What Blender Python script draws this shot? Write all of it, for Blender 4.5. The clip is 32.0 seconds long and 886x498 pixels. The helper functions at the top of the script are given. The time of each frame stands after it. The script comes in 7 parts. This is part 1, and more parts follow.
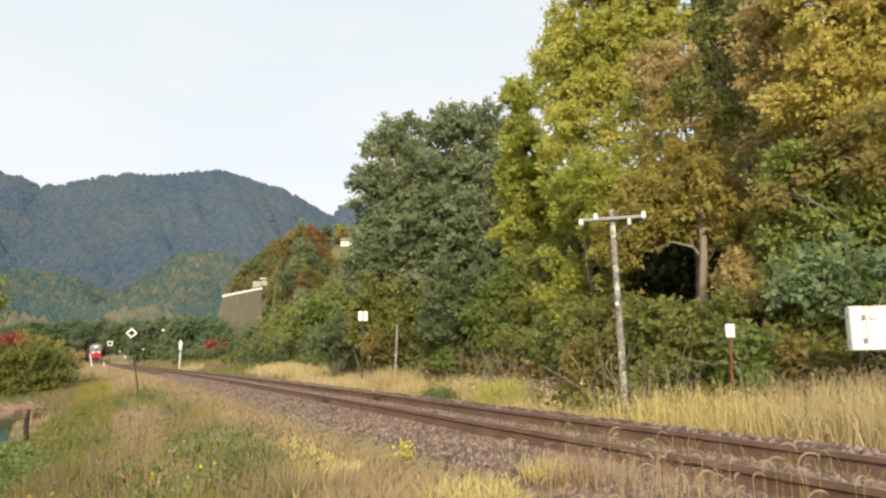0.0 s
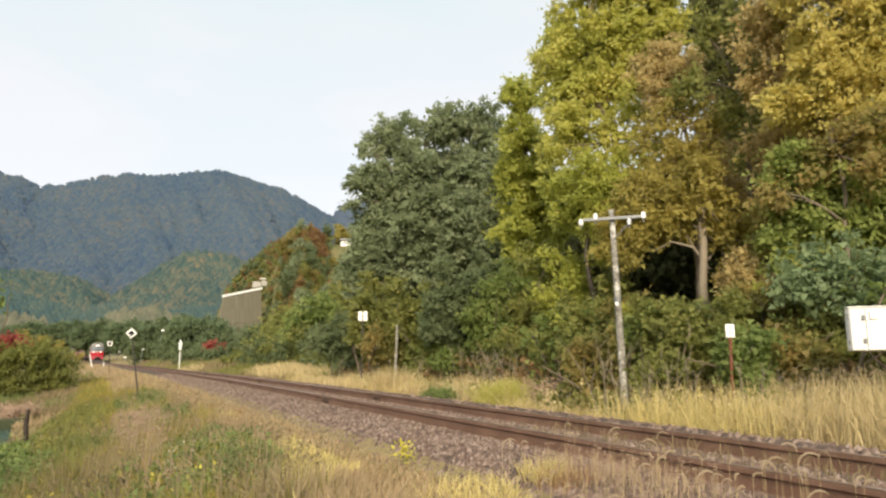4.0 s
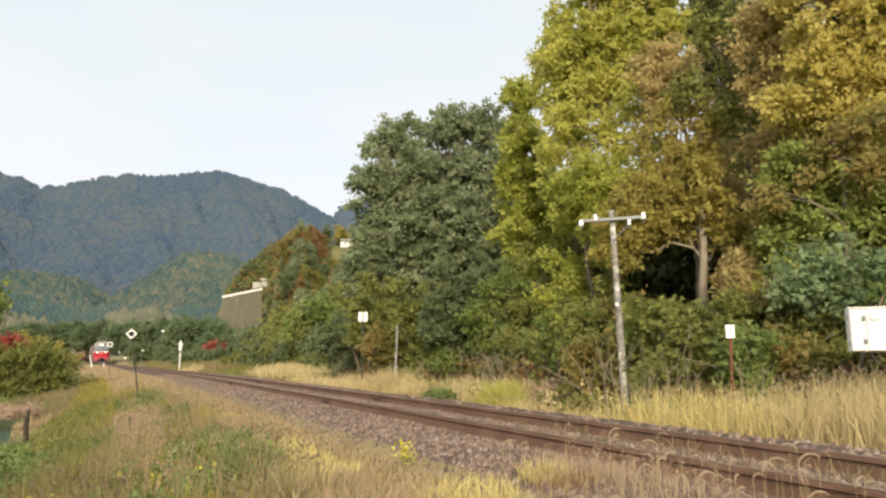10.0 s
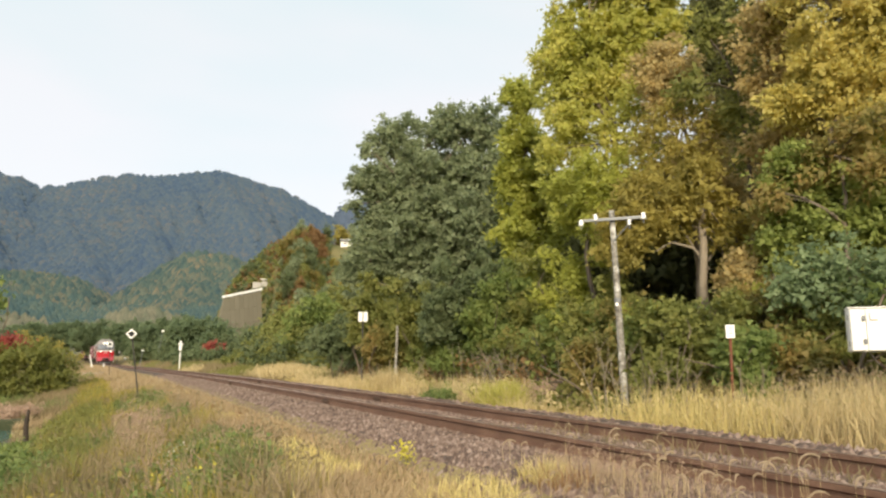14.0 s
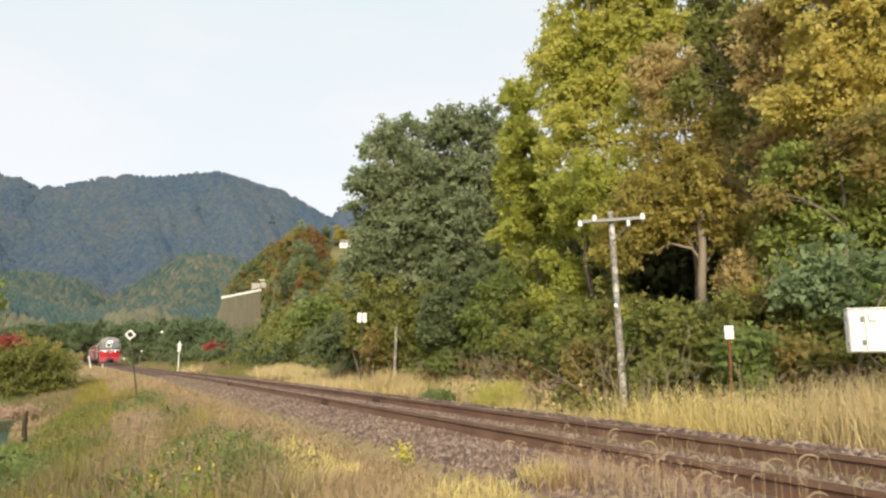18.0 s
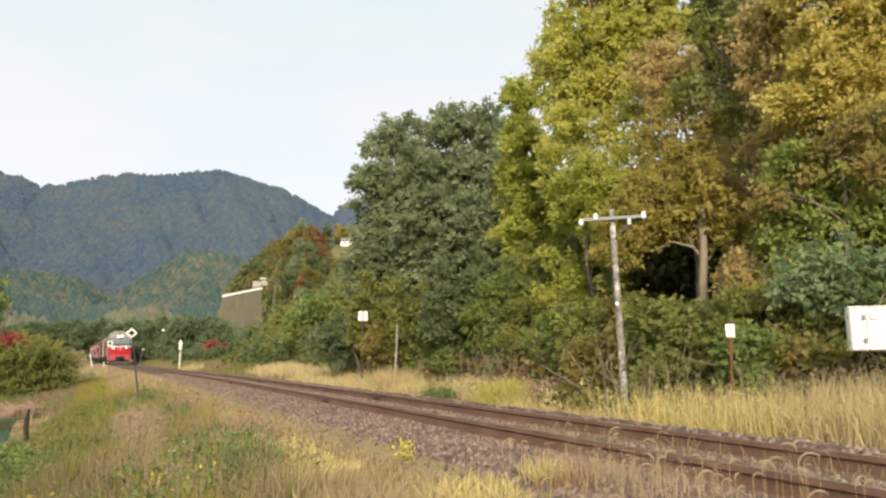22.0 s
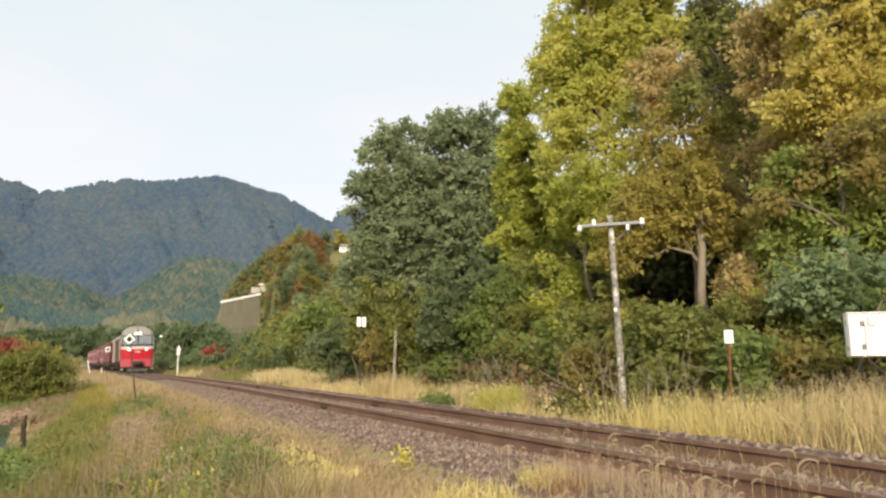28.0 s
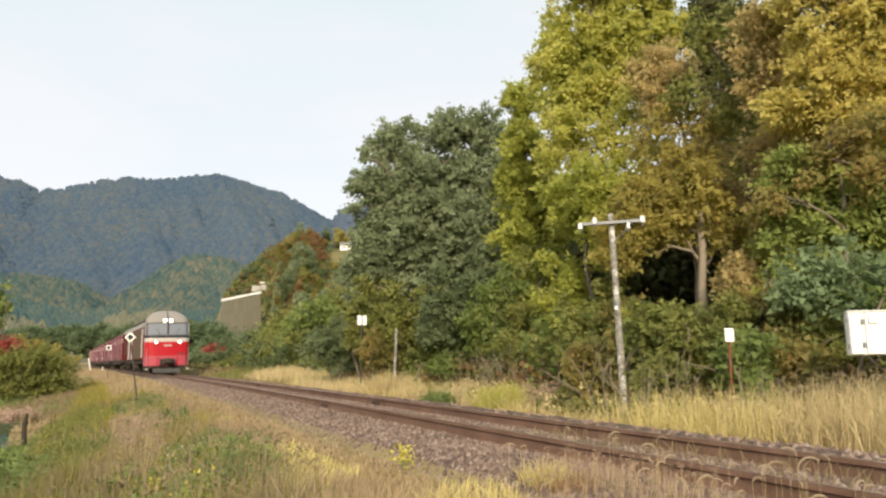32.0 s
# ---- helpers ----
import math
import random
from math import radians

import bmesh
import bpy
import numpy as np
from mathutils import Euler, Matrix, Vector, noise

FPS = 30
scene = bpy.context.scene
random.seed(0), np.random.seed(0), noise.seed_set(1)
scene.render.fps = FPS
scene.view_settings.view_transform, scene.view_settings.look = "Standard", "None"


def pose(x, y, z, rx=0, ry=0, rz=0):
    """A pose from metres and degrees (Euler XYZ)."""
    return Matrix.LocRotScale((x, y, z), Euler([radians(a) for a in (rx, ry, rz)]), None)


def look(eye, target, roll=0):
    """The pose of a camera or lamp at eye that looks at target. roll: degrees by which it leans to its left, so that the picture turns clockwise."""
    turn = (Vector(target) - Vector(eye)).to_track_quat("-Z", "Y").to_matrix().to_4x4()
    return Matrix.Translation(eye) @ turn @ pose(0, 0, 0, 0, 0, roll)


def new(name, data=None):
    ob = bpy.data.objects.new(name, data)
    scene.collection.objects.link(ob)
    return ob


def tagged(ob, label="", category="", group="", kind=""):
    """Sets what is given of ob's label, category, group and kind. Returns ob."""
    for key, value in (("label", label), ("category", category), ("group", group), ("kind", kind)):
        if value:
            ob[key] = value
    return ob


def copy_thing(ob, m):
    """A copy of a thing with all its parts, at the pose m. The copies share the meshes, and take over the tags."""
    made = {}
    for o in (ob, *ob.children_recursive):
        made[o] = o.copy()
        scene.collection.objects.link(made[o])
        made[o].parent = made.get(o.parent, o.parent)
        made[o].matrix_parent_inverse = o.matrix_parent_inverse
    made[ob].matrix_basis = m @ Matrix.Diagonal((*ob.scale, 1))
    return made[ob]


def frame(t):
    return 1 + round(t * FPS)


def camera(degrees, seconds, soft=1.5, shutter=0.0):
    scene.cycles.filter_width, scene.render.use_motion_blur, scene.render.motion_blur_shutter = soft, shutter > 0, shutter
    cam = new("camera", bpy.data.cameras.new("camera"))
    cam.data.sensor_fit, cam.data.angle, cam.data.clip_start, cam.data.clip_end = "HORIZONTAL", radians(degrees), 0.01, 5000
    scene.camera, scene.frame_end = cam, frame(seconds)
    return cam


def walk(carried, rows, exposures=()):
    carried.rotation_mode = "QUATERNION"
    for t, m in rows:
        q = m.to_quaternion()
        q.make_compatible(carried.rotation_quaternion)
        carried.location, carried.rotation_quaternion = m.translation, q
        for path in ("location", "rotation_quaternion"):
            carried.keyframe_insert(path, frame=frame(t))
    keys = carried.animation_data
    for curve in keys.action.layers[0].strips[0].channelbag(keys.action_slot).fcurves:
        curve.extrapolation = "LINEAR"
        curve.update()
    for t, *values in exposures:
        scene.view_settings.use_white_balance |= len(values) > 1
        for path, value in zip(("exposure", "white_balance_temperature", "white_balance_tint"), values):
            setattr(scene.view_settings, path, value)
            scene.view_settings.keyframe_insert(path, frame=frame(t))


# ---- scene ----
# World: rails run along +Y, rail tops near the viewer at z = 0, the viewer at x = 0, y = 0.
HEADING, TILT, EYE = 25.98, 9.27, 0.636
cam = camera(66.0, 32.0, soft=2.4)
SWAY = [(0, 0, 0), (0.5, .07, .07), (1, 0, 0), (3.5, 0, 0), (5.5, .07, .07), (8.5, .07, .07), (9, 0, 0), (9.5, .06, .02),
        (10, 0, .07), (10.5, .06, .07), (11, .02, .075), (11.5, .07, .07), (13, .07, .07), (13.5, .05, .07), (14, 0, .07),
        (14.5, 0, .07), (16.5, .134, .09), (17, .138, .14), (17.5, .138, .14), (18, .08, .14), (18.5, .13, .14), (19, 0, .076),
        (20, 0, .07), (21.5, 0, .07), (22, 0, 0), (22.5, -.065, 0), (23, -.067, 0), (23.5, -.05, .06), (24, 0, .07),
        (24.5, 0, 0), (25, .138, .07), (25.5, .139, .287), (26.5, .10, .44), (27.5, .08, .487), (28, .12, .50), (28.5, .01, .36),
        (29, 0, .36), (29.5, .06, .29), (30, 0, .287), (30.5, 0, .287), (31, -.07, .287), (31.5, .07, .35), (32, .072, .353)]
walk(cam, [(t, pose(0, 0, EYE, 90 + TILT + up, 0, -(HEADING + turn))) for t, turn, up in SWAY])

# ---- light ----
scene.view_settings.exposure = 0.0
world = bpy.data.worlds.new("world")
scene.world = world
world.use_nodes = True
wn, wl = world.node_tree.nodes, world.node_tree.links
wn.clear()
sky = wn.new("ShaderNodeTexSky")
sky.sky_type, sky.sun_disc = "NISHITA", False
sky.sun_elevation, sky.sun_rotation = radians(27), radians(208)
sky.dust_density = 2.0
bg_sky = wn.new("ShaderNodeBackground")
bg_sky.inputs["Strength"].default_value = 0.03
wl.new(sky.outputs["Color"], bg_sky.inputs["Color"])
tc = wn.new("ShaderNodeTexCoord")
mp = wn.new("ShaderNodeMapping")
mp.inputs["Scale"].default_value = (1.0, 1.0, 3.0)
cl = wn.new("ShaderNodeTexNoise")
cl.inputs["Scale"].default_value, cl.inputs["Detail"].default_value, cl.inputs["Roughness"].default_value = 1.6, 4.0, 0.45
rp = wn.new("ShaderNodeValToRGB")
rp.color_ramp.elements[0].position, rp.color_ramp.elements[0].color = 0.35, (0.80, 0.915, 0.915, 1)
rp.color_ramp.elements[1].position, rp.color_ramp.elements[1].color = 0.62, (0.955, 0.945, 0.94, 1)
bg_cloud = wn.new("ShaderNodeBackground")
bg_cloud.inputs["Strength"].default_value = 0.90
both = wn.new("ShaderNodeAddShader")
wout = wn.new("ShaderNodeOutputWorld")
wl.new(tc.outputs["Generated"], mp.inputs["Vector"])
wl.new(mp.outputs["Vector"], cl.inputs["Vector"])
wl.new(cl.outputs["Fac"], rp.inputs["Fac"])
wl.new(rp.outputs["Color"], bg_cloud.inputs["Color"])
wl.new(bg_sky.outputs["Background"], both.inputs[0])
wl.new(bg_cloud.outputs["Background"], both.inputs[1])
wl.new(both.outputs["Shader"], wout.inputs["Surface"])

sun_data = bpy.data.lights.new("sun", "SUN")
sun_data.energy, sun_data.angle, sun_data.color = 4.9, radians(9), (1.0, 0.865, 0.65)
sun = new("sun", sun_data)
sun.matrix_world = look((-34, -44, 36), (0, 20, 0))

# ---- materials ----


def ramp_node(nt, cols):
    r = nt.nodes.new("ShaderNodeValToRGB")
    e = r.color_ramp.elements
    while len(e) < len(cols):
        e.new(0.5)
    for i, c in enumerate(cols):
        e[i].position = i / max(1, len(cols) - 1)
        e[i].color = (*c, 1)
    return r


def material(name, cols, rough=0.7, metal=0.0, scale=3.0, fine=40.0, bump=0.2, island=0.0, piece=0.0, leaf=0.0, spec=0.3, contrast=1.6):
    """Colour from noise at two scales, and where asked from each leaf's or each piece's own chance value."""
    m = bpy.data.materials.new(name)
    m.use_nodes = True
    nt = m.node_tree
    n, l = nt.nodes, nt.links
    b = n["Principled BSDF"]
    b.inputs["Roughness"].default_value, b.inputs["Metallic"].default_value = rough, metal
    b.inputs["Specular IOR Level"].default_value = spec
    co = n.new("ShaderNodeTexCoord")
    big, small = n.new("ShaderNodeTexNoise"), n.new("ShaderNodeTexNoise")
    for t, s, d in ((big, scale, 3.0), (small, fine, 4.0)):
        t.inputs["Scale"].default_value, t.inputs["Detail"].default_value = s, d
        l.new(co.outputs["Object"], t.inputs["Vector"])

    def maths(op, a, v):
        k = n.new("ShaderNodeMath")
        k.operation = op
        for i, x in enumerate((a, v)):
            if isinstance(x, (int, float)):
                k.inputs[i].default_value = x
            else:
                l.new(x, k.inputs[i])
        return k.outputs[0]
    f = maths("ADD", maths("MULTIPLY", big.outputs["Fac"], 0.62), maths("MULTIPLY", small.outputs["Fac"], 0.38))
    f = maths("ADD", maths("MULTIPLY", maths("SUBTRACT", f, 0.5), contrast), 0.5)
    if island:
        g = n.new("ShaderNodeNewGeometry")
        f = maths("ADD", maths("MULTIPLY", f, 1 - island), maths("MULTIPLY", g.outputs["Random Per Island"], island))
    if piece:
        g = n.new("ShaderNodeObjectInfo")
        f = maths("ADD", maths("MULTIPLY", f, 1 - piece), maths("MULTIPLY", g.outputs["Random"], piece))
    r = ramp_node(nt, cols)
    l.new(f, r.inputs["Fac"])
    l.new(r.outputs["Color"], b.inputs["Base Color"])
    if bump:
        bp = n.new("ShaderNodeBump")
        bp.inputs["Strength"].default_value, bp.inputs["Distance"].default_value = bump, 0.02
        l.new(small.outputs["Fac"], bp.inputs["Height"])
        l.new(bp.outputs["Normal"], b.inputs["Normal"])
    if leaf:
        tr = n.new("ShaderNodeBsdfTranslucent")
        mx = n.new("ShaderNodeMixShader")
        mx.inputs["Fac"].default_value = leaf
        l.new(r.outputs["Color"], tr.inputs["Color"])
        l.new(b.outputs["BSDF"], mx.inputs[1])
        l.new(tr.outputs["BSDF"], mx.inputs[2])
        l.new(mx.outputs["Shader"], n["Material Output"].inputs["Surface"])
    return m


def plain(name, col, rough=0.5, metal=0.0, vary=0.12, scale=4.0, bump=0.05, spec=0.4):
    lo = tuple(c * (1 - vary) for c in col)
    hi = tuple(min(1, c * (1 + vary)) for c in col)
    return material(name, [lo, hi], rough, metal, scale, 60, bump, spec=spec)


def leaves(name, cols, scale=0.9, island=0.30, leaf=0.56):
    return material(name, cols, 0.55, 0, scale, 4.0, 0, island=island, leaf=leaf, spec=0.25, contrast=2.3)


def glow(name, col, strength):
    m = bpy.data.materials.new(name)
    m.use_nodes = True
    b = m.node_tree.nodes["Principled BSDF"]
    b.inputs["Base Color"].default_value = (*col, 1)
    b.inputs["Emission Color"].default_value = (*col, 1)
    b.inputs["Emission Strength"].default_value = strength
    return m


def glass(name, col, rough=0.05):
    m = bpy.data.materials.new(name)
    m.use_nodes = True
    b = m.node_tree.nodes["Principled BSDF"]
    b.inputs["Base Color"].default_value = (*col, 1)
    b.inputs["Roughness"].default_value = rough
    b.inputs["Specular IOR Level"].default_value = 0.8
    return m


M_GROUND = material("soil_and_thatch", [(.09, .068, .032), (.20, .155, .065), (.27, .21, .09), (.18, .17, .065)], .95, 0, .5, 9, .5)
# Bed kept darker than the stones: the shade of their gaps is painted in.
M_BALLAST_BED = material("ballast_bed", [(.045, .033, .026), (.09, .064, .050), (.15, .108, .085)], .95, 0, 1.2, 22, .8)
M_STONE = material("ballast_stone", [(.065, .043, .033), (.155, .104, .08), (.25, .175, .135), (.41, .315, .255)], .9, 0, .8, 30, .4, island=.75)
M_RAIL = material("rusty_rail_steel", [(.11, .06, .042), (.205, .12, .083), (.31, .19, .135)], .6, .35, 2, 45, .3)
M_RAILTOP = material("worn_rail_head", [(.300, .195, .155), (.450, .330, .279)], .38, .6, 2, 60, .1)
M_FISHPLATE = material("dark_oiled_steel", [(.075, .05, .038), (.13, .085, .062)], .6, .5, 6, 60, .3)
M_SLEEPER = material("weathered_sleeper", [(.09, .065, .05), (.17, .13, .10), (.22, .18, .15)], .9, 0, 2, 40, .5, piece=.4)
M_GRASS_GOLD = material("golden_grass", [(.33, .265, .10), (.53, .435, .165), (.67, .56, .25), (.66, .565, .285)], .7, 0, .7, 8, 0, island=.5, leaf=.25)
M_GRASS_STRAW = material("straw_grass", [(.32, .245, .12), (.50, .40, .205), (.64, .52, .29), (.56, .44, .205)], .75, 0, .7, 8, 0, island=.5, leaf=.25)
M_GRASS_RED = material("reddish_dry_grass", [(.20, .10, .05), (.30, .17, .08), (.40, .27, .12)], .75, 0, .7, 8, 0, island=.5, leaf=.25)
M_GRASS_PINK = material("seeded_brown_grass", [(.16, .125, .065), (.24, .19, .10), (.33, .26, .15)], .8, 0, .7, 8, 0, island=.5, leaf=.25)
M_GRASS_ROSE = material("rosy_brown_stems", [(.27, .175, .12), (.40, .28, .20), (.52, .39, .29)], .8, 0, .9, 8, 0, island=.5, leaf=.25)
M_GRASS_BUFF = material("buff_seed_grass", [(.18, .14, .075), (.28, .22, .125), (.39, .31, .185)], .8, 0, .7, 8, 0, island=.5, leaf=.25)
M_GRASS_TAN = material("tan_dry_grass", [(.22, .15, .085), (.34, .245, .14), (.44, .335, .20), (.38, .305, .145)], .75, 0, .9, 8, 0, island=.5, leaf=.25)
M_GRASS_MOSS = material("yellowing_slope_grass", [(.13, .125, .03), (.25, .215, .045), (.38, .31, .065), (.46, .37, .09)], .7, 0, .9, 8, 0, island=.5, leaf=.3)
M_GRASS_LIME = material("yellow_green_grass", [(.32, .31, .08), (.46, .44, .115), (.57, .50, .155)], .7, 0, .7, 8, 0, island=.5, leaf=.3)
M_GRASS_GREEN = material("green_weeds", [(.075, .115, .035), (.14, .19, .055), (.26, .27, .085)], .65, 0, .9, 8, 0, island=.5, leaf=.3)
M_FOXTAIL = material("foxtail_heads", [(.29, .215, .135), (.41, .32, .215), (.50, .40, .28)], .8, 0, 3, 20, 0, leaf=.35)
M_GOLDENROD = material("yellowing_goldenrod", [(.10, .115, .035), (.16, .17, .05), (.24, .24, .065), (.33, .30, .085)], .7, 0, .9, 8, 0, island=.5, leaf=.35)
M_FLOWER = material("yellow_flower_heads", [(.48, .42, .06), (.64, .57, .10)], .7, 0, 2, 9, 0, island=.5, leaf=.3)
M_WHITEFLOWER = material("white_seed_heads", [(.5, .48, .4), (.7, .68, .6)], .8, 0, 2, 9, 0, island=.5, leaf=.3)
M_BARK = material("grey_brown_bark", [(.07, .055, .04), (.15, .12, .09), (.22, .18, .13)], .9, 0, 2, 25, .7)
M_BARK_PALE = material("pale_bark", [(.13, .11, .08), (.24, .20, .15), (.30, .25, .18)], .9, 0, 2, 25, .7)
L_DARK = leaves("dark_green_leaves", [(.17, .21, .12), (.255, .30, .165), (.345, .39, .225), (.47, .50, .31)])
L_LIMEGREEN = leaves("fresh_olive_leaves", [(.23, .25, .055), (.36, .385, .08), (.49, .50, .11), (.58, .53, .145)])
L_OLIVE = leaves("olive_green_leaves", [(0.135, 0.155, 0.048), (0.21, 0.23, 0.066), (0.3, 0.305, 0.088), (0.42, 0.365, 0.12)])
L_YGREEN = leaves("yellow_green_leaves", [(0.29, 0.31, 0.075), (0.46, 0.47, 0.11), (0.61, 0.58, 0.155), (0.68, 0.57, 0.19)])
L_YELLOW = leaves("yellow_autumn_leaves", [(.33, .31, .095), (.52, .465, .14), (.67, .58, .185), (.72, .58, .23)])
L_BROWN = leaves("brown_orange_leaves", [(.30, .25, .115), (.47, .37, .165), (.59, .47, .215), (.57, .51, .22)])
L_GREEN = leaves("mid_green_leaves", [(.125, .18, .055), (.195, .255, .075), (.285, .335, .10), (.41, .41, .15)])
L_TEAL = leaves("blue_green_leaves", [(.125, .18, .085), (.21, .28, .14), (.31, .385, .20), (.44, .50, .29)])
L_OCHRE = leaves("ochre_leaves", [(0.19, 0.175, 0.055), (0.33, 0.285, 0.075), (0.46, 0.39, 0.105), (0.55, 0.44, 0.15)])
L_HEDGE = leaves("dull_green_thicket_leaves", [(0.1, 0.135, 0.065), (0.15, 0.19, 0.09), (0.21, 0.25, 0.12), (0.31, 0.31, 0.16)])
L_RUSSET = leaves("russet_leaves", [(0.15, 0.1, 0.05), (0.27, 0.165, 0.08), (0.37, 0.23, 0.1), (0.4, 0.31, 0.13)])
# Dark ivy green, also the painted shade of the hollow behind the front trees.
L_SHADE = leaves("ivy_and_shade_leaves", [(0.085, 0.09, 0.042), (0.15, 0.16, 0.065), (0.24, 0.23, 0.095)])
L_MIXED = leaves("mixed_autumn_leaves", [(0.15, 0.17, 0.055), (0.25, 0.24, 0.075), (0.37, 0.28, 0.095), (0.5, 0.3, 0.12)])
L_FRESH = leaves("fresh_green_leaves", [(.17, .215, .065), (.27, .325, .09), (.385, .425, .12), (.51, .51, .175)])
L_RED = leaves("red_autumn_leaves", [(0.22, 0.06, 0.045), (0.42, 0.11, 0.085), (0.52, 0.2, 0.12)])
L_FARHEDGE = leaves("far_thicket_leaves", [(.115, .165, .095), (.16, .215, .115), (.205, .26, .13), (.27, .29, .155)])
M_POLE = material("lichened_concrete", [(.085, .078, .064), (.19, .175, .15), (.30, .285, .25), (.58, .57, .53)], .9, 0, 7, 22, .5, contrast=3.4)
M_GALV = plain("galvanised_steel", (.19, .195, .20), .5, .5)
M_PORCELAIN = plain("white_porcelain", (.82, .82, .80), .2)
M_WHITE = plain("white_paint", (.83, .82, .78), .45, vary=.05)
M_RUSTPOST = material("rusty_post", [(.14, .05, .03), (.26, .10, .06)], .8, .2, 5, 40, .3)
M_DARKPOST = plain("dark_painted_post", (.05, .045, .04), .6)
M_BLACK = plain("black_paint", (.015, .015, .017), .5)
M_CONCRETE = material("concrete", [(.26, .25, .22), (.40, .38, .34), (.48, .46, .42)], .9, 0, .6, 12, .4)
# Near-black green: shade of the overhanging ditch bank, put into the colour.
M_BANK_SHADE = material("bank_shade", [(.022, .030, .016), (.045, .055, .028), (.07, .075, .04)], .95, 0, 2, 20, .5)
M_CLADDING = material("brown_retaining_panels", [(.125, .11, .075), (.155, .14, .10), (.185, .165, .12)], .9, 0, .3, 6, .3, piece=.35)
M_WATER = glass("ditch_water", (.05, .12, .11), .12)

# ---- mesh tools ----


class Geo:
    """Collects points and faces of one mesh."""

    def __init__(self):
        self.v, self.f = [], []

    def add(self, vs, fs):
        o = len(self.v)
        self.v.extend([tuple(p) for p in vs])
        self.f.extend([tuple(i + o for i in q) for q in fs])
        return self

    def box(self, c, s, bevel=0.0, m=None):
        hx, hy, hz = s[0] / 2, s[1] / 2, s[2] / 2
        if bevel <= 0:
            vs = [(c[0] + a * hx, c[1] + b * hy, c[2] + d * hz) for a in (-1, 1) for b in (-1, 1) for d in (-1, 1)]
            fs = [(0, 1, 3, 2), (4, 6, 7, 5), (0, 4, 5, 1), (2, 3, 7, 6), (0, 2, 6, 4), (1, 5, 7, 3)]
        else:
            bm = bmesh.new()
            bmesh.ops.create_cube(bm, size=1, matrix=Matrix.Translation(c) @ Matrix.Diagonal((*s, 1)))
            bmesh.ops.bevel(bm, geom=bm.edges[:], offset=min(bevel, min(s) * .45), segments=2, affect="EDGES", profile=.5)
            bm.verts.index_update()
            vs, fs = [tuple(v.co) for v in bm.verts], [tuple(v.index for v in f.verts) for f in bm.faces]
            bm.free()
        if m is not None:
            vs = [tuple(m @ Vector(p)) for p in vs]
        return self.add(vs, fs)

    def tube(self, pts, radii, sides=6, caps=True):
        pts = [Vector(p) for p in pts]
        vs, fs = [], []
        for i, p in enumerate(pts):
            d = (pts[min(i + 1, len(pts) - 1)] - pts[max(i - 1, 0)])
            d = d.normalized() if d.length > 1e-9 else Vector((0, 0, 1))
            a = d.orthogonal().normalized() if abs(d.z) < .95 else Vector((1, 0, 0)).cross(d).normalized()
            if i and a.dot(last) < 0:
                a = -a
            last = a
            b = d.cross(a)
            r = radii[i] if hasattr(radii, "__len__") else radii
            vs += [p + (a * math.cos(t) + b * math.sin(t)) * r for t in (2 * math.pi * k / sides for k in range(sides))]
        for i in range(len(pts) - 1):
            for k in range(sides):
                q = (k + 1) % sides
                fs.append((i * sides + k, i * sides + q, (i + 1) * sides + q, (i + 1) * sides + k))
        if caps:
            fs.append(tuple(range(sides))[::-1])
            fs.append(tuple((len(pts) - 1) * sides + k for k in range(sides)))
        return self.add(vs, fs)

    def extrude(self, poly, a, b):
        """A closed outline in (x, z), carried along y from a to b."""
        n = len(poly)
        vs = [(x, a, z) for x, z in poly] + [(x, b, z) for x, z in poly]
        fs = [(i, (i + 1) % n, n + (i + 1) % n, n + i) for i in range(n)] + [tuple(range(n))[::-1], tuple(range(n, 2 * n))]
        return self.add(vs, fs)

    def extrude_x(self, poly, a, b):
        """A closed outline in (y, z), carried along x from a to b."""
        n = len(poly)
        vs = [(a, y, z) for y, z in poly] + [(b, y, z) for y, z in poly]
        fs = [(i, (i + 1) % n, n + (i + 1) % n, n + i) for i in range(n)] + [tuple(range(n))[::-1], tuple(range(n, 2 * n))]
        return self.add(vs, fs)

    def mesh(self, name, mat=None, smooth=False):
        me = bpy.data.meshes.new(name)
        me.from_pydata(self.v, [], self.f)
        if mat:
            me.materials.append(mat)
        if smooth:
            me.polygons.foreach_set("use_smooth", [True] * len(me.polygons))
        me.update()
        return me


def array_mesh(name, verts, quads, mat, smooth=False):
    """A mesh straight from numpy arrays: verts (n, 3), quads (m, 3 or 4)."""
    me = bpy.data.meshes.new(name)
    k = quads.shape[1]
    me.vertices.add(len(verts))
    me.vertices.foreach_set("co", np.ascontiguousarray(verts, dtype=np.float32).ravel())
    me.loops.add(quads.size)
    me.loops.foreach_set("vertex_index", np.ascontiguousarray(quads, dtype=np.int32).ravel())
    me.polygons.add(len(quads))
    me.polygons.foreach_set("loop_start", np.arange(0, quads.size, k, dtype=np.int32))
    me.polygons.foreach_set("loop_total", np.full(len(quads), k, dtype=np.int32))
    if smooth:
        me.polygons.foreach_set("use_smooth", np.ones(len(quads), dtype=bool))
    me.materials.append(mat)
    me.update(calc_edges=True)
    me.validate()
    return me


def thing(name, m, label, category, group="", kind=""):
    ob = new(name)
    ob.matrix_basis = m
    ob.empty_display_size = 0.2
    return tagged(ob, label, category, group, kind)


def part(name, geo, mat, parent, label="", smooth=False):
    me = geo if isinstance(geo, bpy.types.Mesh) else geo.mesh(name, mat, smooth)
    ob = new(name, me)
    ob.parent = parent
    if label:
        ob["label"] = label
    return ob


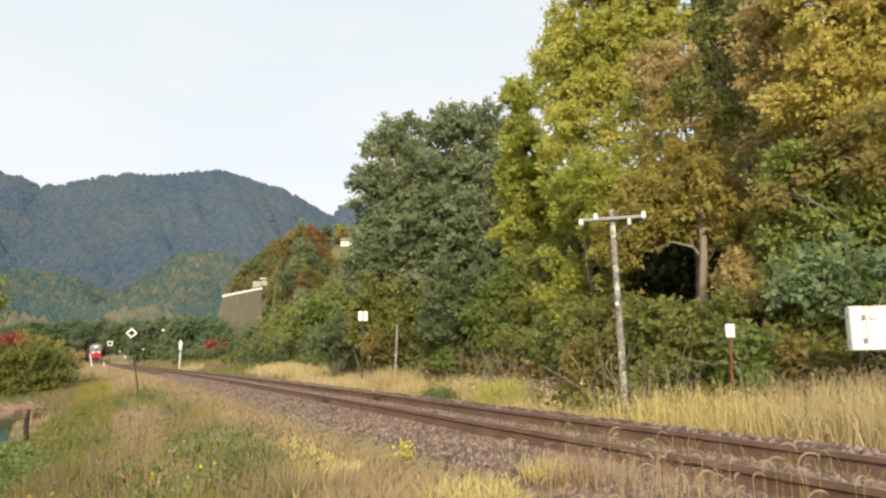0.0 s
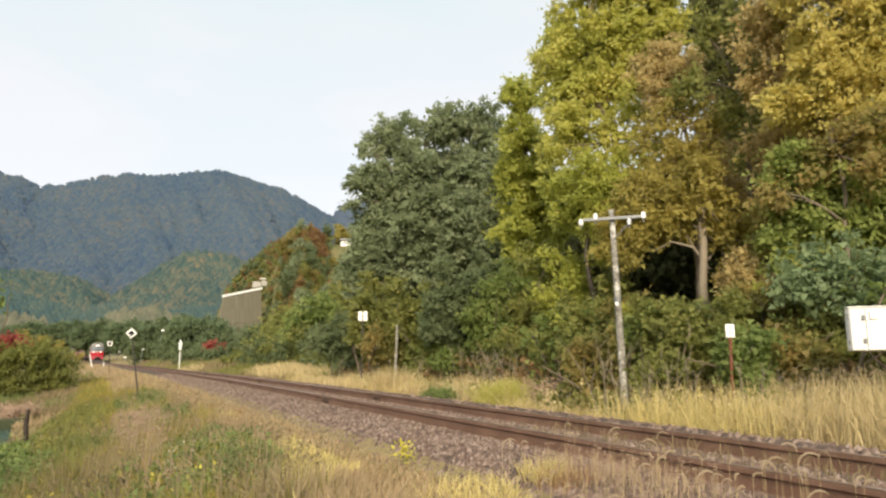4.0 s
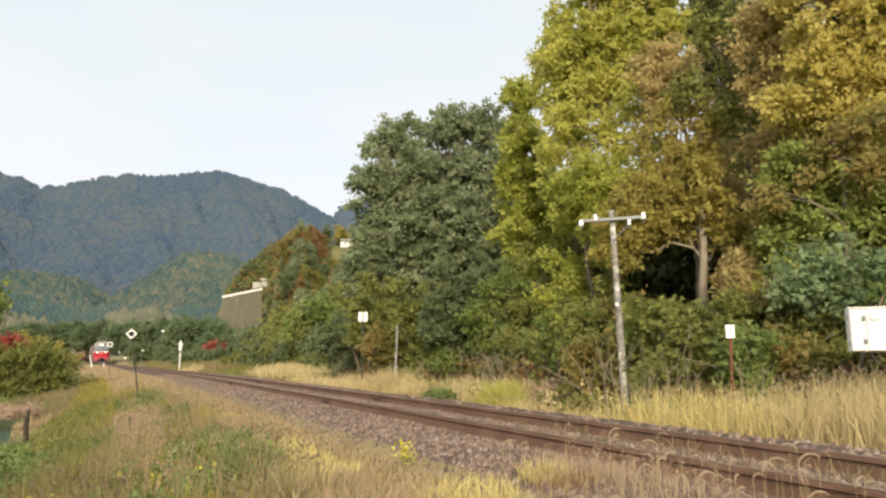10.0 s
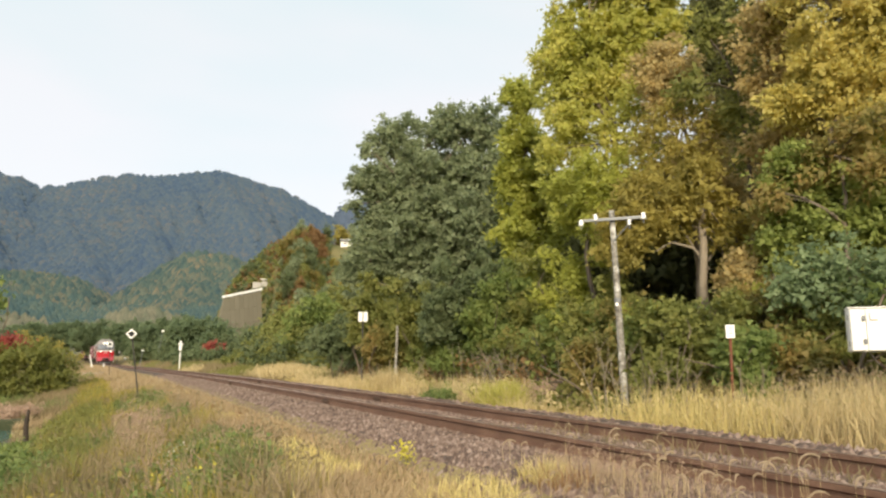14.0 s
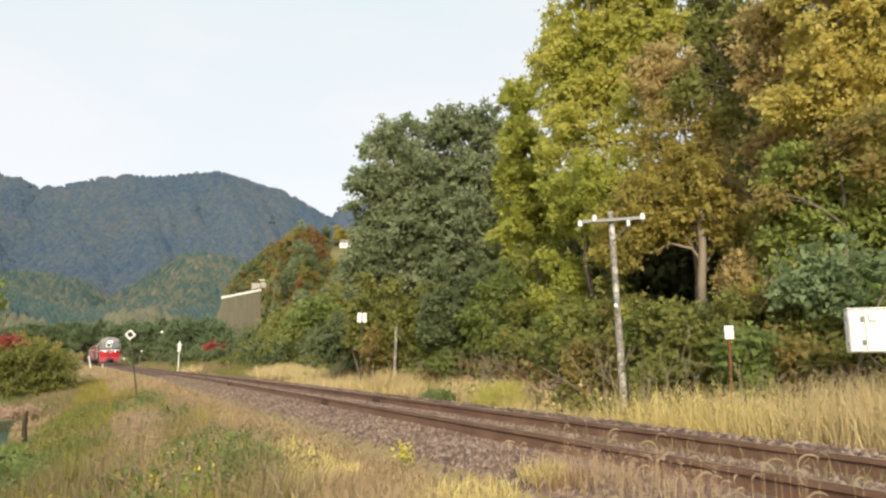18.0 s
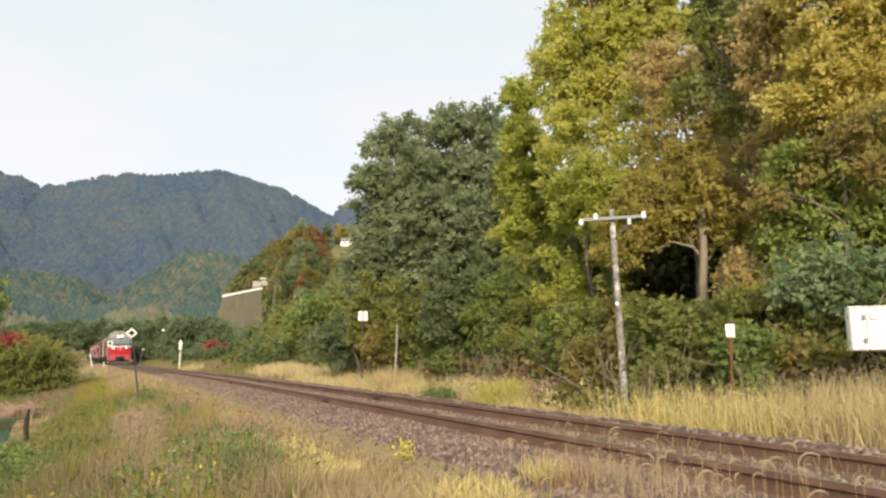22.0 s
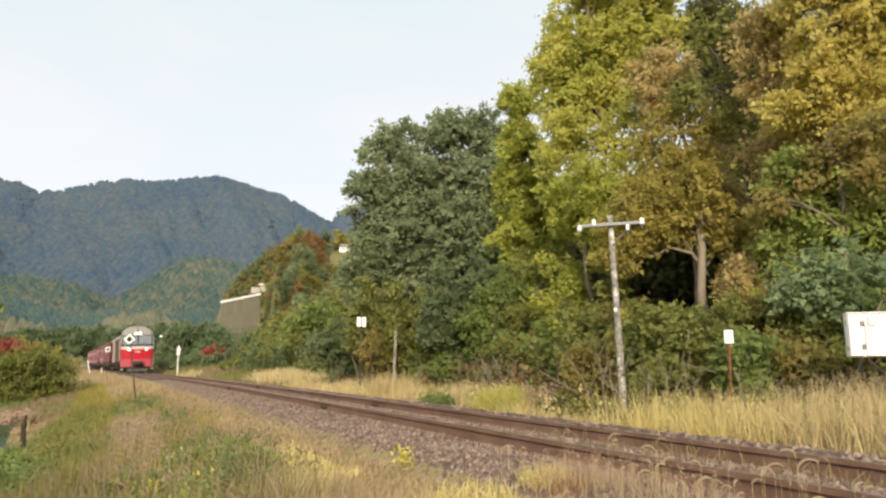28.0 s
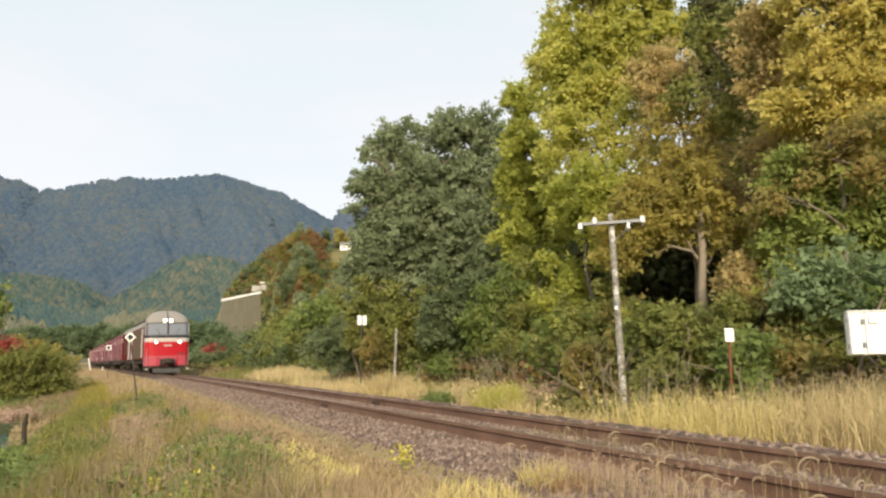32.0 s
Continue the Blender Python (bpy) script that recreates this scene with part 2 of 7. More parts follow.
def structure(name, me, label="", category="", kind="structure"):
    return tagged(new(name, me), label, category, "", kind)


def polar(az, r):
    a = radians(az)
    return r * math.sin(a), r * math.cos(a)


# ---- the line of the track and the lie of the land ----
LINE_Y = [-60, 0, 16, 25, 34, 42, 51, 60, 68, 84, 96, 113, 137, 158, 182, 230, 300, 420]
LINE_X = [3.21, 4.05, 4.27, 4.34, 4.28, 4.12, 3.76, 3.24, 2.86, 2.22, 1.66, .81, -.26, -1.14, -2.05, -3.5, -8.5, -22]
LINE_Z = [0, 0, 0, 0, 0, 0, .02, .05, .08, .12, .12, .12, .16, .28, .42, .5, .6, .7]


def glide(y, xs, ys):
    """Soft interpolation through the line's knots."""
    s = 4.0
    return sum(w * np.interp(y + d * s, xs, ys) for d, w in ((-1.5, .12), (-.75, .23), (0, .30), (.75, .23), (1.5, .12)))


def line_x(y):
    return glide(y, LINE_Y, LINE_X)


def line_z(y):
    return glide(y, LINE_Y, LINE_Z)


SIDE_U = [-400, -60, -14, -8.5, -6.2, -5.0, -3.7, -2.6, -2.05, -1.5, 1.5, 2.1, 3.5, 5, 8, 14, 30, 60, 400]
SIDE_Z = [-2.6, -2.4, -2.0, -1.75, -1.5, -1.2, -.80, -.5, -.40, -.2, -.2, -.42, -.40, -.28, .1, 1.0, 2.2, 3.0, 4.0]


def ground_z(x, y):
    x, y = np.asarray(x, float), np.asarray(y, float)
    u = x - line_x(y)
    z = np.interp(u, SIDE_U, SIDE_Z)
    flat = np.interp(y, [30, 75], [1.0, .25])
    z = np.where((u < -1.5) & (z < -.2), -.2 + (z + .2) * flat, z) + line_z(y)
    z = z + np.clip((u - 2.0) / 1.5, 0, 1) * np.interp(y, [26, 58], [0, .6]) * np.clip((60 - u) / 40, 0, 1)
    wob = .05 * np.sin(x * 1.7 + y * .6) * np.sin(y * 1.1 - x * .4) + .03 * np.sin(x * 3.9 - y * 2.3)
    pit = np.clip((-2.05 - .068 * (y - 20) - x) / .25, 0, 1) * np.clip((x + 9.5) / .5, 0, 1) * np.clip((y - 19) / .6, 0, 1) * np.clip((28 - y) / .6, 0, 1)
    return z - .45 * pit + wob * np.clip((np.abs(u) - 1.9) / 1.0, 0, 1)


def gz(x, y):
    return float(ground_z(x, y))

JOINT_Y = 12.5
BARE = [(7.48, 9.26, 1.6, 4), (7.73, 8.65, 1.4, 5), (7.59, 8.24, 1.1, 4), (9.44, 15.33, 1.3, 7), (9.20, 15.93, 1.2, 6), (9.48, 14.71, 1.2, 5), (8.72, 19.65, 1.2, 5), (8.28, 6.94, 1.1, 5), (9.03, 12.23, 1.2, 5), (8.43, 6.42, 0.9, 4), (8.02, 22.09, 1.2, 5), (9.14, 18.91, 1.4, 7), (9.38, 17.89, 1.5, 8), (9.38, 16.87, 1.3, 7), (9.25, 15.44, 1.5, 8), (9.55, 14.07, 1.2, 6), (8.37, 20.67, 1.0, 5), (8.06, 8.62, 1.3, 6), (8.14, 8.27, 1.1, 5), (10.3, 10.2, 2.2, 6), (10.6, 9.85, 2.1, 5)]

# ---- the ground ----


def build_ground():
    ys = np.concatenate([np.linspace(-4800, -100, 12), np.linspace(-60, -6, 10), np.arange(-4, 60, .5), np.arange(60, 200, 2.5),
                         np.arange(200, 460, 12), np.linspace(500, 4800, 16)])
    us = np.concatenate([np.linspace(-4800, -80, 14), np.linspace(-60, -16, 8), np.arange(-14, -2.6, .4), np.arange(-2.6, 2.7, .12),
                         np.arange(2.8, 14, .4), np.linspace(16, 70, 12), np.linspace(100, 4800, 14)])
    Y, U = np.meshgrid(ys, us, indexing="ij")
    X = U + np.where(Y > 420, LINE_X[-1], line_x(Y)) * 1.0
    Z = ground_z(X, np.clip(Y, -60, 420))
    Z = np.where(np.abs(Y) > 420, np.interp(U, SIDE_U, SIDE_Z) + .7, Z)
    n, m = Y.shape
    idx = np.arange(n * m).reshape(n, m)
    q = np.stack([idx[:-1, :-1], idx[:-1, 1:], idx[1:, 1:], idx[1:, :-1]], -1).reshape(-1, 4)
    me = array_mesh("ground", np.stack([X, Y, Z], -1).reshape(-1, 3), q, M_GROUND, True)
    structure("ground", me, "dry thatch and soil beside the railway bank", "ground")


def build_ballast():
    ys = np.concatenate([np.arange(-30, 60, .6), np.arange(60, 420, 4)])
    us = np.array([-2.1, -1.75, -1.45, -1.2, -.53, 0, .53, 1.2, 1.45, 1.75, 2.25])
    zs = np.array([-.46, -.31, -.19, -.15, -.14, -.10, -.14, -.12, -.07, -.16, -.46])
    Y, U = np.meshgrid(ys, us, indexing="ij")
    Z = zs[None, :] + line_z(Y) + .012 * np.sin(Y * 5 + U * 9)
    X = U + line_x(Y)
    n, m = Y.shape
    idx = np.arange(n * m).reshape(n, m)
    q = np.stack([idx[:-1, :-1], idx[:-1, 1:], idx[1:, 1:], idx[1:, :-1]], -1).reshape(-1, 4)
    structure("ballast_bed", array_mesh("ballast_bed", np.stack([X, Y, Z], -1).reshape(-1, 3), q, M_BALLAST_BED), "brown crushed-stone ballast under the track", "ballast")
    # loose stones
    rng = np.random.default_rng(5)
    base = np.array([(.1, .06, .5), (.5, 0, -.2), (0, .5, -.25), (-.5, 0, -.2), (0, -.5, -.25)])
    tri = np.array([(0, 1, 2), (0, 2, 3), (0, 3, 4), (0, 4, 1)])
    n = 66000
    y = np.where(rng.random(n) < .2, rng.uniform(-9, 4, n), 2 + 40 * rng.random(n) ** 1.8)
    u = np.where(rng.random(n) < .60, rng.uniform(-2.1, -.62, n), rng.uniform(-.5, 2.15, n))
    keep = np.abs(u - .566) > .09
    y, u = y[keep], u[keep]
    n = len(y)
    z = np.interp(u, us, zs)
    s = rng.uniform(.024, .08, n) * (1 + .012 * np.abs(y))
    p = base[None] * s[:, None, None] * rng.uniform(.55, 1.3, (n, 5, 3))
    a = rng.uniform(0, 6.28, n)
    c, sn = np.cos(a)[:, None], np.sin(a)[:, None]
    p = np.stack([p[..., 0] * c - p[..., 1] * sn, p[..., 0] * sn + p[..., 1] * c, p[..., 2] * .75], -1)
    p += np.stack([u + line_x(y), y, z + line_z(y) + .004], -1)[:, None]
    f = (np.arange(n)[:, None, None] * 5 + tri[None]).reshape(-1, 3)
    structure("ballast_stones", array_mesh("ballast_stones", p.reshape(-1, 3), f, M_STONE), "loose angular brown-grey ballast stones", "gravel", "stuff")


def build_track():
    track = thing("railway_track", pose(0, 0, 0), "single narrow-gauge railway track with rusty rails", "railway track", kind="structure")
    prof = [(-.0325, -.002), (-.027, 0), (.027, 0), (.0325, -.002), (.0325, -.032), (.008, -.045), (.008, -.125), (.061, -.142), (.061, -.153),
            (-.061, -.153), (-.061, -.142), (-.008, -.125), (-.008, -.045), (-.0325, -.032)]
    ys = np.concatenate([np.arange(-30, 40, 2.0), np.arange(40, 420, 3.0)])
    for side in (-.566, .566):
        g, top = Geo(), Geo()
        n = len(prof)
        vs, fs = [], []
        for y in ys:
            x, z = float(line_x(y)) + side, float(line_z(y))
            vs += [(x + a, y, z + b) for a, b in prof]
        for i in range(len(ys) - 1):
            fs += [(i * n + k, i * n + (k + 1) % n, (i + 1) * n + (k + 1) % n, (i + 1) * n + k) for k in range(n)]
        g.add(vs, fs)
        rail = part("rail", g, M_RAIL, track, "rust-brown steel rail")
        vs, fs = [], []
        for y in ys:
            x, z = float(line_x(y)) + side, float(line_z(y))
            vs += [(x - .024, y, z + .003), (x + .024, y, z + .003)]
        top.add(vs, [(2 * i, 2 * i + 1, 2 * i + 3, 2 * i + 2) for i in range(len(ys) - 1)])
        part("running_band", top, M_RAILTOP, rail, "worn shiny band on the rail head")
        for jy in (JOINT_Y + side * .35, JOINT_Y + side * .9 + 11.6, JOINT_Y + 25):
            x, z = float(line_x(jy)) + side, float(line_z(jy))
            for q in (-1, 1):
                plate = Geo().box((x + q * .021, jy, z - .085), (.026, .34, .07), .008)
                fish = part("fishplate", plate, M_FISHPLATE, rail, "dark joint plate")
                for k in range(4):
                    part("bolt", Geo().tube([(x + q * .034, jy - .12 + k * .08, z - .085), (x + q * .066, jy - .12 + k * .08, z - .085)], .018, 6), M_FISHPLATE, fish)
            part("joint_gap", Geo().box((x, jy, z - .016), (.068, .012, .036)), M_BLACK, rail)
    me = Geo().box((0, 0, 0), (2.1, .2, .14), .012).mesh("sleeper", M_SLEEPER)
    rng = random.Random(3)
    y = -6.0
    while y < 120:
        ob = part("sleeper", me, M_SLEEPER, track)
        ob.matrix_basis = pose(float(line_x(y)), y, float(line_z(y)) - .25 + rng.uniform(-.006, .012), 0, 0, rng.uniform(-1.5, 1.5))
        y += .62 if y < 60 else .66


# ---- grass ----


def blades(name, x, y, h, width, mat, label, category="grass", lean=.55, seed=1, droop=.5, base=None, kind="stuff"):
    """Tapered, bent blades of grass at the given spots, all one mesh."""
    rng = np.random.default_rng(seed)
    n = len(x)
    z = ground_z(x, y) - .02 if base is None else base
    a = rng.uniform(0, 2 * np.pi, n)
    ln = np.abs(rng.normal(0, lean, n)) * h
    dx, dy = np.cos(a) * ln, np.sin(a) * ln
    fa = rng.uniform(0, np.pi, n)
    w = width * rng.uniform(.6, 1.4, n)
    wx, wy = np.cos(fa) * w / 2, np.sin(fa) * w / 2
    vs = []
    for t, k in ((0, .8), (.5, 1.0), (1.0, .12)):
        bend = t ** 1.7
        px, py, pz = x + dx * bend, y + dy * bend, z + h * (t - droop * .3 * t * t * (ln / h))
        vs += [np.stack([px - wx * k, py - wy * k, pz], -1), np.stack([px + wx * k, py + wy * k, pz], -1)]
    v = np.stack(vs, 1).reshape(-1, 3)
    o = np.arange(n)[:, None] * 6
    q = np.concatenate([o + np.array([0, 1, 3, 2]), o + np.array([2, 3, 5, 4])], 1).reshape(-1, 4)
    return structure(name, array_mesh(name, v, q, mat), label, category, kind)


def strip(rng, n, y0, y1, u0, u1, near=1.5):
    y = y0 + (y1 - y0) * rng.random(n) ** near
    u = rng.uniform(u0, u1, n)
    return u + line_x(y), y


def patchy(x, y, rng, scale, cut, seed):
    k = np.sin(x * scale + seed) * np.sin(y * scale * .7 + seed * 2.1) + np.sin((x - y) * scale * .55 + seed * .7) * .7
    return k + rng.normal(0, .25, len(x)) > cut

# ---- trees and bushes ----


SWAYING = []


def leaf_cloud(name, centres, ways, lengths, counts, size, mat, seed, spread=.34):
    """Leaves in feathery sprays: each spray starts at a twig end, runs along its way and is beset with small leaves."""
    rng = np.random.default_rng(seed)
    c = np.repeat(np.asarray(centres), counts, axis=0)
    w = np.repeat(np.asarray(ways), counts, axis=0)
    ln = np.repeat(np.asarray(lengths), counts)[:, None]
    n = len(c)
    t = rng.random((n, 1)) ** .8
    p = c + w * ln * (t - .35) + rng.normal(0, 1, (n, 3)) * ln * spread * (1.15 - .75 * t) * np.array([1, 1, .8])
    p[:, 2] -= (ln * .18 * t * t)[:, 0]
    up = np.asarray(ways) * .45 + rng.normal(0, .45, (len(ways), 3)) + np.array([-.22, -.32, .62])
    up = np.repeat(up / (np.linalg.norm(up, axis=1)[:, None] + 1e-9), counts, axis=0)
    ax = w * .7 + rng.normal(0, .5, (n, 3)) + np.array([0, 0, -.22])
    ax /= np.linalg.norm(ax, axis=1)[:, None] + 1e-9
    sd = np.cross(ax, up + rng.normal(0, .38, (n, 3)))
    sd /= np.linalg.norm(sd, axis=1)[:, None] + 1e-9
    L = size * np.where(rng.random(n) < .22, 1.5, 1.0)[:, None] * rng.uniform(.7, 1.3, n)[:, None]
    W = L * rng.uniform(.40, .6, n)[:, None]
    v = np.stack([p + sd * W, p + ax * L * 1.15, p - sd * W + ax * L * .12], 1)
    return array_mesh(name, v.reshape(-1, 3), np.arange(n * 3).reshape(-1, 3), mat)


def limb_path(a, b, rng, sag=.12, n=5):
    a, b = Vector(a), Vector(b)
    d = (b - a).length
    off = Vector((rng.uniform(-1, 1), rng.uniform(-1, 1), rng.uniform(-.2, 1))) * d * sag
    pts = []
    for i in range(n):
        t = i / (n - 1)
        w = math.sin(t * math.pi)
        j = Vector((rng.uniform(-1, 1), rng.uniform(-1, 1), rng.uniform(-1, 1))) * d * .025 * (0 < i < n - 1)
        pts.append(a.lerp(b, t) + off * w + j)
    return pts


def tree(name, base, lobes, mat, leaf=.14, density=1.0, trunk=.16, label="", category="tree", seed=1, bark=None, clump=.42,
         stems=1, fork=.35, open_=.0, group="", twig=1.0, seat=None, rise=-.1, shift=.6, limb=1.0, arms=()):
    """base: foot of the trunk. lobes: (dx, dy, z, rx, rz) round the foot, each a mass of twigs with clumps of leaves."""
    rng = random.Random(seed)
    nrg = np.random.default_rng(seed)
    bark = bark or M_BARK
    x, y = base
    z0 = gz(x, y) if seat is None else seat
    ob = thing(name, pose(x, y, z0), label, category, group)
    wood = Geo()
    cx, cy = sum(l[0] for l in lobes) / len(lobes), sum(l[1] for l in lobes) / len(lobes)
    zc = max(.4, sum(l[2] for l in lobes) / len(lobes) - z0)
    forks = []
    for s in range(stems):
        j = .25 * (stems > 1)
        foot = Vector((rng.uniform(-j, j), rng.uniform(-j, j), -.1))
        head = Vector((cx * shift + rng.uniform(-j, j) * 3, cy * shift + rng.uniform(-j, j) * 3, max(.35, zc * fork * (1 + .3 * rng.random()))))
        top = Vector((cx, cy, zc)) + Vector((rng.uniform(-j, j) * 4, rng.uniform(-j, j) * 4, 0))
        tp = limb_path(foot, head, rng, .05, 5)
        up = limb_path(head, top, rng, .08, 5)
        r0 = trunk / (1 if stems == 1 else 1.8)
        wood.tube(tp + up[1:], [r0 * (1.25 - .1 * i if i == 0 else 1 - .085 * i) for i in range(9)], 8)
        forks += [(head, r0 * .6), (up[2], r0 * .45), (top, r0 * .3)]
    for pts, r in arms:
        wood.tube(pts, [r, r * .8, r * .55, r * .2], 7)
    cen, way, rad, cnt = [], [], [], []
    leaf *= .74
    for dx, dy, z, rx, rz in lobes:
        c = Vector((dx, dy, z - z0))
        f, fr = min(forks, key=lambda q: (q[0] - c).length + .3 * max(0, q[0].z - c.z + .5))
        lp = limb_path(f, c, rng, .12, 6)
        wood.tube(lp, [fr * limb * (1 - .13 * i) for i in range(6)], 6)
        vol = rx * rx * rz
        k = max(6, int(density * 11 * (vol / clump ** 3) ** .72))
        for i in range(k):
            d = Vector(nrg.normal(0, 1, 3)).normalized()
            rr = nrg.random() ** (.45 if open_ < .5 else .8)
            e = .86 + .55 * noise.noise(Vector((d.x * 1.7 + dx * 3 + seed, d.y * 1.7, d.z * 1.7)))
            p = c + Vector((d.x * rx, d.y * rx, d.z * rz)) * rr * e
            if p.z < .08:
                continue
            cen.append(p)
            q = d * .9 + Vector(nrg.normal(0, .55, 3)) + Vector((0, 0, rise))
            way.append(q.normalized())
            rad.append(clump * nrg.uniform(.9, 1.9))
            cnt.append(int(nrg.uniform(.5, 1.5) * 44 * (clump / .42) ** 2 * (.14 / leaf) ** 1.6 * (1 - open_ * .45)))
            if rng.random() < .16 * twig:
                a = lp[rng.choice((2, 3, 4, 5))]
                wood.tube(limb_path(a, p, rng, .1, 4), [fr * .3, fr * .22, fr * .15, .004], 3, False)
    part("trunk", wood, bark, ob, "", True)
    crown = part("crown", leaf_cloud(name + "_leaves", [tuple(c) for c in cen], [tuple(q) for q in way], rad, cnt, leaf, mat, seed), mat, ob)
    if seat is None:
        SWAYING.append((crown, 1.5 if stems > 1 else .55))
    return ob


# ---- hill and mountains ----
# Ridge and peak: the blue of distant haze is put into the base colours.
L_FARHIGH = material("haze_blue_high_woods", [(.042, .068, .115), (.061, .091, .130), (.080, .105, .125), (.122, .116, .114)], .9, 0, .0030, .006, 0, island=.62, spec=.05, contrast=2.6)
L_PEAK = material("haze_blue_far_woods", [(.062, .085, .125), (.085, .108, .145)], .9, 0, .004, .02, 0, island=.3, spec=.05)
# Foot woods: greens shifted to blue-grey in place of haze.
L_FLAT = material("hazed_plantation_woods", [(.042, .074, .080), (.060, .096, .096), (.080, .112, .096), (.130, .120, .090)], .9, 0, .006, .012, 0, island=.55, spec=.05, contrast=2.4)
L_BELT = material("pale_bare_trees", [(.075, .095, .065), (.135, .135, .095), (.20, .18, .125)], .9, 0, .025, .2, 0, island=.45, spec=.05, contrast=2.4)
# Spur woods: autumn tones dulled towards blue, with the haze in the colour.
L_FARLOW = material("hazed_slope_woods", [(.036, .063, .072), (.055, .087, .082), (.078, .106, .088), (.124, .123, .090), (.205, .150, .096)], .9, 0, .006, .012, 0, island=.66, spec=.05, contrast=2.8)
M_HILL = material("hill_grass", [(.06, .08, .03), (.11, .115, .045), (.18, .15, .065), (.11, .13, .05)], .95, 0, .15, 1.6, .4, contrast=3.0)


def ridge(name, az, top, r0, r1, mat_trees, n_trees, size, label, seed, rough=.09, back=1.2, cells=(150, 70), tall=1.0):
    """A range of wooded slopes: crest heights over the azimuths az, rising from r0 to the crest at r1, then falling."""
    A = np.linspace(az[0], az[-1], cells[0])
    R = np.linspace(0, back, cells[1])

    def height(a, k):
        crest = np.interp(a, az, top)
        rise = np.clip(k, 0, 1)
        prof = rise ** 1.25 * (1 - .10 * np.sin(rise * 3.14)) * np.where(k > 1, np.clip(1 - (k - 1) * 1.3, 0, 1), 1)
        spur = np.zeros_like(a)
        for i in range(4):
            f = 2 ** i
            spur += np.sin(a * .55 * f + seed + k * 2.1 * f + np.sin(a * .9 + i)) * np.sin(k * 2.4 * f + seed * i + a * .3) / f
        return crest * prof * (1 + rough * spur * np.clip((1 - rise) * 4, 0, 1)) - 4
    AA, KK = np.meshgrid(A, R, indexing="ij")
    rr = r0 + (r1 - r0) * KK
    jig = np.random.default_rng(seed + 50)
    Z = height(AA, KK) + jig.uniform(-.5, .5, AA.shape) * size * .06 - size * .12
    for div, amp in ((7, .5),):
        co = jig.uniform(-.5, .5, (cells[0] // div + 2, cells[1] // div + 2))
        mid = np.stack([np.interp(np.arange(cells[1]) / div, np.arange(co.shape[1]), row) for row in co])
        Z = Z + np.stack([np.interp(np.arange(cells[0]) / div, np.arange(co.shape[0]), mid[:, j]) for j in range(cells[1])], 1) * size * amp
    AA = AA + jig.uniform(-.3, .3, AA.shape) * (A[1] - A[0])
    an = np.radians(AA)
    n, m = AA.shape
    idx = np.arange(n * m).reshape(n, m)
    q = np.stack([idx[:-1, :-1], idx[:-1, 1:], idx[1:, 1:], idx[1:, :-1]], -1).reshape(-1, 4)
    me = array_mesh(name, np.stack([rr * np.sin(an), rr * np.cos(an), Z], -1).reshape(-1, 3), q, mat_trees)
    structure(name, me, label, "mountain")
    rng = np.random.default_rng(seed)
    a = rng.uniform(az[0], az[-1], n_trees)
    k = .012 + .986 * rng.random(n_trees) ** .8
    z = height(a, k)
    r = r0 + (r1 - r0) * k
    base = np.array([(0, 0, .62), (.98, 0, -.2), (.25, .96, -.15), (-.85, .55, -.2), (-.75, -.8, -.15), (.5, -.9, -.2)])
    tri = np.array([(0, 1, 2), (0, 2, 3), (0, 3, 4), (0, 4, 5), (0, 5, 1)])
    s = size * (.55 + 1.2 * rng.random(n_trees) ** 2) * (.75 + .25 * r / r1)
    p = base[None] * np.array([1, 1, tall]) * s[:, None, None] * rng.uniform(.75, 1.2, (n_trees, 6, 3))
    an = np.radians(a)
    tilt = (z - height(a, k - .01)) / (.01 * (r1 - r0))
    p[..., 2] += (p[..., 0] * np.sin(an)[:, None] + p[..., 1] * np.cos(an)[:, None]) * np.clip(tilt, -1, 1.2)[:, None]
    p += np.stack([r * np.sin(an), r * np.cos(an), z], -1)[:, None]
    f = (np.arange(n_trees)[:, None, None] * 6 + tri[None]).reshape(-1, 3)
    structure(name + "_woods", array_mesh(name + "_woods", p.reshape(-1, 3), f, mat_trees, True), "dense mixed autumn woods on the " + label, "woods", "stuff")


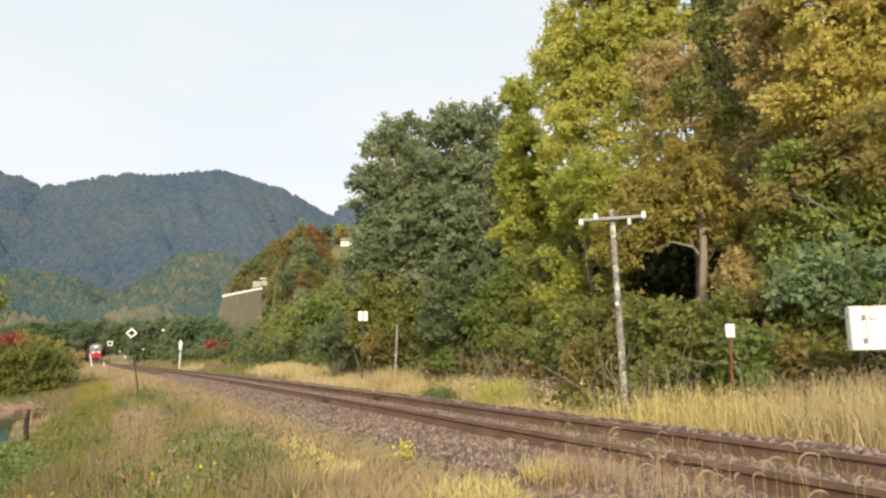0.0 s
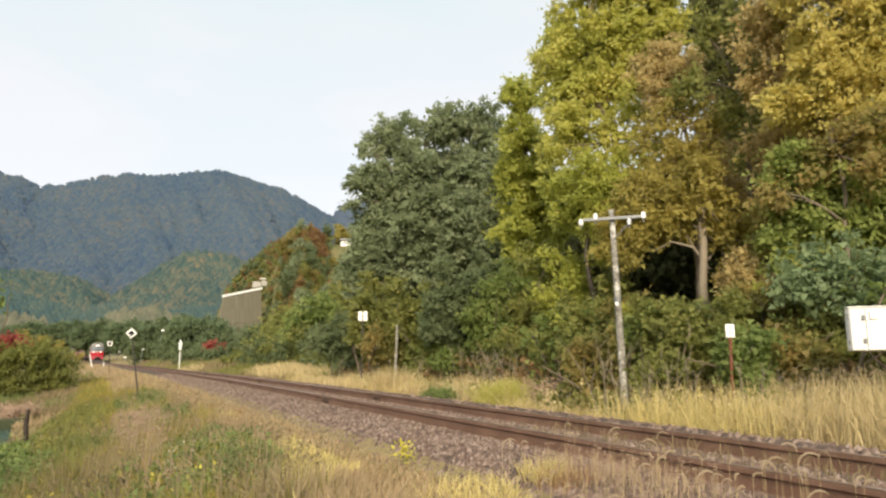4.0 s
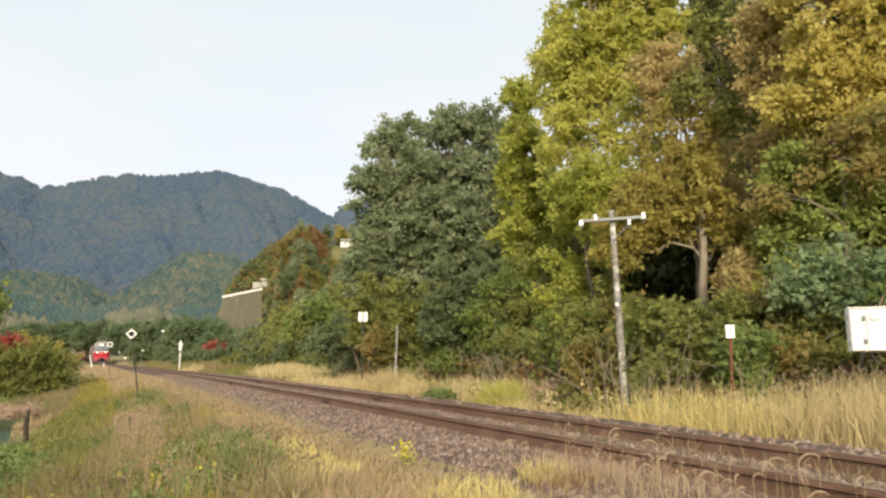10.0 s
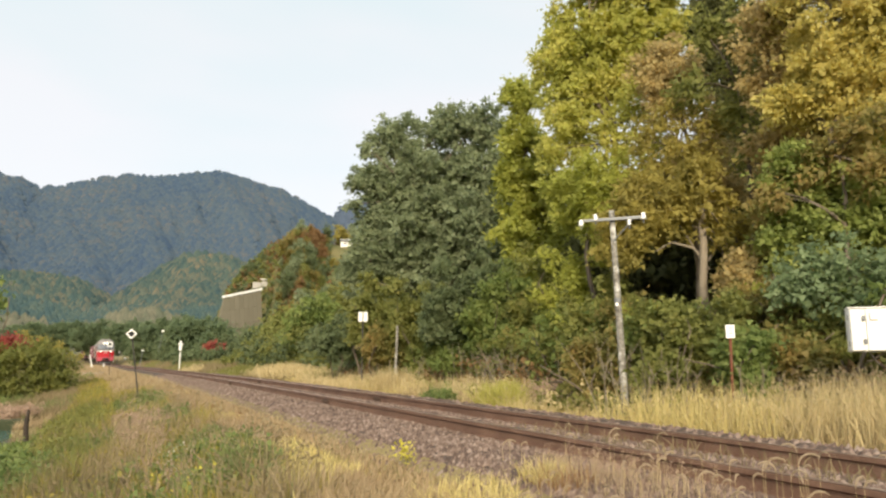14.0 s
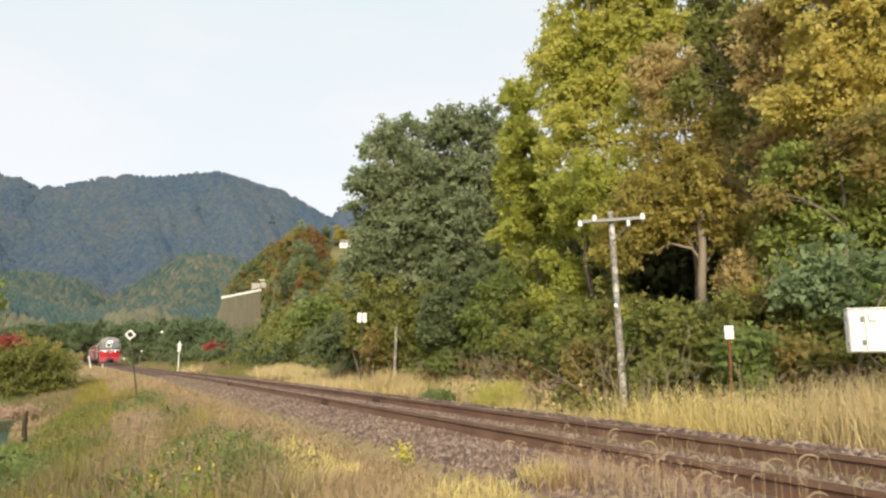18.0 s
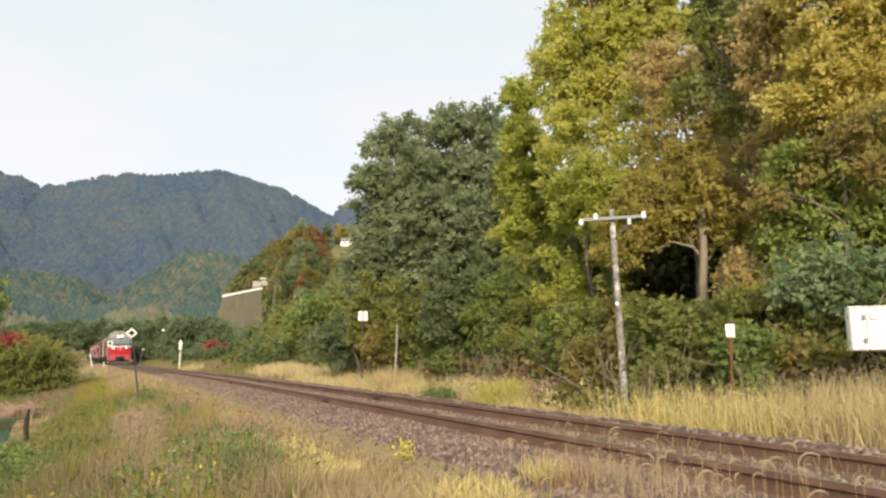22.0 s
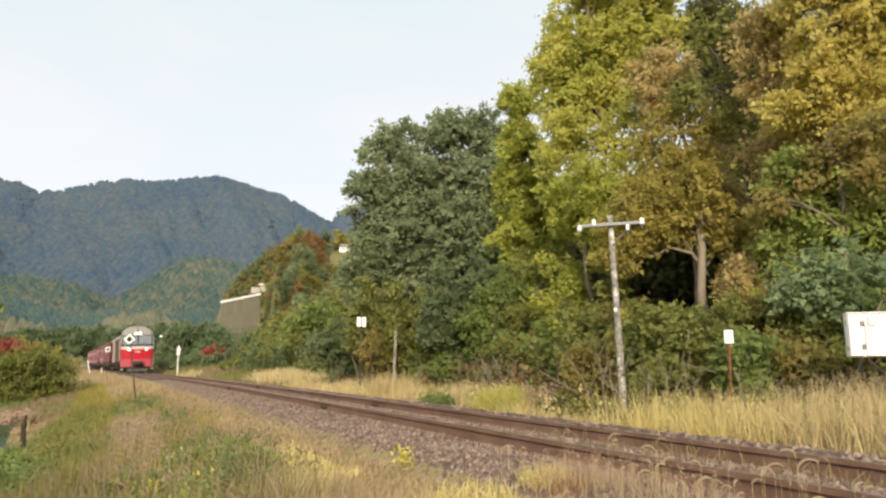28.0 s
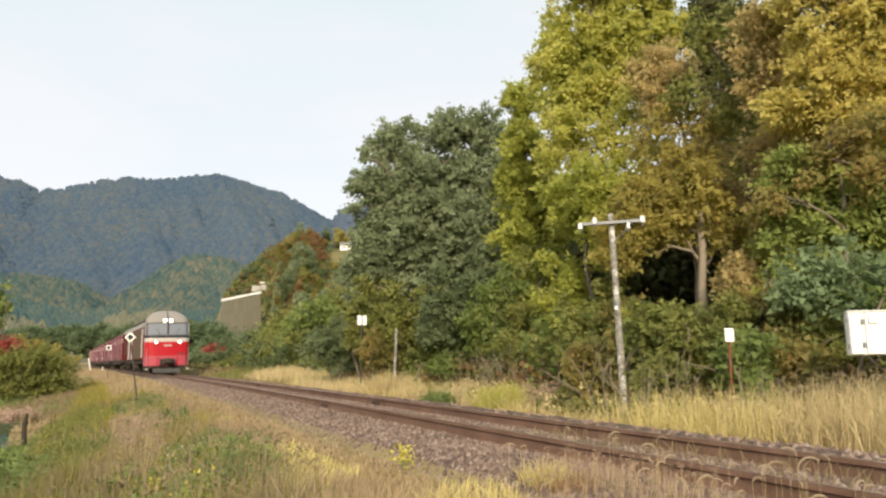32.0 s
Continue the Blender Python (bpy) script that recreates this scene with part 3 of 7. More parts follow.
def build_mountains():
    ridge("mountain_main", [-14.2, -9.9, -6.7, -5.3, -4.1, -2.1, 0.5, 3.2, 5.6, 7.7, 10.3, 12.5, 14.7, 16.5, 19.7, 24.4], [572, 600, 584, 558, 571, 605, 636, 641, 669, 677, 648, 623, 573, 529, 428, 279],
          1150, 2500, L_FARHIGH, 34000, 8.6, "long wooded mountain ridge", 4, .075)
    ridge("mountain_back", [12.9, 16.3, 17.4, 19.3, 21.1, 23.9, 31.4], [430, 806, 900, 962, 990, 1000, 840], 3000, 3900, L_PEAK, 1500, 14, "far mountain peak behind the ridge, coloured blue for haze", 7, cells=(110, 50))
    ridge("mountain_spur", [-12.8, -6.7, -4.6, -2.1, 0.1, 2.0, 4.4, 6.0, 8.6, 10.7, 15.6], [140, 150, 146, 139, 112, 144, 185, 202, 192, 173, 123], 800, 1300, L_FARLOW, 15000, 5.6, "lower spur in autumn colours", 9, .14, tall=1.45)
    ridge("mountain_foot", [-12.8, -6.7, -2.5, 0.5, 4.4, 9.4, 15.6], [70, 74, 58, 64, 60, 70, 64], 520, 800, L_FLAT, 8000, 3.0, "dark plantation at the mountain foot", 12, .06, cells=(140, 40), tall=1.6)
    ridge("wooded_rise", [-12.8, -6.0, -3.0, -1.2, 0.5, 2.5, 4.5, 6.5, 9.4, 13], [27, 31, 24, 26, 33, 37, 33, 27, 31, 27], 380, 450, L_BELT, 2600, 2.2, "belt of pale half-bare trees", 15, .12, cells=(140, 30), tall=1.8)


HILL_AZ = [4.5, 7.0, 7.9, 8.6, 9.9, 11.6, 12.9, 14.7, 17.4, 22, 40]
HILL_TOP = [0, 4, 13.5, 17, 22, 26.5, 27.5, 28, 28, 29, 29]


def hill_z(az, r):
    start = 118 + 20 * np.clip((12.2 - az) / .8, 0, 1)
    k = np.clip((r - start) / (160 - start), 0, 1)
    return np.interp(az, HILL_AZ, HILL_TOP) * (k * k * (3 - 2 * k)) - .5 - np.clip((r - 230) / 100, 0, 1) * 4


def build_hill():
    A = np.linspace(4.5, 40, 90)
    R = np.linspace(112, 330, 50)
    AA, RR = np.meshgrid(A, R, indexing="ij")
    an = np.radians(AA)
    n, m = AA.shape
    idx = np.arange(n * m).reshape(n, m)
    q = np.stack([idx[:-1, :-1], idx[:-1, 1:], idx[1:, 1:], idx[1:, :-1]], -1).reshape(-1, 4)
    me = array_mesh("hillside", np.stack([RR * np.sin(an), RR * np.cos(an), hill_z(AA, RR)], -1).reshape(-1, 3), q, M_HILL, True)
    structure("hillside", me, "grassy terraced hillside above the line", "hillside")
    rng = random.Random(8)
    protos = []
    for i, (mat, lab) in enumerate(((L_MIXED, "green and rust"), (L_OLIVE, "olive"), (L_RUSSET, "russet"), (L_HEDGE, "green"), (L_OCHRE, "ochre"), (L_DARK, "dark green"))):
        lobes = [(rng.uniform(-.7, .7), rng.uniform(-.7, .7), 1.6 + .75 * j, 1.25 - .18 * j, .95) for j in range(4)]
        protos.append(tree("tree", (0, 0), lobes, mat, leaf=.42, density=.45, trunk=.12, clump=.8, seed=200 + i, seat=0.0, twig=.3,
                           label="small " + lab + " tree on the hillside", group="hillside trees"))
    spots = []
    tries = 0
    while len(spots) < 205 and tries < 9000:
        tries += 1
        az, r = (rng.uniform(11.3, 20.6), rng.uniform(119, 163)) if rng.random() < .85 else (rng.uniform(7.8, 24), rng.uniform(146, 178))
        if az < 11.2 and r < 152 or az < 12.2 and 140 < r < 150 and rng.random() < .5:
            continue
        if 16.2 < az < 20.8 and 149 < r < 161:
            continue
        spots.append((az, r))
    spots += [(11.9 + .3 * k, 131 + 3.4 * k) for k in range(6)] + [(9.0 + .21 * k, 156 + (k * 37 % 11)) for k in range(12)]
    for i, (az, r) in enumerate(spots):
        x, y = polar(az, r)
        z = float(hill_z(az, r))
        warm = az > 9.5 and z > 14
        w = [1.8, 2.2, 2.6, 3, .7, 2.4] if warm else [1.2, 3, .4, 4, 1, 3]
        s = rng.uniform(.65, 1.1) * (.24 if az < 11.6 and r > 143 else .50 if az < 13.2 else .48 if 16 < az < 20.8 and r > 137 else 1)
        p = rng.choices(protos, w)[0]
        ob = copy_thing(p, pose(x, y, z - .1, 0, 0, rng.uniform(0, 360)))
        ob.scale = (s, s, s * rng.uniform(.85, 1.2))
    for i, p in enumerate(protos):
        az, r = 13 + i * 1.1, 150 + i * 2
        p.matrix_basis = pose(*polar(az, r), float(hill_z(az, r)) - .1)
    # low scrub that covers the rest of the slope
    nr = np.random.default_rng(88)
    for i, (mat, lab, n) in enumerate(((L_RUSSET, "rusty scrub on the hillside", 260), (L_OLIVE, "olive scrub on the hillside", 460), (L_HEDGE, "dull green scrub on the hillside", 620))):
        a = np.where(nr.random(n) < .8, nr.uniform(11.4, 21, n), nr.uniform(8.2, 12, n))
        r = np.where(a < 11.4, nr.uniform(143, 162, n), nr.uniform(118, 163, n))
        r = np.where((a > 16.4) & (r > 140), r - 24, r)
        c = np.stack([r * np.sin(np.radians(a)), r * np.cos(np.radians(a)), hill_z(a, r) + .35], -1)
        w = nr.normal(0, .4, (n, 3)) + np.array([0, -.2, 1])
        w /= np.linalg.norm(w, axis=1)[:, None]
        structure("hillside_scrub", leaf_cloud("hillside_scrub", c, w, nr.uniform(.9, 2.0, n) * np.interp(a, [9, 13], [.4, 1]), np.full(n, 26), .42, mat, 880 + i, .5), lab, "scrub", "stuff")
    # retaining wall under the road on the hill
    wx0, wy0 = polar(8.65, 133.4)
    wx1, wy1 = polar(11.5, 137.4)
    length = math.hypot(wx1 - wx0, wy1 - wy0)
    turn = math.degrees(math.atan2(wy1 - wy0, wx1 - wx0))
    wall = thing("retaining_wall", pose(wx0, wy0, 0, 0, 0, turn), "tall brown panelled retaining wall with a white coping", "retaining wall", kind="structure")
    cols, rows_ = 8, 5
    for i in range(cols):
        for j in range(rows_):
            w, h = length / cols, 13.2 / rows_
            x0, x1 = i * w + .012, (i + 1) * w - .012
            top = 13.0 + 2.2 * ((i + .5) / cols)
            z0, z1 = -.6 + j * top / rows_ + .012, -.6 + (j + 1) * top / rows_ - .012
            lean = .16
            g = Geo()
            spread = (0.0 if i else .26)
            vs = [(x0 - spread * (13 - z0), z0 * lean, z0), (x1, z0 * lean, z0), (x1, z1 * lean, z1), (x0 - spread * (13 - z1), z1 * lean, z1)]
            g.add(vs + [(a, b + .5, c) for a, b, c in vs], [(0, 1, 2, 3), (4, 7, 6, 5), (0, 4, 5, 1), (1, 5, 6, 2), (2, 6, 7, 3), (3, 7, 4, 0)])
            part("panel", g, M_CLADDING, wall)
    g = Geo()
    z0, z1 = 12.45, 14.55
    vs = [(-.2, z0 * .16 - .15, z0), (length + .2, z1 * .16 - .15, z1), (length + .2, z1 * .16 - .15, z1 + .42), (-.2, z0 * .16 - .15, z0 + .42)]
    g.add(vs + [(a, b + .9, c) for a, b, c in vs], [(0, 1, 2, 3), (4, 7, 6, 5), (0, 4, 5, 1), (1, 5, 6, 2), (2, 6, 7, 3), (3, 7, 4, 0)])
    part("coping", g, M_WHITE, wall, "white concrete coping")
    part("drain_hole", Geo().tube([(1.9, .7, 4.6), (1.9, .9, 4.6)], .3, 8), M_BLACK, wall)
    # pale stepped wall of the terrace above
    tx, ty = polar(10.9, 151)
    tw = thing("terrace_wall", pose(tx, ty, 0, 0, 0, -20), "short pale concrete terrace wall on the hillside", "retaining wall", kind="structure")
    for i in range(3):
        part("wall_block", Geo().box((-.6 + i * 1.9, i * .2, 16.7 + i * .35), (1.86, .6, 1.3), .05), M_CONCRETE, tw)
    part("coping", Geo().box((1.8, .3, 18.05), (3.8, .8, .2), .04), M_WHITE, tw, "white coping")
    # building on top
    hx, hy = polar(18.6, 157)
    hz = float(hill_z(18.6, 157)) - 1.5
    house = thing("house", pose(hx, hy, hz, 0, 0, -20), "low white building with a pale roof on the hilltop", "house")
    part("wall", Geo().box((0, 0, .9), (6.8, 4, 2.0), .05), M_WHITE, house)
    part("roof", Geo().extrude([(-3.7, 1.9), (3.7, 1.9), (3.4, 2.2), (-3.4, 2.2)], -2.6, 2.6), M_GALV, house, "pale sheet-metal roof")
    for i in range(4):
        part("window", Geo().box((-2.4 + i * 1.6, -2.02, 1.25), (.8, .08, .35), .02), M_GALV, house)


def plant_trees():
    tree("tree", (13.37, 27.97), [(-1.84, 0.81, 10.98, 1.15, 1.16), (0.35, -0.17, 11.56, 1.41, 1.03), (1.89, -0.98, 11.54, 1.15, 1.16), (-2.85, 0.66, 8.76, 1.13, 1.01), (-0.85, 0.39, 9.21, 1.80, 1.54), (1.29, -0.65, 9.20, 1.80, 1.54), (-2.04, 0.24, 7.83, 1.26, 0.88), (-0.24, -0.77, 7.72, 1.50, 0.88), (1.43, -1.42, 5.62, 1.38, 0.88), (-2.09, 0.04, 5.45, 1.25, 0.80), (-0.55, -0.85, 5.30, 1.49, 0.75), (-2.48, 1.06, 6.76, 1.02, 1.03), (-1.55, 0.04, 6.65, 1.76, 1.38), (0.22, -1.00, 6.62, 1.88, 1.50), (2.19, -1.16, 6.77, 1.54, 1.54), (-2.26, 0.97, 4.92, 1.02, 1.16), (-3.39, 0.54, 6.07, 0.70, 0.70), (-3.83, 0.47, 4.76, 0.74, 0.70), (-3.30, 0.29, 4.02, 0.86, 0.75), (-0.83, 0.38, 4.41, 2.05, 1.41), (1.72, -0.89, 4.67, 1.79, 1.54), (-3.62, 0.40, 8.48, 0.44, 0.30), (-3.27, 0.71, 10.20, 0.40, 0.35), (-2.64, 1.11, 11.15, 0.36, 0.31), (-3.82, 0.68, 7.61, 0.35, 0.25), (-1.23, 0.56, 11.83, 0.41, 0.36), (2.67, -1.44, 9.45, 1.02, 1.80)],
         L_DARK, leaf=.155, density=.8, trunk=.16, clump=.36, seed=11, rise=.25, label="tall broadleaf tree with dense dull-green leaves")
    tree("tree", (13.71, 20.91), [(-0.28, 0.18, 10.41, 0.51, 0.72), (-0.04, 0.02, 8.82, 0.93, 1.04), (-0.50, 0.32, 7.30, 0.82, 0.93), (0.46, -0.31, 7.04, 1.02, 1.04), (-0.08, 0.06, 5.77, 1.03, 0.93), (0.84, -0.57, 4.89, 1.23, 0.93), (-0.03, 0.02, 4.08, 1.03, 0.83), (-0.35, 0.18, 10.8, 0.5, 0.55), (0.1, 0.0, 10.8, 0.5, 0.5)],
         L_LIMEGREEN, leaf=.15, trunk=.15, clump=.40, seed=12, label="slender tree with olive-green drooping leaves")
    tree("tree", (13.32, 14.92), [(-1.47, 1.19, 11.13, 0.49, 0.66), (-0.63, 0.54, 12.13, 0.97, 0.99), (-1.16, 0.96, 9.79, 1.06, 0.99), (-0.11, 0.09, 10.37, 1.12, 0.99), (-1.85, 1.47, 9.31, 0.41, 0.41), (-1.39, 1.14, 8.37, 0.82, 0.66), (-0.28, 0.24, 8.78, 0.96, 0.75), (0.60, -0.56, 11.68, 1.11, 0.99), (-1.91, 1.51, 9.87, 0.30, 0.30), (0.89, -0.85, 10.16, 0.79, 0.83), (0.16, -0.15, 9.24, 0.80, 0.83), (-1.28, 1.05, 7.29, 0.65, 0.41), (-0.55, 0.47, 10.44, 0.81, 0.83), (-0.86, 0.72, 8.49, 0.81, 0.66), (-1.56, 1.26, 10.21, 0.49, 0.66)],
         L_YGREEN, leaf=.112, density=.78, trunk=.18, clump=.31, seed=13, label="tall ash tree turning yellow-green, branches showing")
    tree("tree", (13.35, 12.15), [(-0.74, 0.69, 8.45, 0.71, 0.67), (-0.62, 0.58, 7.33, 0.64, 0.60), (0.02, -0.10, 6.67, 0.45, 0.63), (-0.81, 0.76, 7.83, 0.71, 0.60), (0.07, -0.15, 5.69, 0.69, 0.60), (0.29, -0.41, 4.77, 0.62, 0.60), (-0.40, 0.35, 8.07, 0.70, 0.75), (-0.39, 0.34, 5.76, 0.70, 0.52), (-0.70, 0.65, 5.20, 0.64, 0.45)],
         L_BROWN, leaf=.10, density=.75, trunk=.14, clump=.32, open_=.6, twig=3.5, seed=14, label="half-bare tree with curled brown-orange leaves")
    tree("tree", (11.44, 10.46), [(-0.99, 0.99, 4.36, 0.62, 0.45), (-0.49, 0.51, 3.80, 0.61, 0.45), (-1.35, 1.31, 3.10, 0.50, 0.45), (-0.08, 0.09, 4.00, 0.54, 0.39), (0.35, -0.40, 3.45, 0.41, 0.39), (-0.74, 0.76, 3.82, 0.61, 0.51), (-1.19, 1.17, 3.73, 0.62, 0.51), (-0.13, 0.14, 4.64, 0.54, 0.45), (0.43, -0.49, 2.84, 0.35, 0.45), (0.30, -0.34, 2.37, 0.30, 0.26)],
         L_OCHRE, leaf=.10, density=.85, bark=M_BARK_PALE, trunk=.11, clump=.32, seed=119, fork=.85, shift=.22, limb=.42, twig=4,
         arms=(([(-.03, .02, 2.5), (-.3, .15, 2.98), (-.72, .35, 3.1), (-1.05, .5, 2.9)], .044), ([(-.03, .02, 2.7), (.2, -.1, 3.1), (.5, -.25, 3.4), (.8, -.4, 3.5)], .036), ([(-.25, .12, 2.9), (-.45, .22, 3.3), (-.6, .3, 3.6), (-.75, .35, 3.9)], .024)), label="leaning tree with ochre and yellow leaves")
    tree("tree", (12.30, 11.24), [(-.95, .63, 5.0, .55, .5), (-.4, .36, 5.6, .6, .5), (.1, .11, 5.1, .55, .5), (-.7, .51, 6.3, .5, .5), (-.05, .21, 6.6, .5, .5), (-.4, .36, 4.5, .5, .4), (.45, -.04, 6.0, .45, .5), (-1.2, .76, 5.8, .4, .4)],
         L_OCHRE, leaf=.095, density=.42, trunk=.085, clump=.30, open_=.85, twig=6, seed=44, fork=.6, limb=.7, label="half-bare tree with fine dark twigs and ochre leaves")
    tree("tree", (10.63, 13.27), [(0.06, 1.22, 5.22, 0.66, 0.52), (0.11, -0.09, 4.63, 0.69, 0.49), (0.09, -0.07, 3.92, 0.55, 0.42), (0.27, 1.06, 4.29, 0.59, 0.45), (0.54, -0.45, 5.03, 0.68, 0.49), (-0.08, 0.07, 5.38, 0.48, 0.35), (0.29, -0.24, 3.48, 0.55, 0.42)],
         L_LIMEGREEN, leaf=.105, density=.8, trunk=.10, clump=.32, seed=25, label="small tree with yellow-green leaves")
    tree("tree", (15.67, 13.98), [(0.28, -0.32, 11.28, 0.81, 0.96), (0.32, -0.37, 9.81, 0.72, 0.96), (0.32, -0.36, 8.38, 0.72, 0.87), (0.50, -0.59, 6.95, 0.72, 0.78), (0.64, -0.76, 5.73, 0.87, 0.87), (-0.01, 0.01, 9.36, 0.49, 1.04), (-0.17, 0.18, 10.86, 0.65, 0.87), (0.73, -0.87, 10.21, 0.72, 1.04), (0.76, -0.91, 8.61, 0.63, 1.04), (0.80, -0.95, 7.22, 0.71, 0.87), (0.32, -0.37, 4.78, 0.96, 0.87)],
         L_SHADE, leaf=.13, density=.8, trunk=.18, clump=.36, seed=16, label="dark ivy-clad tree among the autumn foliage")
    tree("tree", (11.97, 8.19), [(0.58, 0.92, 7.67, 0.46, 0.58), (0.23, -0.35, 7.01, 0.57, 0.54), (0.56, -0.89, 6.72, 0.61, 0.54), (-0.21, 0.30, 5.66, 0.53, 0.48), (0.18, -0.27, 5.87, 0.57, 0.48), (0.54, -0.84, 5.61, 0.56, 0.54), (0.06, -0.09, 8.05, 0.74, 0.60), (0.56, -0.89, 7.87, 0.72, 0.60), (0.80, -1.31, 6.14, 0.60, 0.84), (0.30, -0.46, 5.09, 0.52, 0.30), (0.70, -1.12, 4.78, 0.50, 0.60), (0.36, -0.55, 6.37, 0.62, 0.60), (-0.01, 0.01, 6.41, 0.48, 0.48), (0.68, -1.09, 7.34, 0.61, 0.60), (0.01, -0.01, 5.48, 0.47, 0.36)],
         L_YELLOW, leaf=.088, density=.95, trunk=.16, clump=.26, seed=17, label="tree with bright yellow autumn leaves")
    tree("tree", (12.33, 9.39), [(0.19, -0.25, 7.81, 0.58, 0.77), (0.27, -0.37, 6.88, 0.46, 0.51), (0.33, -0.45, 5.36, 0.68, 0.39), (-0.07, 0.09, 6.48, 0.41, 0.77), (0.01, -0.01, 5.20, 0.52, 0.51), (0.92, -1.34, 4.94, 0.66, 0.39), (0.60, -0.85, 5.04, 0.67, 0.39), (-0.09, 0.11, 7.66, 0.47, 0.77)],
         L_BROWN, leaf=.10, density=.8, trunk=.12, clump=.30, open_=.4, twig=3, seed=18, label="bare-twigged tree with brown leaves")
    tree("tree", (11.55, 7.91), [(-0.21, 0.29, 4.16, 0.62, 0.52), (0.20, -0.31, 4.06, 0.60, 0.52), (0.51, -0.80, 3.76, 0.59, 0.58), (-0.30, 0.42, 3.31, 0.62, 0.52), (0.07, -0.10, 3.25, 0.71, 0.58), (0.43, -0.67, 2.97, 0.69, 0.52), (0.73, -1.20, 3.39, 0.67, 0.93), (-0.16, 0.23, 2.66, 0.61, 0.46)],
         L_FRESH, leaf=.095, density=.95, trunk=.14, clump=.27, twig=2, seed=19, label="broad tree with mixed olive-green leaves")
    tree("tree", (10.11, 6.83), [(-0.27, 0.38, 2.09, 0.31, 0.18), (-0.01, 0.02, 2.24, 0.31, 0.20), (0.18, -0.28, 1.99, 0.30, 0.22), (0.34, -0.54, 2.10, 0.30, 0.20), (0.09, -0.14, 1.74, 0.39, 0.18), (0.44, -0.70, 1.79, 0.42, 0.51), (-0.16, 0.24, 1.81, 0.31, 0.18), (-0.35, 0.49, 1.87, 0.23, 0.15), (0.29, -0.44, 1.63, 0.34, 0.20)],
         L_TEAL, leaf=.095, density=.75, open_=.3, trunk=.07, clump=.30, seed=20, label="shrubby tree with blue-green pinnate leaves", stems=3)
    tree("tree", (16.04, 21.72), [(-0.68, 0.48, 6.25, 1.09, 1.23), (0.91, -0.70, 6.17, 1.08, 1.23), (-0.72, 0.51, 4.25, 1.19, 1.23), (0.86, -0.66, 4.20, 1.18, 1.23), (0.11, -0.08, 5.21, 1.19, 1.48)],
         L_OLIVE, leaf=.32, density=1.0, trunk=.15, clump=.6, seed=30, label="shaded tree at the back of the wood")
    # Backing trees in L_SHADE carry the hollow's darkness in their leaf colour.
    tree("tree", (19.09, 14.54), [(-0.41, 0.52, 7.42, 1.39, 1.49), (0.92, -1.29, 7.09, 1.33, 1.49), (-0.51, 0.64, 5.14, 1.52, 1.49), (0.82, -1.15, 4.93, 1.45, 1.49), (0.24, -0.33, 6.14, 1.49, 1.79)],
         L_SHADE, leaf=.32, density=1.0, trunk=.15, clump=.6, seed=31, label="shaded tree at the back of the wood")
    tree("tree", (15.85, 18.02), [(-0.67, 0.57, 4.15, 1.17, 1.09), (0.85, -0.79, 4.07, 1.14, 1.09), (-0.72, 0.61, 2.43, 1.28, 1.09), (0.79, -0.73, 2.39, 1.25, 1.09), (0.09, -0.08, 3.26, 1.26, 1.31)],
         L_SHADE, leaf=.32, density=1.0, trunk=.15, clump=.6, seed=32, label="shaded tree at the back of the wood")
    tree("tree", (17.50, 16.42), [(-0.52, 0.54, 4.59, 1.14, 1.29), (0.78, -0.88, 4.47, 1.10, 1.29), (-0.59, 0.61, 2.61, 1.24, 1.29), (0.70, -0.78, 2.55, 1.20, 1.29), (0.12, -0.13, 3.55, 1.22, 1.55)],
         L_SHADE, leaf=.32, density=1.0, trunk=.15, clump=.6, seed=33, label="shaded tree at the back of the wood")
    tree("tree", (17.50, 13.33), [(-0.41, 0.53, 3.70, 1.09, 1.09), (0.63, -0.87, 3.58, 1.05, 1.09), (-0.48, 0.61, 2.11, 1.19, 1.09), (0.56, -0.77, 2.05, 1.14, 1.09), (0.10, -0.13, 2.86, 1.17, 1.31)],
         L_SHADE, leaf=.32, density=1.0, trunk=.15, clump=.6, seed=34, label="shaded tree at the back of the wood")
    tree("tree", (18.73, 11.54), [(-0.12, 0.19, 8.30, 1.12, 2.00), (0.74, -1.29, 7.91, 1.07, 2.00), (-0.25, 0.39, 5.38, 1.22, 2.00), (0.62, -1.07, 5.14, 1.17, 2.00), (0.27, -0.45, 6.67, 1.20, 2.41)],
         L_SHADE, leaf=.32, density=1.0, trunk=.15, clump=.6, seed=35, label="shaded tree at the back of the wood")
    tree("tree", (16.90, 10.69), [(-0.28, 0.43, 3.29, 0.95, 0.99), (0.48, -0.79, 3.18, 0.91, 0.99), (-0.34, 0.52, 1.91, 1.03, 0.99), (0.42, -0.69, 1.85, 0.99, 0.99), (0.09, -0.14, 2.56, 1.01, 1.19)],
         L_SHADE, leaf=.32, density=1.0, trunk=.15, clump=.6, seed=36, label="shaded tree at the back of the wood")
    tree("tree", (16.19, 32.15), [(-2.16, 1.00, 3.76, 2.62, 1.04), (2.10, -1.14, 3.75, 2.62, 1.04), (-2.15, 0.99, 2.10, 2.86, 1.04), (2.08, -1.13, 2.09, 2.85, 1.04), (0.00, -0.00, 2.93, 2.86, 1.25)],
         L_DARK, leaf=.32, density=1.0, trunk=.15, clump=.6, seed=37, label="shaded tree at the back of the wood")
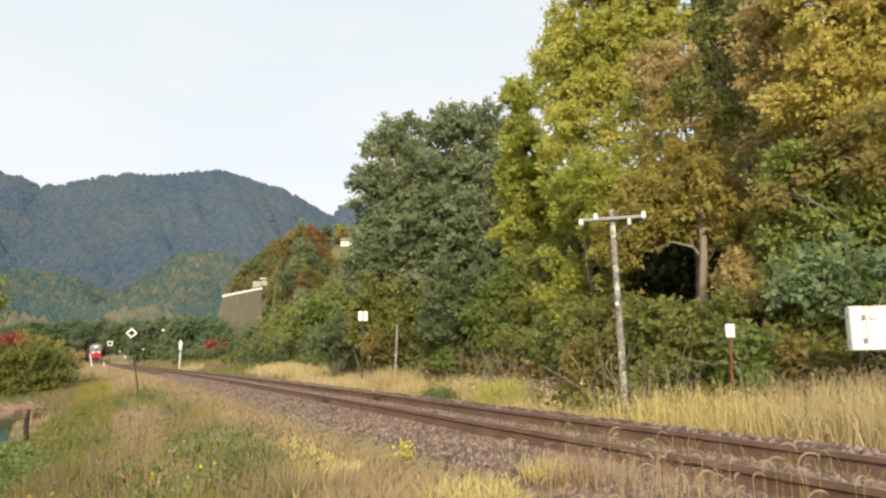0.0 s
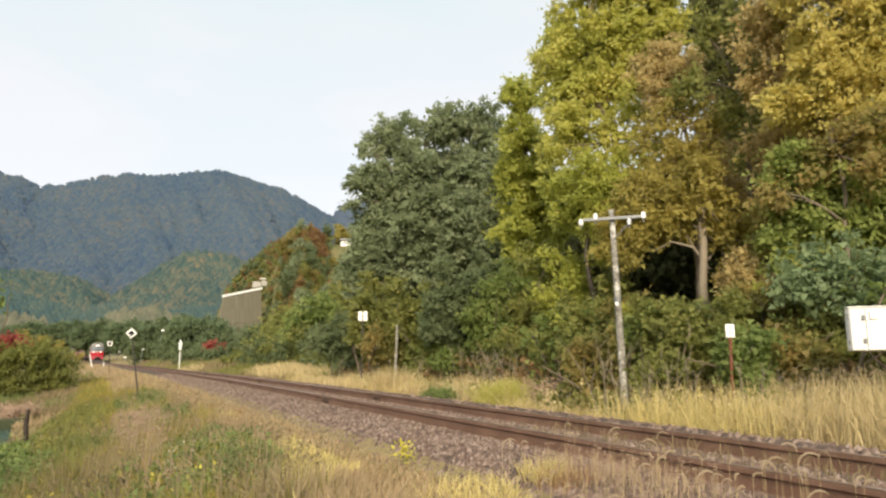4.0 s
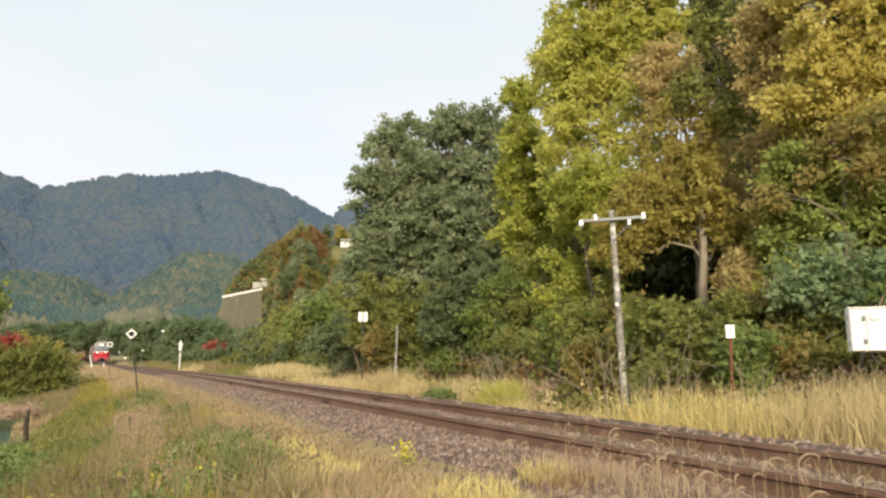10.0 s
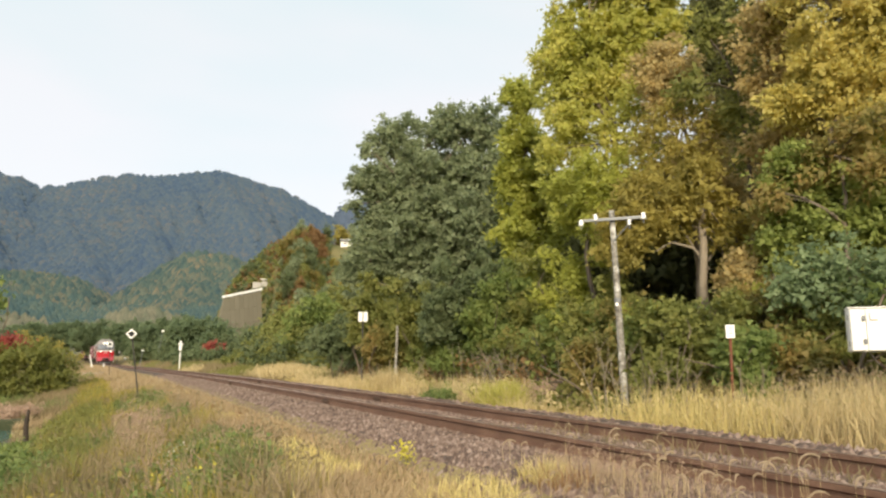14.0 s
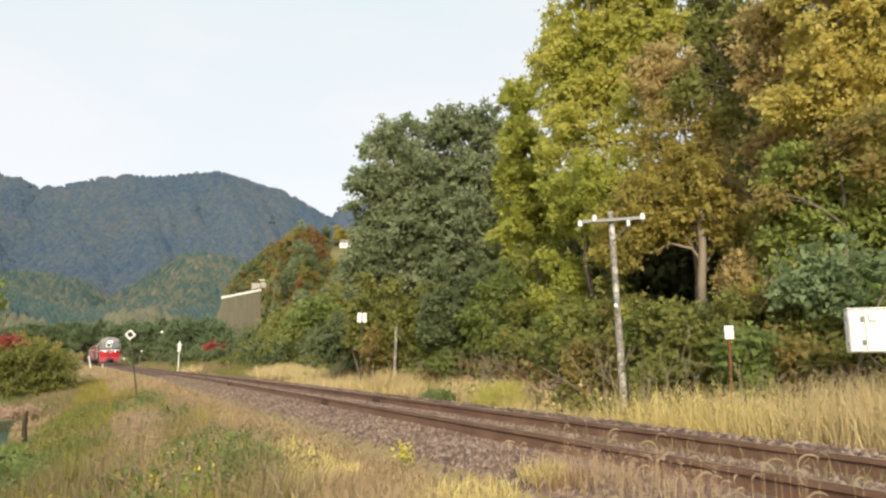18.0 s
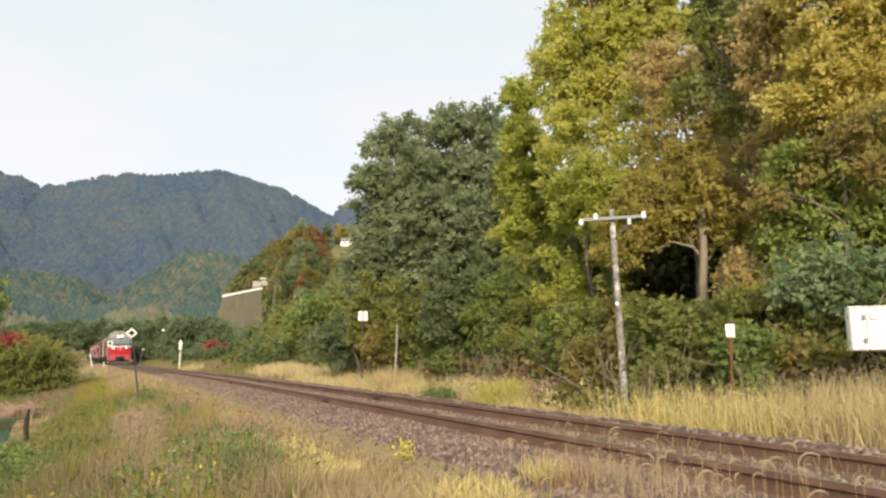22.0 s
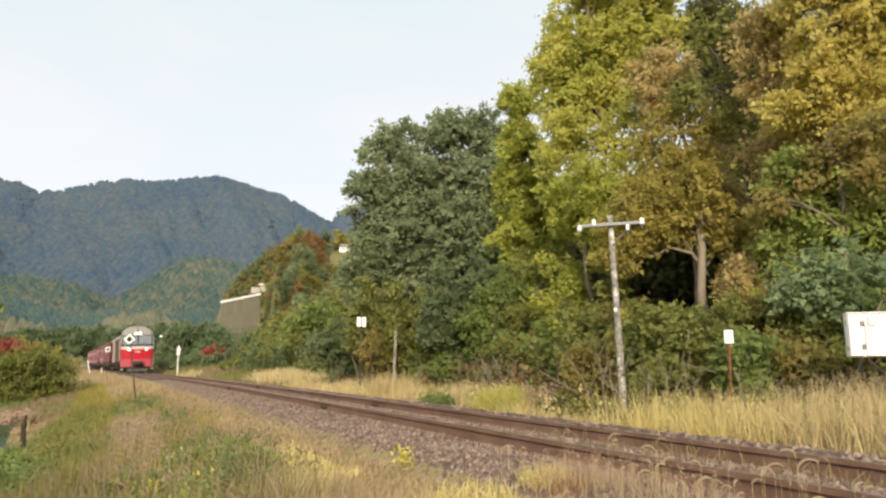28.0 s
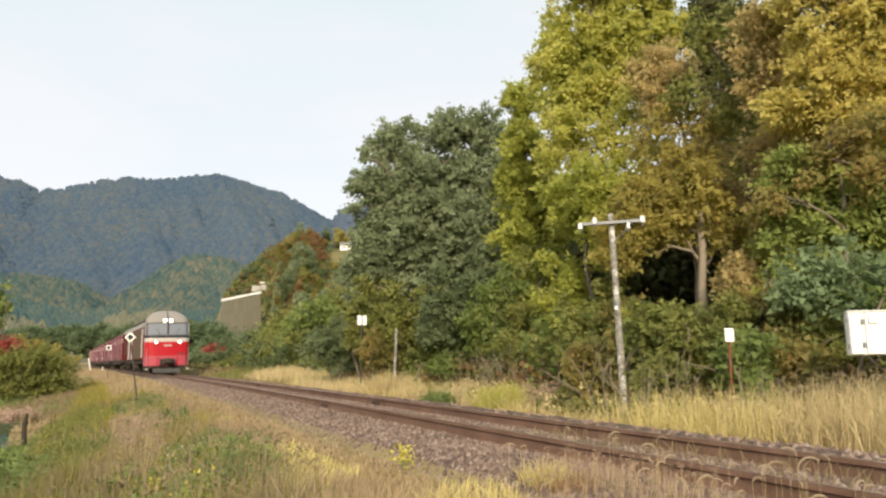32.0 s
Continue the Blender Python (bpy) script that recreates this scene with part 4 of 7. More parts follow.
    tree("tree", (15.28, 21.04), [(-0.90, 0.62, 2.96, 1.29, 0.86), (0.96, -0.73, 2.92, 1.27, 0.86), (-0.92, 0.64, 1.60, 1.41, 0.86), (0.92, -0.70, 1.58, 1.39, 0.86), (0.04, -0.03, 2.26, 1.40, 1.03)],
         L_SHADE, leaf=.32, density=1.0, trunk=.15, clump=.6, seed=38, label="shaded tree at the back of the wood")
    tree("bush", (7.88, 25.82), [(0.20, -0.27, 1.10, 0.60, 0.40), (0.27, -0.46, 1.21, 0.48, 0.40), (-0.06, 0.20, 1.32, 0.45, 0.44), (0.09, -0.01, 1.40, 0.40, 0.34), (-0.55, -0.15, 1.30, 0.43, 0.32), (-0.20, -0.26, 1.49, 0.51, 0.37), (0.17, -0.45, 0.96, 0.35, 0.35), (-0.24, 0.16, 1.88, 0.26, 0.25), (0.38, -0.25, 1.99, 0.23, 0.28), (0.23, -0.07, 2.15, 0.25, 0.35)],
         L_HEDGE, leaf=0.128, density=.85, trunk=.05, clump=0.30, seed=50, stems=4, fork=.5, rise=.35, category="bush", label="dull green bush at the wood edge")
    tree("bush", (8.61, 24.00), [(-0.14, -0.16, 1.86, 0.69, 0.50), (0.18, 0.12, 2.37, 0.57, 0.41), (0.77, -0.37, 2.43, 0.54, 0.44), (0.14, -0.38, 2.13, 0.55, 0.46), (-0.38, -0.28, 2.64, 0.46, 0.37), (0.63, -0.05, 2.19, 0.52, 0.42), (-0.26, -0.33, 1.73, 0.47, 0.53), (0.18, 0.08, 3.31, 0.28, 0.34), (0.81, -0.18, 3.39, 0.26, 0.40), (-0.12, 0.19, 3.54, 0.23, 0.43)],
         L_OLIVE, leaf=0.124, density=.85, trunk=.05, clump=0.29, seed=51, stems=4, fork=.5, rise=.35, category="bush", label="olive-green bush at the wood edge")
    tree("bush", (9.33, 21.02), [(0.21, -0.32, 1.21, 0.62, 0.57), (-0.15, 0.10, 2.32, 0.55, 0.57), (-0.45, 0.28, 1.75, 0.46, 0.59), (0.17, -0.37, 1.80, 0.52, 0.55), (-0.40, -0.08, 1.47, 0.51, 0.46), (0.40, -0.49, 2.15, 0.53, 0.50), (-0.12, -0.07, 2.02, 0.48, 0.54), (0.21, -0.06, 2.80, 0.20, 0.37), (-0.83, 0.03, 2.98, 0.29, 0.41), (0.72, -0.25, 2.64, 0.26, 0.45)],
         L_OLIVE, leaf=0.118, density=.85, trunk=.05, clump=0.28, seed=52, stems=4, fork=.5, rise=.35, category="bush", label="olive-green bush at the wood edge")
    # Duller leaf colour here stands in for shade below the tall tree.
    tree("bush", (9.60, 18.68), [(-0.38, -0.03, 1.54, 0.66, 0.55), (-0.48, -0.13, 2.46, 0.41, 0.48), (-0.55, -0.09, 2.38, 0.57, 0.47), (0.53, 0.04, 2.36, 0.61, 0.41), (-0.56, 0.62, 1.74, 0.49, 0.55), (0.31, -0.30, 1.76, 0.59, 0.61), (-0.55, 0.04, 2.01, 0.54, 0.59), (-0.58, 0.16, 3.50, 0.23, 0.41), (0.13, -0.38, 3.08, 0.22, 0.54), (-0.54, -0.02, 3.49, 0.17, 0.47)],
         L_HEDGE, leaf=0.113, density=.85, trunk=.05, clump=0.28, seed=53, stems=4, fork=.5, rise=.35, category="bush", label="dull green bush at the wood edge")
    tree("bush", (10.28, 17.16), [(0.02, -0.24, 1.19, 0.58, 0.56), (-0.15, 0.39, 2.00, 0.52, 0.64), (-0.61, 0.34, 1.86, 0.53, 0.52), (-0.16, 0.08, 1.87, 0.39, 0.58), (-0.46, 0.36, 1.35, 0.38, 0.44), (0.33, -0.63, 2.34, 0.49, 0.54), (-0.35, 0.28, 2.33, 0.33, 0.53), (-0.33, 0.03, 2.78, 0.19, 0.35), (0.18, -0.10, 3.24, 0.20, 0.44), (-0.07, -0.07, 2.80, 0.21, 0.54)],
         L_GREEN, leaf=0.110, density=.85, trunk=.05, clump=0.27, seed=54, stems=4, fork=.5, rise=.35, category="bush", label="leafy green bush at the wood edge")
    tree("bush", (10.95, 16.13), [(-0.00, -0.24, 2.00, 0.52, 0.48), (0.27, 0.23, 2.28, 0.32, 0.37), (-0.49, 0.39, 1.97, 0.36, 0.53), (0.42, -0.34, 2.21, 0.39, 0.53), (-0.54, 0.11, 1.95, 0.39, 0.53), (0.03, -0.39, 2.84, 0.33, 0.52), (0.45, -0.20, 2.05, 0.34, 0.48), (0.44, -0.42, 3.16, 0.20, 0.50), (-0.28, 0.46, 3.58, 0.15, 0.49), (0.20, -0.20, 3.38, 0.24, 0.33)],
         L_OLIVE, leaf=0.109, density=.85, trunk=.05, clump=0.27, seed=55, stems=4, fork=.5, rise=.35, category="bush", label="olive-green bush at the wood edge")
    # Same dull leaves, again for the tall tree's shade.
    tree("bush", (10.84, 19.14), [(-0.31, -0.05, 2.85, 0.50, 0.29), (0.29, -0.32, 3.50, 0.40, 0.24), (-0.31, -0.17, 3.18, 0.30, 0.22), (0.67, -0.02, 3.17, 0.36, 0.26), (0.32, -0.05, 3.06, 0.37, 0.21), (0.29, -0.16, 2.93, 0.29, 0.28), (-0.11, -0.14, 3.35, 0.38, 0.26), (0.30, -0.50, 3.58, 0.17, 0.27), (-0.19, 0.32, 3.76, 0.14, 0.23), (-0.07, 0.34, 3.99, 0.23, 0.31)],
         L_HEDGE, leaf=0.115, density=.85, trunk=.05, clump=0.28, seed=56, stems=4, fork=.5, rise=.35, category="bush", label="dull green bush at the wood edge")
    tree("bush", (9.80, 13.27), [(-0.05, -0.21, 0.84, 0.36, 0.38), (-0.41, -0.03, 1.22, 0.26, 0.37), (-0.22, -0.30, 1.31, 0.29, 0.30), (-0.01, 0.12, 0.66, 0.27, 0.28), (0.12, 0.08, 1.27, 0.27, 0.32), (0.10, -0.47, 0.93, 0.30, 0.39), (-0.36, -0.01, 0.65, 0.33, 0.38), (0.01, 0.30, 1.90, 0.16, 0.28), (-0.21, -0.07, 1.68, 0.14, 0.39), (-0.16, -0.08, 1.95, 0.10, 0.25)],
         L_OLIVE, leaf=0.101, density=.85, trunk=.05, clump=0.26, seed=57, stems=4, fork=.5, rise=.35, category="bush", label="olive-green bush at the wood edge")
    tree("bush", (8.38, 10.71), [(-0.10, -0.18, 0.25, 0.27, 0.20), (-0.08, 0.27, 0.66, 0.25, 0.20), (0.16, -0.31, 0.29, 0.24, 0.15), (-0.21, 0.06, 0.26, 0.16, 0.18), (-0.07, 0.31, 0.59, 0.24, 0.20), (-0.03, 0.21, 0.56, 0.24, 0.21), (0.09, -0.25, 0.57, 0.18, 0.15), (-0.18, 0.15, 0.74, 0.10, 0.20), (-0.03, 0.21, 0.80, 0.11, 0.14), (0.07, -0.28, 0.90, 0.10, 0.13)],
         L_MIXED, leaf=0.093, density=.85, trunk=.05, clump=0.25, seed=58, stems=4, fork=.5, rise=.35, category="bush", label="bush with green and rust-brown leaves")
    tree("bush", (9.36, 9.73), [(-0.22, -0.07, 0.83, 0.40, 0.31), (0.19, -0.32, 1.23, 0.33, 0.26), (0.55, -0.21, 1.06, 0.26, 0.31), (0.20, -0.50, 1.33, 0.31, 0.27), (0.27, -0.18, 1.04, 0.23, 0.35), (-0.25, -0.11, 1.30, 0.35, 0.25), (0.02, -0.29, 1.29, 0.26, 0.32), (-0.27, 0.35, 1.66, 0.17, 0.22), (-0.34, 0.12, 1.43, 0.13, 0.22), (0.13, -0.32, 1.43, 0.15, 0.25)],
         L_OLIVE, leaf=0.093, density=.85, trunk=.05, clump=0.25, seed=59, stems=4, fork=.5, rise=.35, category="bush", label="olive-green bush at the wood edge")
    tree("bush", (9.19, 8.62), [(-0.11, -0.18, 0.69, 0.42, 0.31), (0.22, -0.02, 0.85, 0.28, 0.24), (-0.51, 0.02, 1.12, 0.26, 0.30), (0.47, -0.11, 1.18, 0.29, 0.35), (0.17, -0.37, 1.00, 0.29, 0.25), (-0.07, -0.18, 0.85, 0.26, 0.34), (0.30, -0.22, 1.06, 0.34, 0.30), (-0.43, 0.15, 1.42, 0.12, 0.31), (0.39, -0.25, 1.60, 0.11, 0.30), (-0.08, 0.47, 1.55, 0.13, 0.28)],
         L_OLIVE, leaf=0.091, density=.85, trunk=.05, clump=0.25, seed=60, stems=4, fork=.5, rise=.35, category="bush", label="olive-green bush at the wood edge")
    tree("bush", (10.35, 8.67), [(-0.14, -0.14, 1.12, 0.33, 0.22), (0.06, -0.41, 1.51, 0.20, 0.20), (0.43, -0.01, 1.30, 0.30, 0.21), (-0.35, -0.07, 1.52, 0.27, 0.18), (-0.20, 0.02, 1.48, 0.28, 0.16), (0.14, -0.19, 1.39, 0.19, 0.18), (-0.12, 0.23, 1.24, 0.23, 0.20), (-0.20, -0.04, 1.85, 0.10, 0.17), (0.00, 0.12, 1.78, 0.14, 0.23), (0.07, 0.28, 1.76, 0.10, 0.23)],
         L_MIXED, leaf=0.093, density=.85, trunk=.05, clump=0.25, seed=61, stems=4, fork=.5, rise=.35, category="bush", label="bush with green and rust-brown leaves")
    tree("bush", (8.89, 7.45), [(-0.16, -0.12, 0.38, 0.28, 0.19), (-0.38, -0.14, 0.56, 0.22, 0.17), (0.16, -0.14, 0.53, 0.25, 0.18), (-0.24, -0.28, 0.65, 0.23, 0.20), (-0.36, 0.15, 0.60, 0.18, 0.17), (-0.40, -0.03, 0.74, 0.22, 0.21), (-0.32, -0.24, 0.45, 0.18, 0.16), (-0.08, 0.27, 0.87, 0.12, 0.13), (-0.10, -0.31, 0.97, 0.13, 0.19), (0.14, -0.04, 0.86, 0.12, 0.14)],
         L_GREEN, leaf=0.088, density=.85, trunk=.05, clump=0.24, seed=62, stems=4, fork=.5, rise=.35, category="bush", label="leafy green bush at the wood edge")
    tree("bush", (8.47, 8.92), [(-0.23, -0.06, 0.18, 0.24, 0.16), (0.33, 0.16, 0.12, 0.19, 0.14), (0.08, 0.21, 0.23, 0.20, 0.13), (0.01, -0.35, 0.46, 0.17, 0.16), (-0.45, -0.08, 0.31, 0.14, 0.17), (0.02, 0.49, 0.33, 0.16, 0.17), (-0.22, -0.10, 0.42, 0.19, 0.16), (0.09, -0.20, 0.53, 0.06, 0.13), (-0.09, -0.08, 0.60, 0.06, 0.13), (0.01, -0.15, 0.55, 0.11, 0.15)],
         L_OLIVE, leaf=0.090, density=.85, trunk=.05, clump=0.24, seed=63, stems=4, fork=.5, rise=.35, category="bush", label="olive-green bush at the wood edge")
    tree("bush", (10.18, 7.76), [(-0.24, -0.01, 0.87, 0.36, 0.25), (-0.13, -0.39, 0.95, 0.21, 0.21), (0.21, -0.06, 1.19, 0.29, 0.25), (-0.02, 0.11, 1.16, 0.24, 0.18), (0.09, -0.42, 1.09, 0.23, 0.28), (0.25, -0.01, 1.25, 0.25, 0.21), (0.38, -0.29, 1.11, 0.32, 0.21), (-0.04, 0.30, 1.72, 0.12, 0.25), (-0.07, 0.09, 1.43, 0.14, 0.25), (0.33, -0.01, 1.41, 0.12, 0.25)],
         L_MIXED, leaf=0.091, density=.85, trunk=.05, clump=0.25, seed=64, stems=4, fork=.5, rise=.35, category="bush", label="bush with green and rust-brown leaves")
    tree("bush", (10.19, 7.07), [(-0.21, -0.05, 0.79, 0.29, 0.22), (0.01, -0.00, 0.87, 0.25, 0.20), (0.10, 0.21, 0.81, 0.22, 0.18), (-0.03, 0.31, 0.81, 0.23, 0.23), (0.24, -0.12, 1.04, 0.26, 0.20), (-0.08, -0.33, 0.99, 0.18, 0.24), (0.45, -0.07, 0.90, 0.19, 0.18), (0.06, -0.30, 1.46, 0.08, 0.19), (-0.13, -0.05, 1.34, 0.13, 0.18), (0.23, -0.07, 1.33, 0.14, 0.17)],
         L_OLIVE, leaf=0.090, density=.85, trunk=.05, clump=0.24, seed=65, stems=4, fork=.5, rise=.35, category="bush", label="olive-green bush at the wood edge")
    tree("bush", (9.32, 6.91), [(-0.14, -0.14, 0.48, 0.23, 0.11), (0.18, -0.19, 0.53, 0.21, 0.11), (-0.20, -0.22, 0.57, 0.17, 0.13), (-0.19, -0.04, 0.63, 0.20, 0.10), (0.01, 0.05, 0.54, 0.16, 0.09), (-0.01, -0.33, 0.66, 0.18, 0.10), (0.25, 0.03, 0.56, 0.16, 0.09), (0.14, 0.17, 0.86, 0.10, 0.10), (-0.10, 0.10, 0.86, 0.10, 0.09), (0.01, -0.05, 0.79, 0.07, 0.08)],
         L_MIXED, leaf=0.088, density=.85, trunk=.05, clump=0.24, seed=66, stems=4, fork=.5, rise=.35, category="bush", label="bush with green and rust-brown leaves")
    tree("bush", (10.76, 9.27), [(-0.05, -0.25, 1.89, 0.20, 0.19), (0.40, -0.05, 1.91, 0.12, 0.19), (-0.05, -0.09, 2.02, 0.14, 0.19), (0.06, 0.07, 1.89, 0.14, 0.18), (-0.03, -0.45, 2.09, 0.17, 0.14), (0.34, 0.13, 2.23, 0.14, 0.15), (-0.01, 0.02, 2.23, 0.13, 0.15), (0.40, -0.12, 2.39, 0.08, 0.18), (0.11, -0.05, 2.52, 0.08, 0.14), (0.21, 0.03, 2.49, 0.08, 0.14)],
         L_BROWN, leaf=0.095, density=.85, trunk=.05, clump=0.25, seed=67, stems=4, fork=.5, rise=.35, category="bush", label="small bush with curled brown-orange leaves")
    tree("bush", (10.50, 8.00), [(-0.07, -0.23, 1.52, 0.21, 0.13), (0.04, -0.21, 1.73, 0.17, 0.11), (-0.28, -0.27, 1.64, 0.14, 0.14), (-0.27, -0.20, 1.57, 0.15, 0.12), (0.04, 0.24, 1.68, 0.19, 0.10), (0.14, 0.20, 1.56, 0.14, 0.14), (0.06, -0.35, 1.51, 0.16, 0.09), (-0.10, -0.01, 1.90, 0.08, 0.13), (0.40, -0.08, 1.91, 0.07, 0.11), (0.08, -0.27, 1.85, 0.09, 0.10)],
         L_BROWN, leaf=0.092, density=.85, trunk=.05, clump=0.25, seed=68, stems=4, fork=.5, rise=.35, category="bush", label="small bush with curled brown-orange leaves")
    tree("bush", (10.18, 6.35), [(-0.14, -0.16, 0.77, 0.32, 0.16), (0.25, 0.32, 0.91, 0.21, 0.12), (0.08, 0.06, 0.79, 0.23, 0.12), (0.33, -0.20, 1.05, 0.21, 0.12), (-0.28, 0.03, 0.82, 0.28, 0.13), (0.03, -0.32, 0.78, 0.20, 0.16), (0.32, -0.18, 1.00, 0.20, 0.12), (0.03, -0.12, 1.14, 0.15, 0.11), (-0.25, -0.12, 1.10, 0.13, 0.12), (0.19, -0.31, 1.21, 0.14, 0.12)],
         L_OLIVE, leaf=0.089, density=.85, trunk=.05, clump=0.24, seed=69, stems=4, fork=.5, rise=.35, category="bush", label="olive-green bush at the wood edge")
    tree("bush", (8.46, 21.39), [(-0.02, -0.21, 0.66, 0.52, 0.30), (-0.54, -0.01, 1.10, 0.39, 0.28), (0.04, 0.04, 1.17, 0.46, 0.33), (-0.40, -0.01, 1.09, 0.36, 0.23), (0.14, -0.19, 0.72, 0.32, 0.25), (-0.50, 0.36, 1.17, 0.39, 0.29), (-0.54, -0.01, 1.00, 0.35, 0.28), (0.02, 0.13, 1.42, 0.16, 0.26), (-0.47, -0.12, 1.43, 0.16, 0.21), (-0.37, 0.35, 1.53, 0.14, 0.23)],
         L_MIXED, leaf=0.118, density=.85, trunk=.05, clump=0.28, seed=70, stems=4, fork=.5, rise=.35, category="bush", label="bush with green and rust-brown leaves")
    tree("bush", (10.14, 15.47), [(0.07, -0.29, 0.69, 0.41, 0.21), (0.03, 0.23, 0.81, 0.23, 0.21), (0.19, -0.03, 1.07, 0.32, 0.17), (-0.19, 0.04, 0.75, 0.34, 0.19), (-0.03, -0.21, 1.03, 0.30, 0.22), (0.11, -0.22, 0.83, 0.35, 0.21), (0.19, -0.04, 0.77, 0.37, 0.18), (0.29, 0.07, 1.30, 0.12, 0.14), (-0.14, 0.40, 1.22, 0.15, 0.22), (0.37, -0.05, 1.36, 0.19, 0.17)],
         L_MIXED, leaf=0.106, density=.85, trunk=.05, clump=0.27, seed=71, stems=4, fork=.5, rise=.35, category="bush", label="bush with green and rust-brown leaves")
    tree("bush", (9.45, 18.76), [(-0.27, -0.09, 0.60, 0.43, 0.24), (0.27, -0.53, 0.88, 0.26, 0.19), (-0.12, 0.44, 0.63, 0.26, 0.19), (-0.06, 0.35, 0.65, 0.36, 0.22), (0.03, 0.22, 0.76, 0.38, 0.24), (0.34, -0.33, 0.74, 0.38, 0.21), (-0.23, -0.08, 0.82, 0.34, 0.21), (-0.05, -0.02, 1.38, 0.17, 0.17), (0.37, -0.04, 1.20, 0.13, 0.15), (0.27, -0.18, 1.40, 0.18, 0.20)],
         L_GREEN, leaf=0.113, density=.85, trunk=.05, clump=0.28, seed=72, stems=4, fork=.5, rise=.35, category="bush", label="leafy green bush at the wood edge")
    tree("bush", (10.75, 14.81), [(0.03, -0.27, 2.20, 0.41, 0.36), (0.14, 0.35, 2.27, 0.36, 0.39), (0.38, 0.03, 2.80, 0.34, 0.38), (0.53, -0.07, 2.16, 0.29, 0.29), (-0.54, -0.08, 2.30, 0.29, 0.26), (0.23, 0.14, 2.15, 0.24, 0.36), (-0.03, -0.30, 2.70, 0.23, 0.39), (0.11, -0.29, 3.01, 0.17, 0.37), (0.38, -0.39, 3.16, 0.15, 0.31), (-0.19, 0.33, 3.40, 0.14, 0.38)],
         L_LIMEGREEN, leaf=0.106, density=.85, trunk=.05, clump=0.27, seed=73, stems=4, fork=.5, rise=.35, category="bush", label="fresh olive-green bush at the wood edge")
    tree("bush", (9.88, 12.33), [(-0.09, -0.19, 1.30, 0.35, 0.31), (-0.51, -0.06, 1.59, 0.22, 0.30), (-0.42, -0.13, 1.64, 0.27, 0.23), (0.27, 0.21, 1.60, 0.25, 0.23), (-0.27, 0.20, 1.43, 0.20, 0.33), (0.49, -0.20, 1.84, 0.32, 0.31), (0.06, -0.44, 1.20, 0.29, 0.31), (0.10, -0.09, 2.13, 0.12, 0.32), (0.33, -0.23, 2.28, 0.13, 0.22), (0.42, -0.20, 2.25, 0.09, 0.23)],
         L_OLIVE, leaf=0.099, density=.85, trunk=.05, clump=0.26, seed=74, stems=4, fork=.5, rise=.35, category="bush", label="olive-green bush at the wood edge")
    tree("bush", (9.56, 11.04), [(-0.01, -0.25, 0.84, 0.28, 0.29), (0.46, -0.05, 0.87, 0.27, 0.25), (-0.33, -0.19, 0.96, 0.16, 0.31), (0.26, -0.27, 1.24, 0.26, 0.30), (-0.04, -0.14, 0.71, 0.23, 0.28), (-0.14, 0.02, 1.12, 0.22, 0.29), (-0.07, 0.28, 0.85, 0.17, 0.29), (-0.08, 0.31, 1.49, 0.12, 0.24), (0.48, -0.04, 1.68, 0.10, 0.22), (-0.08, 0.14, 1.66, 0.10, 0.25)],
         L_MIXED, leaf=0.096, density=.85, trunk=.05, clump=0.25, seed=75, stems=4, fork=.5, rise=.35, category="bush", label="bush with green and rust-brown leaves")
    tree("bush", (10.76, 38.53), [(-0.82, 0.22, 2.32, 0.89, 0.83), (0.72, -0.21, 2.42, 0.90, 0.83), (-0.08, 0.02, 3.46, 0.98, 0.83), (0.10, -0.03, 2.33, 0.98, 0.99)],
         L_GREEN, leaf=.24, density=.8, trunk=.06, clump=.6, seed=80, stems=4, fork=.5, category="bush", label="tall green thicket beside the line")
    tree("bush", (11.82, 50.64), [(-1.04, 0.23, 2.09, 1.15, 0.90), (0.93, -0.23, 2.19, 1.16, 0.90), (-0.10, 0.02, 3.31, 1.26, 0.90), (0.14, -0.03, 2.09, 1.26, 1.09)],
         L_OLIVE, leaf=.24, density=.8, trunk=.06, clump=.6, seed=81, stems=4, fork=.5, category="bush", label="tall green thicket beside the line")
    tree("bush", (11.76, 60.88), [(-1.10, 0.20, 1.80, 1.22, 0.77), (0.99, -0.20, 1.88, 1.23, 0.77), (-0.10, 0.02, 2.82, 1.34, 0.77), (0.16, -0.03, 1.80, 1.34, 0.92)],
         L_HEDGE, leaf=.24, density=.8, trunk=.06, clump=.6, seed=82, stems=4, fork=.5, category="bush", label="tall green thicket beside the line")
    tree("bush", (11.33, 42.52), [(-0.69, 0.18, 1.35, 0.78, 0.46), (0.65, -0.18, 1.40, 0.79, 0.46), (-0.04, 0.01, 1.97, 0.86, 0.46), (0.11, -0.03, 1.35, 0.86, 0.55)],
         L_OLIVE, leaf=.24, density=.8, trunk=.06, clump=.6, seed=83, stems=4, fork=.5, category="bush", label="tall green thicket beside the line")
    tree("bush", (12.49, 79.02), [(-1.24, 0.19, 1.83, 1.39, 0.73), (1.12, -0.19, 1.91, 1.40, 0.73), (-0.11, 0.02, 2.80, 1.52, 0.73), (0.17, -0.03, 1.84, 1.52, 0.87)],
         L_HEDGE, leaf=.24, density=.8, trunk=.06, clump=.6, seed=84, stems=4, fork=.5, category="bush", label="tall green thicket beside the line")
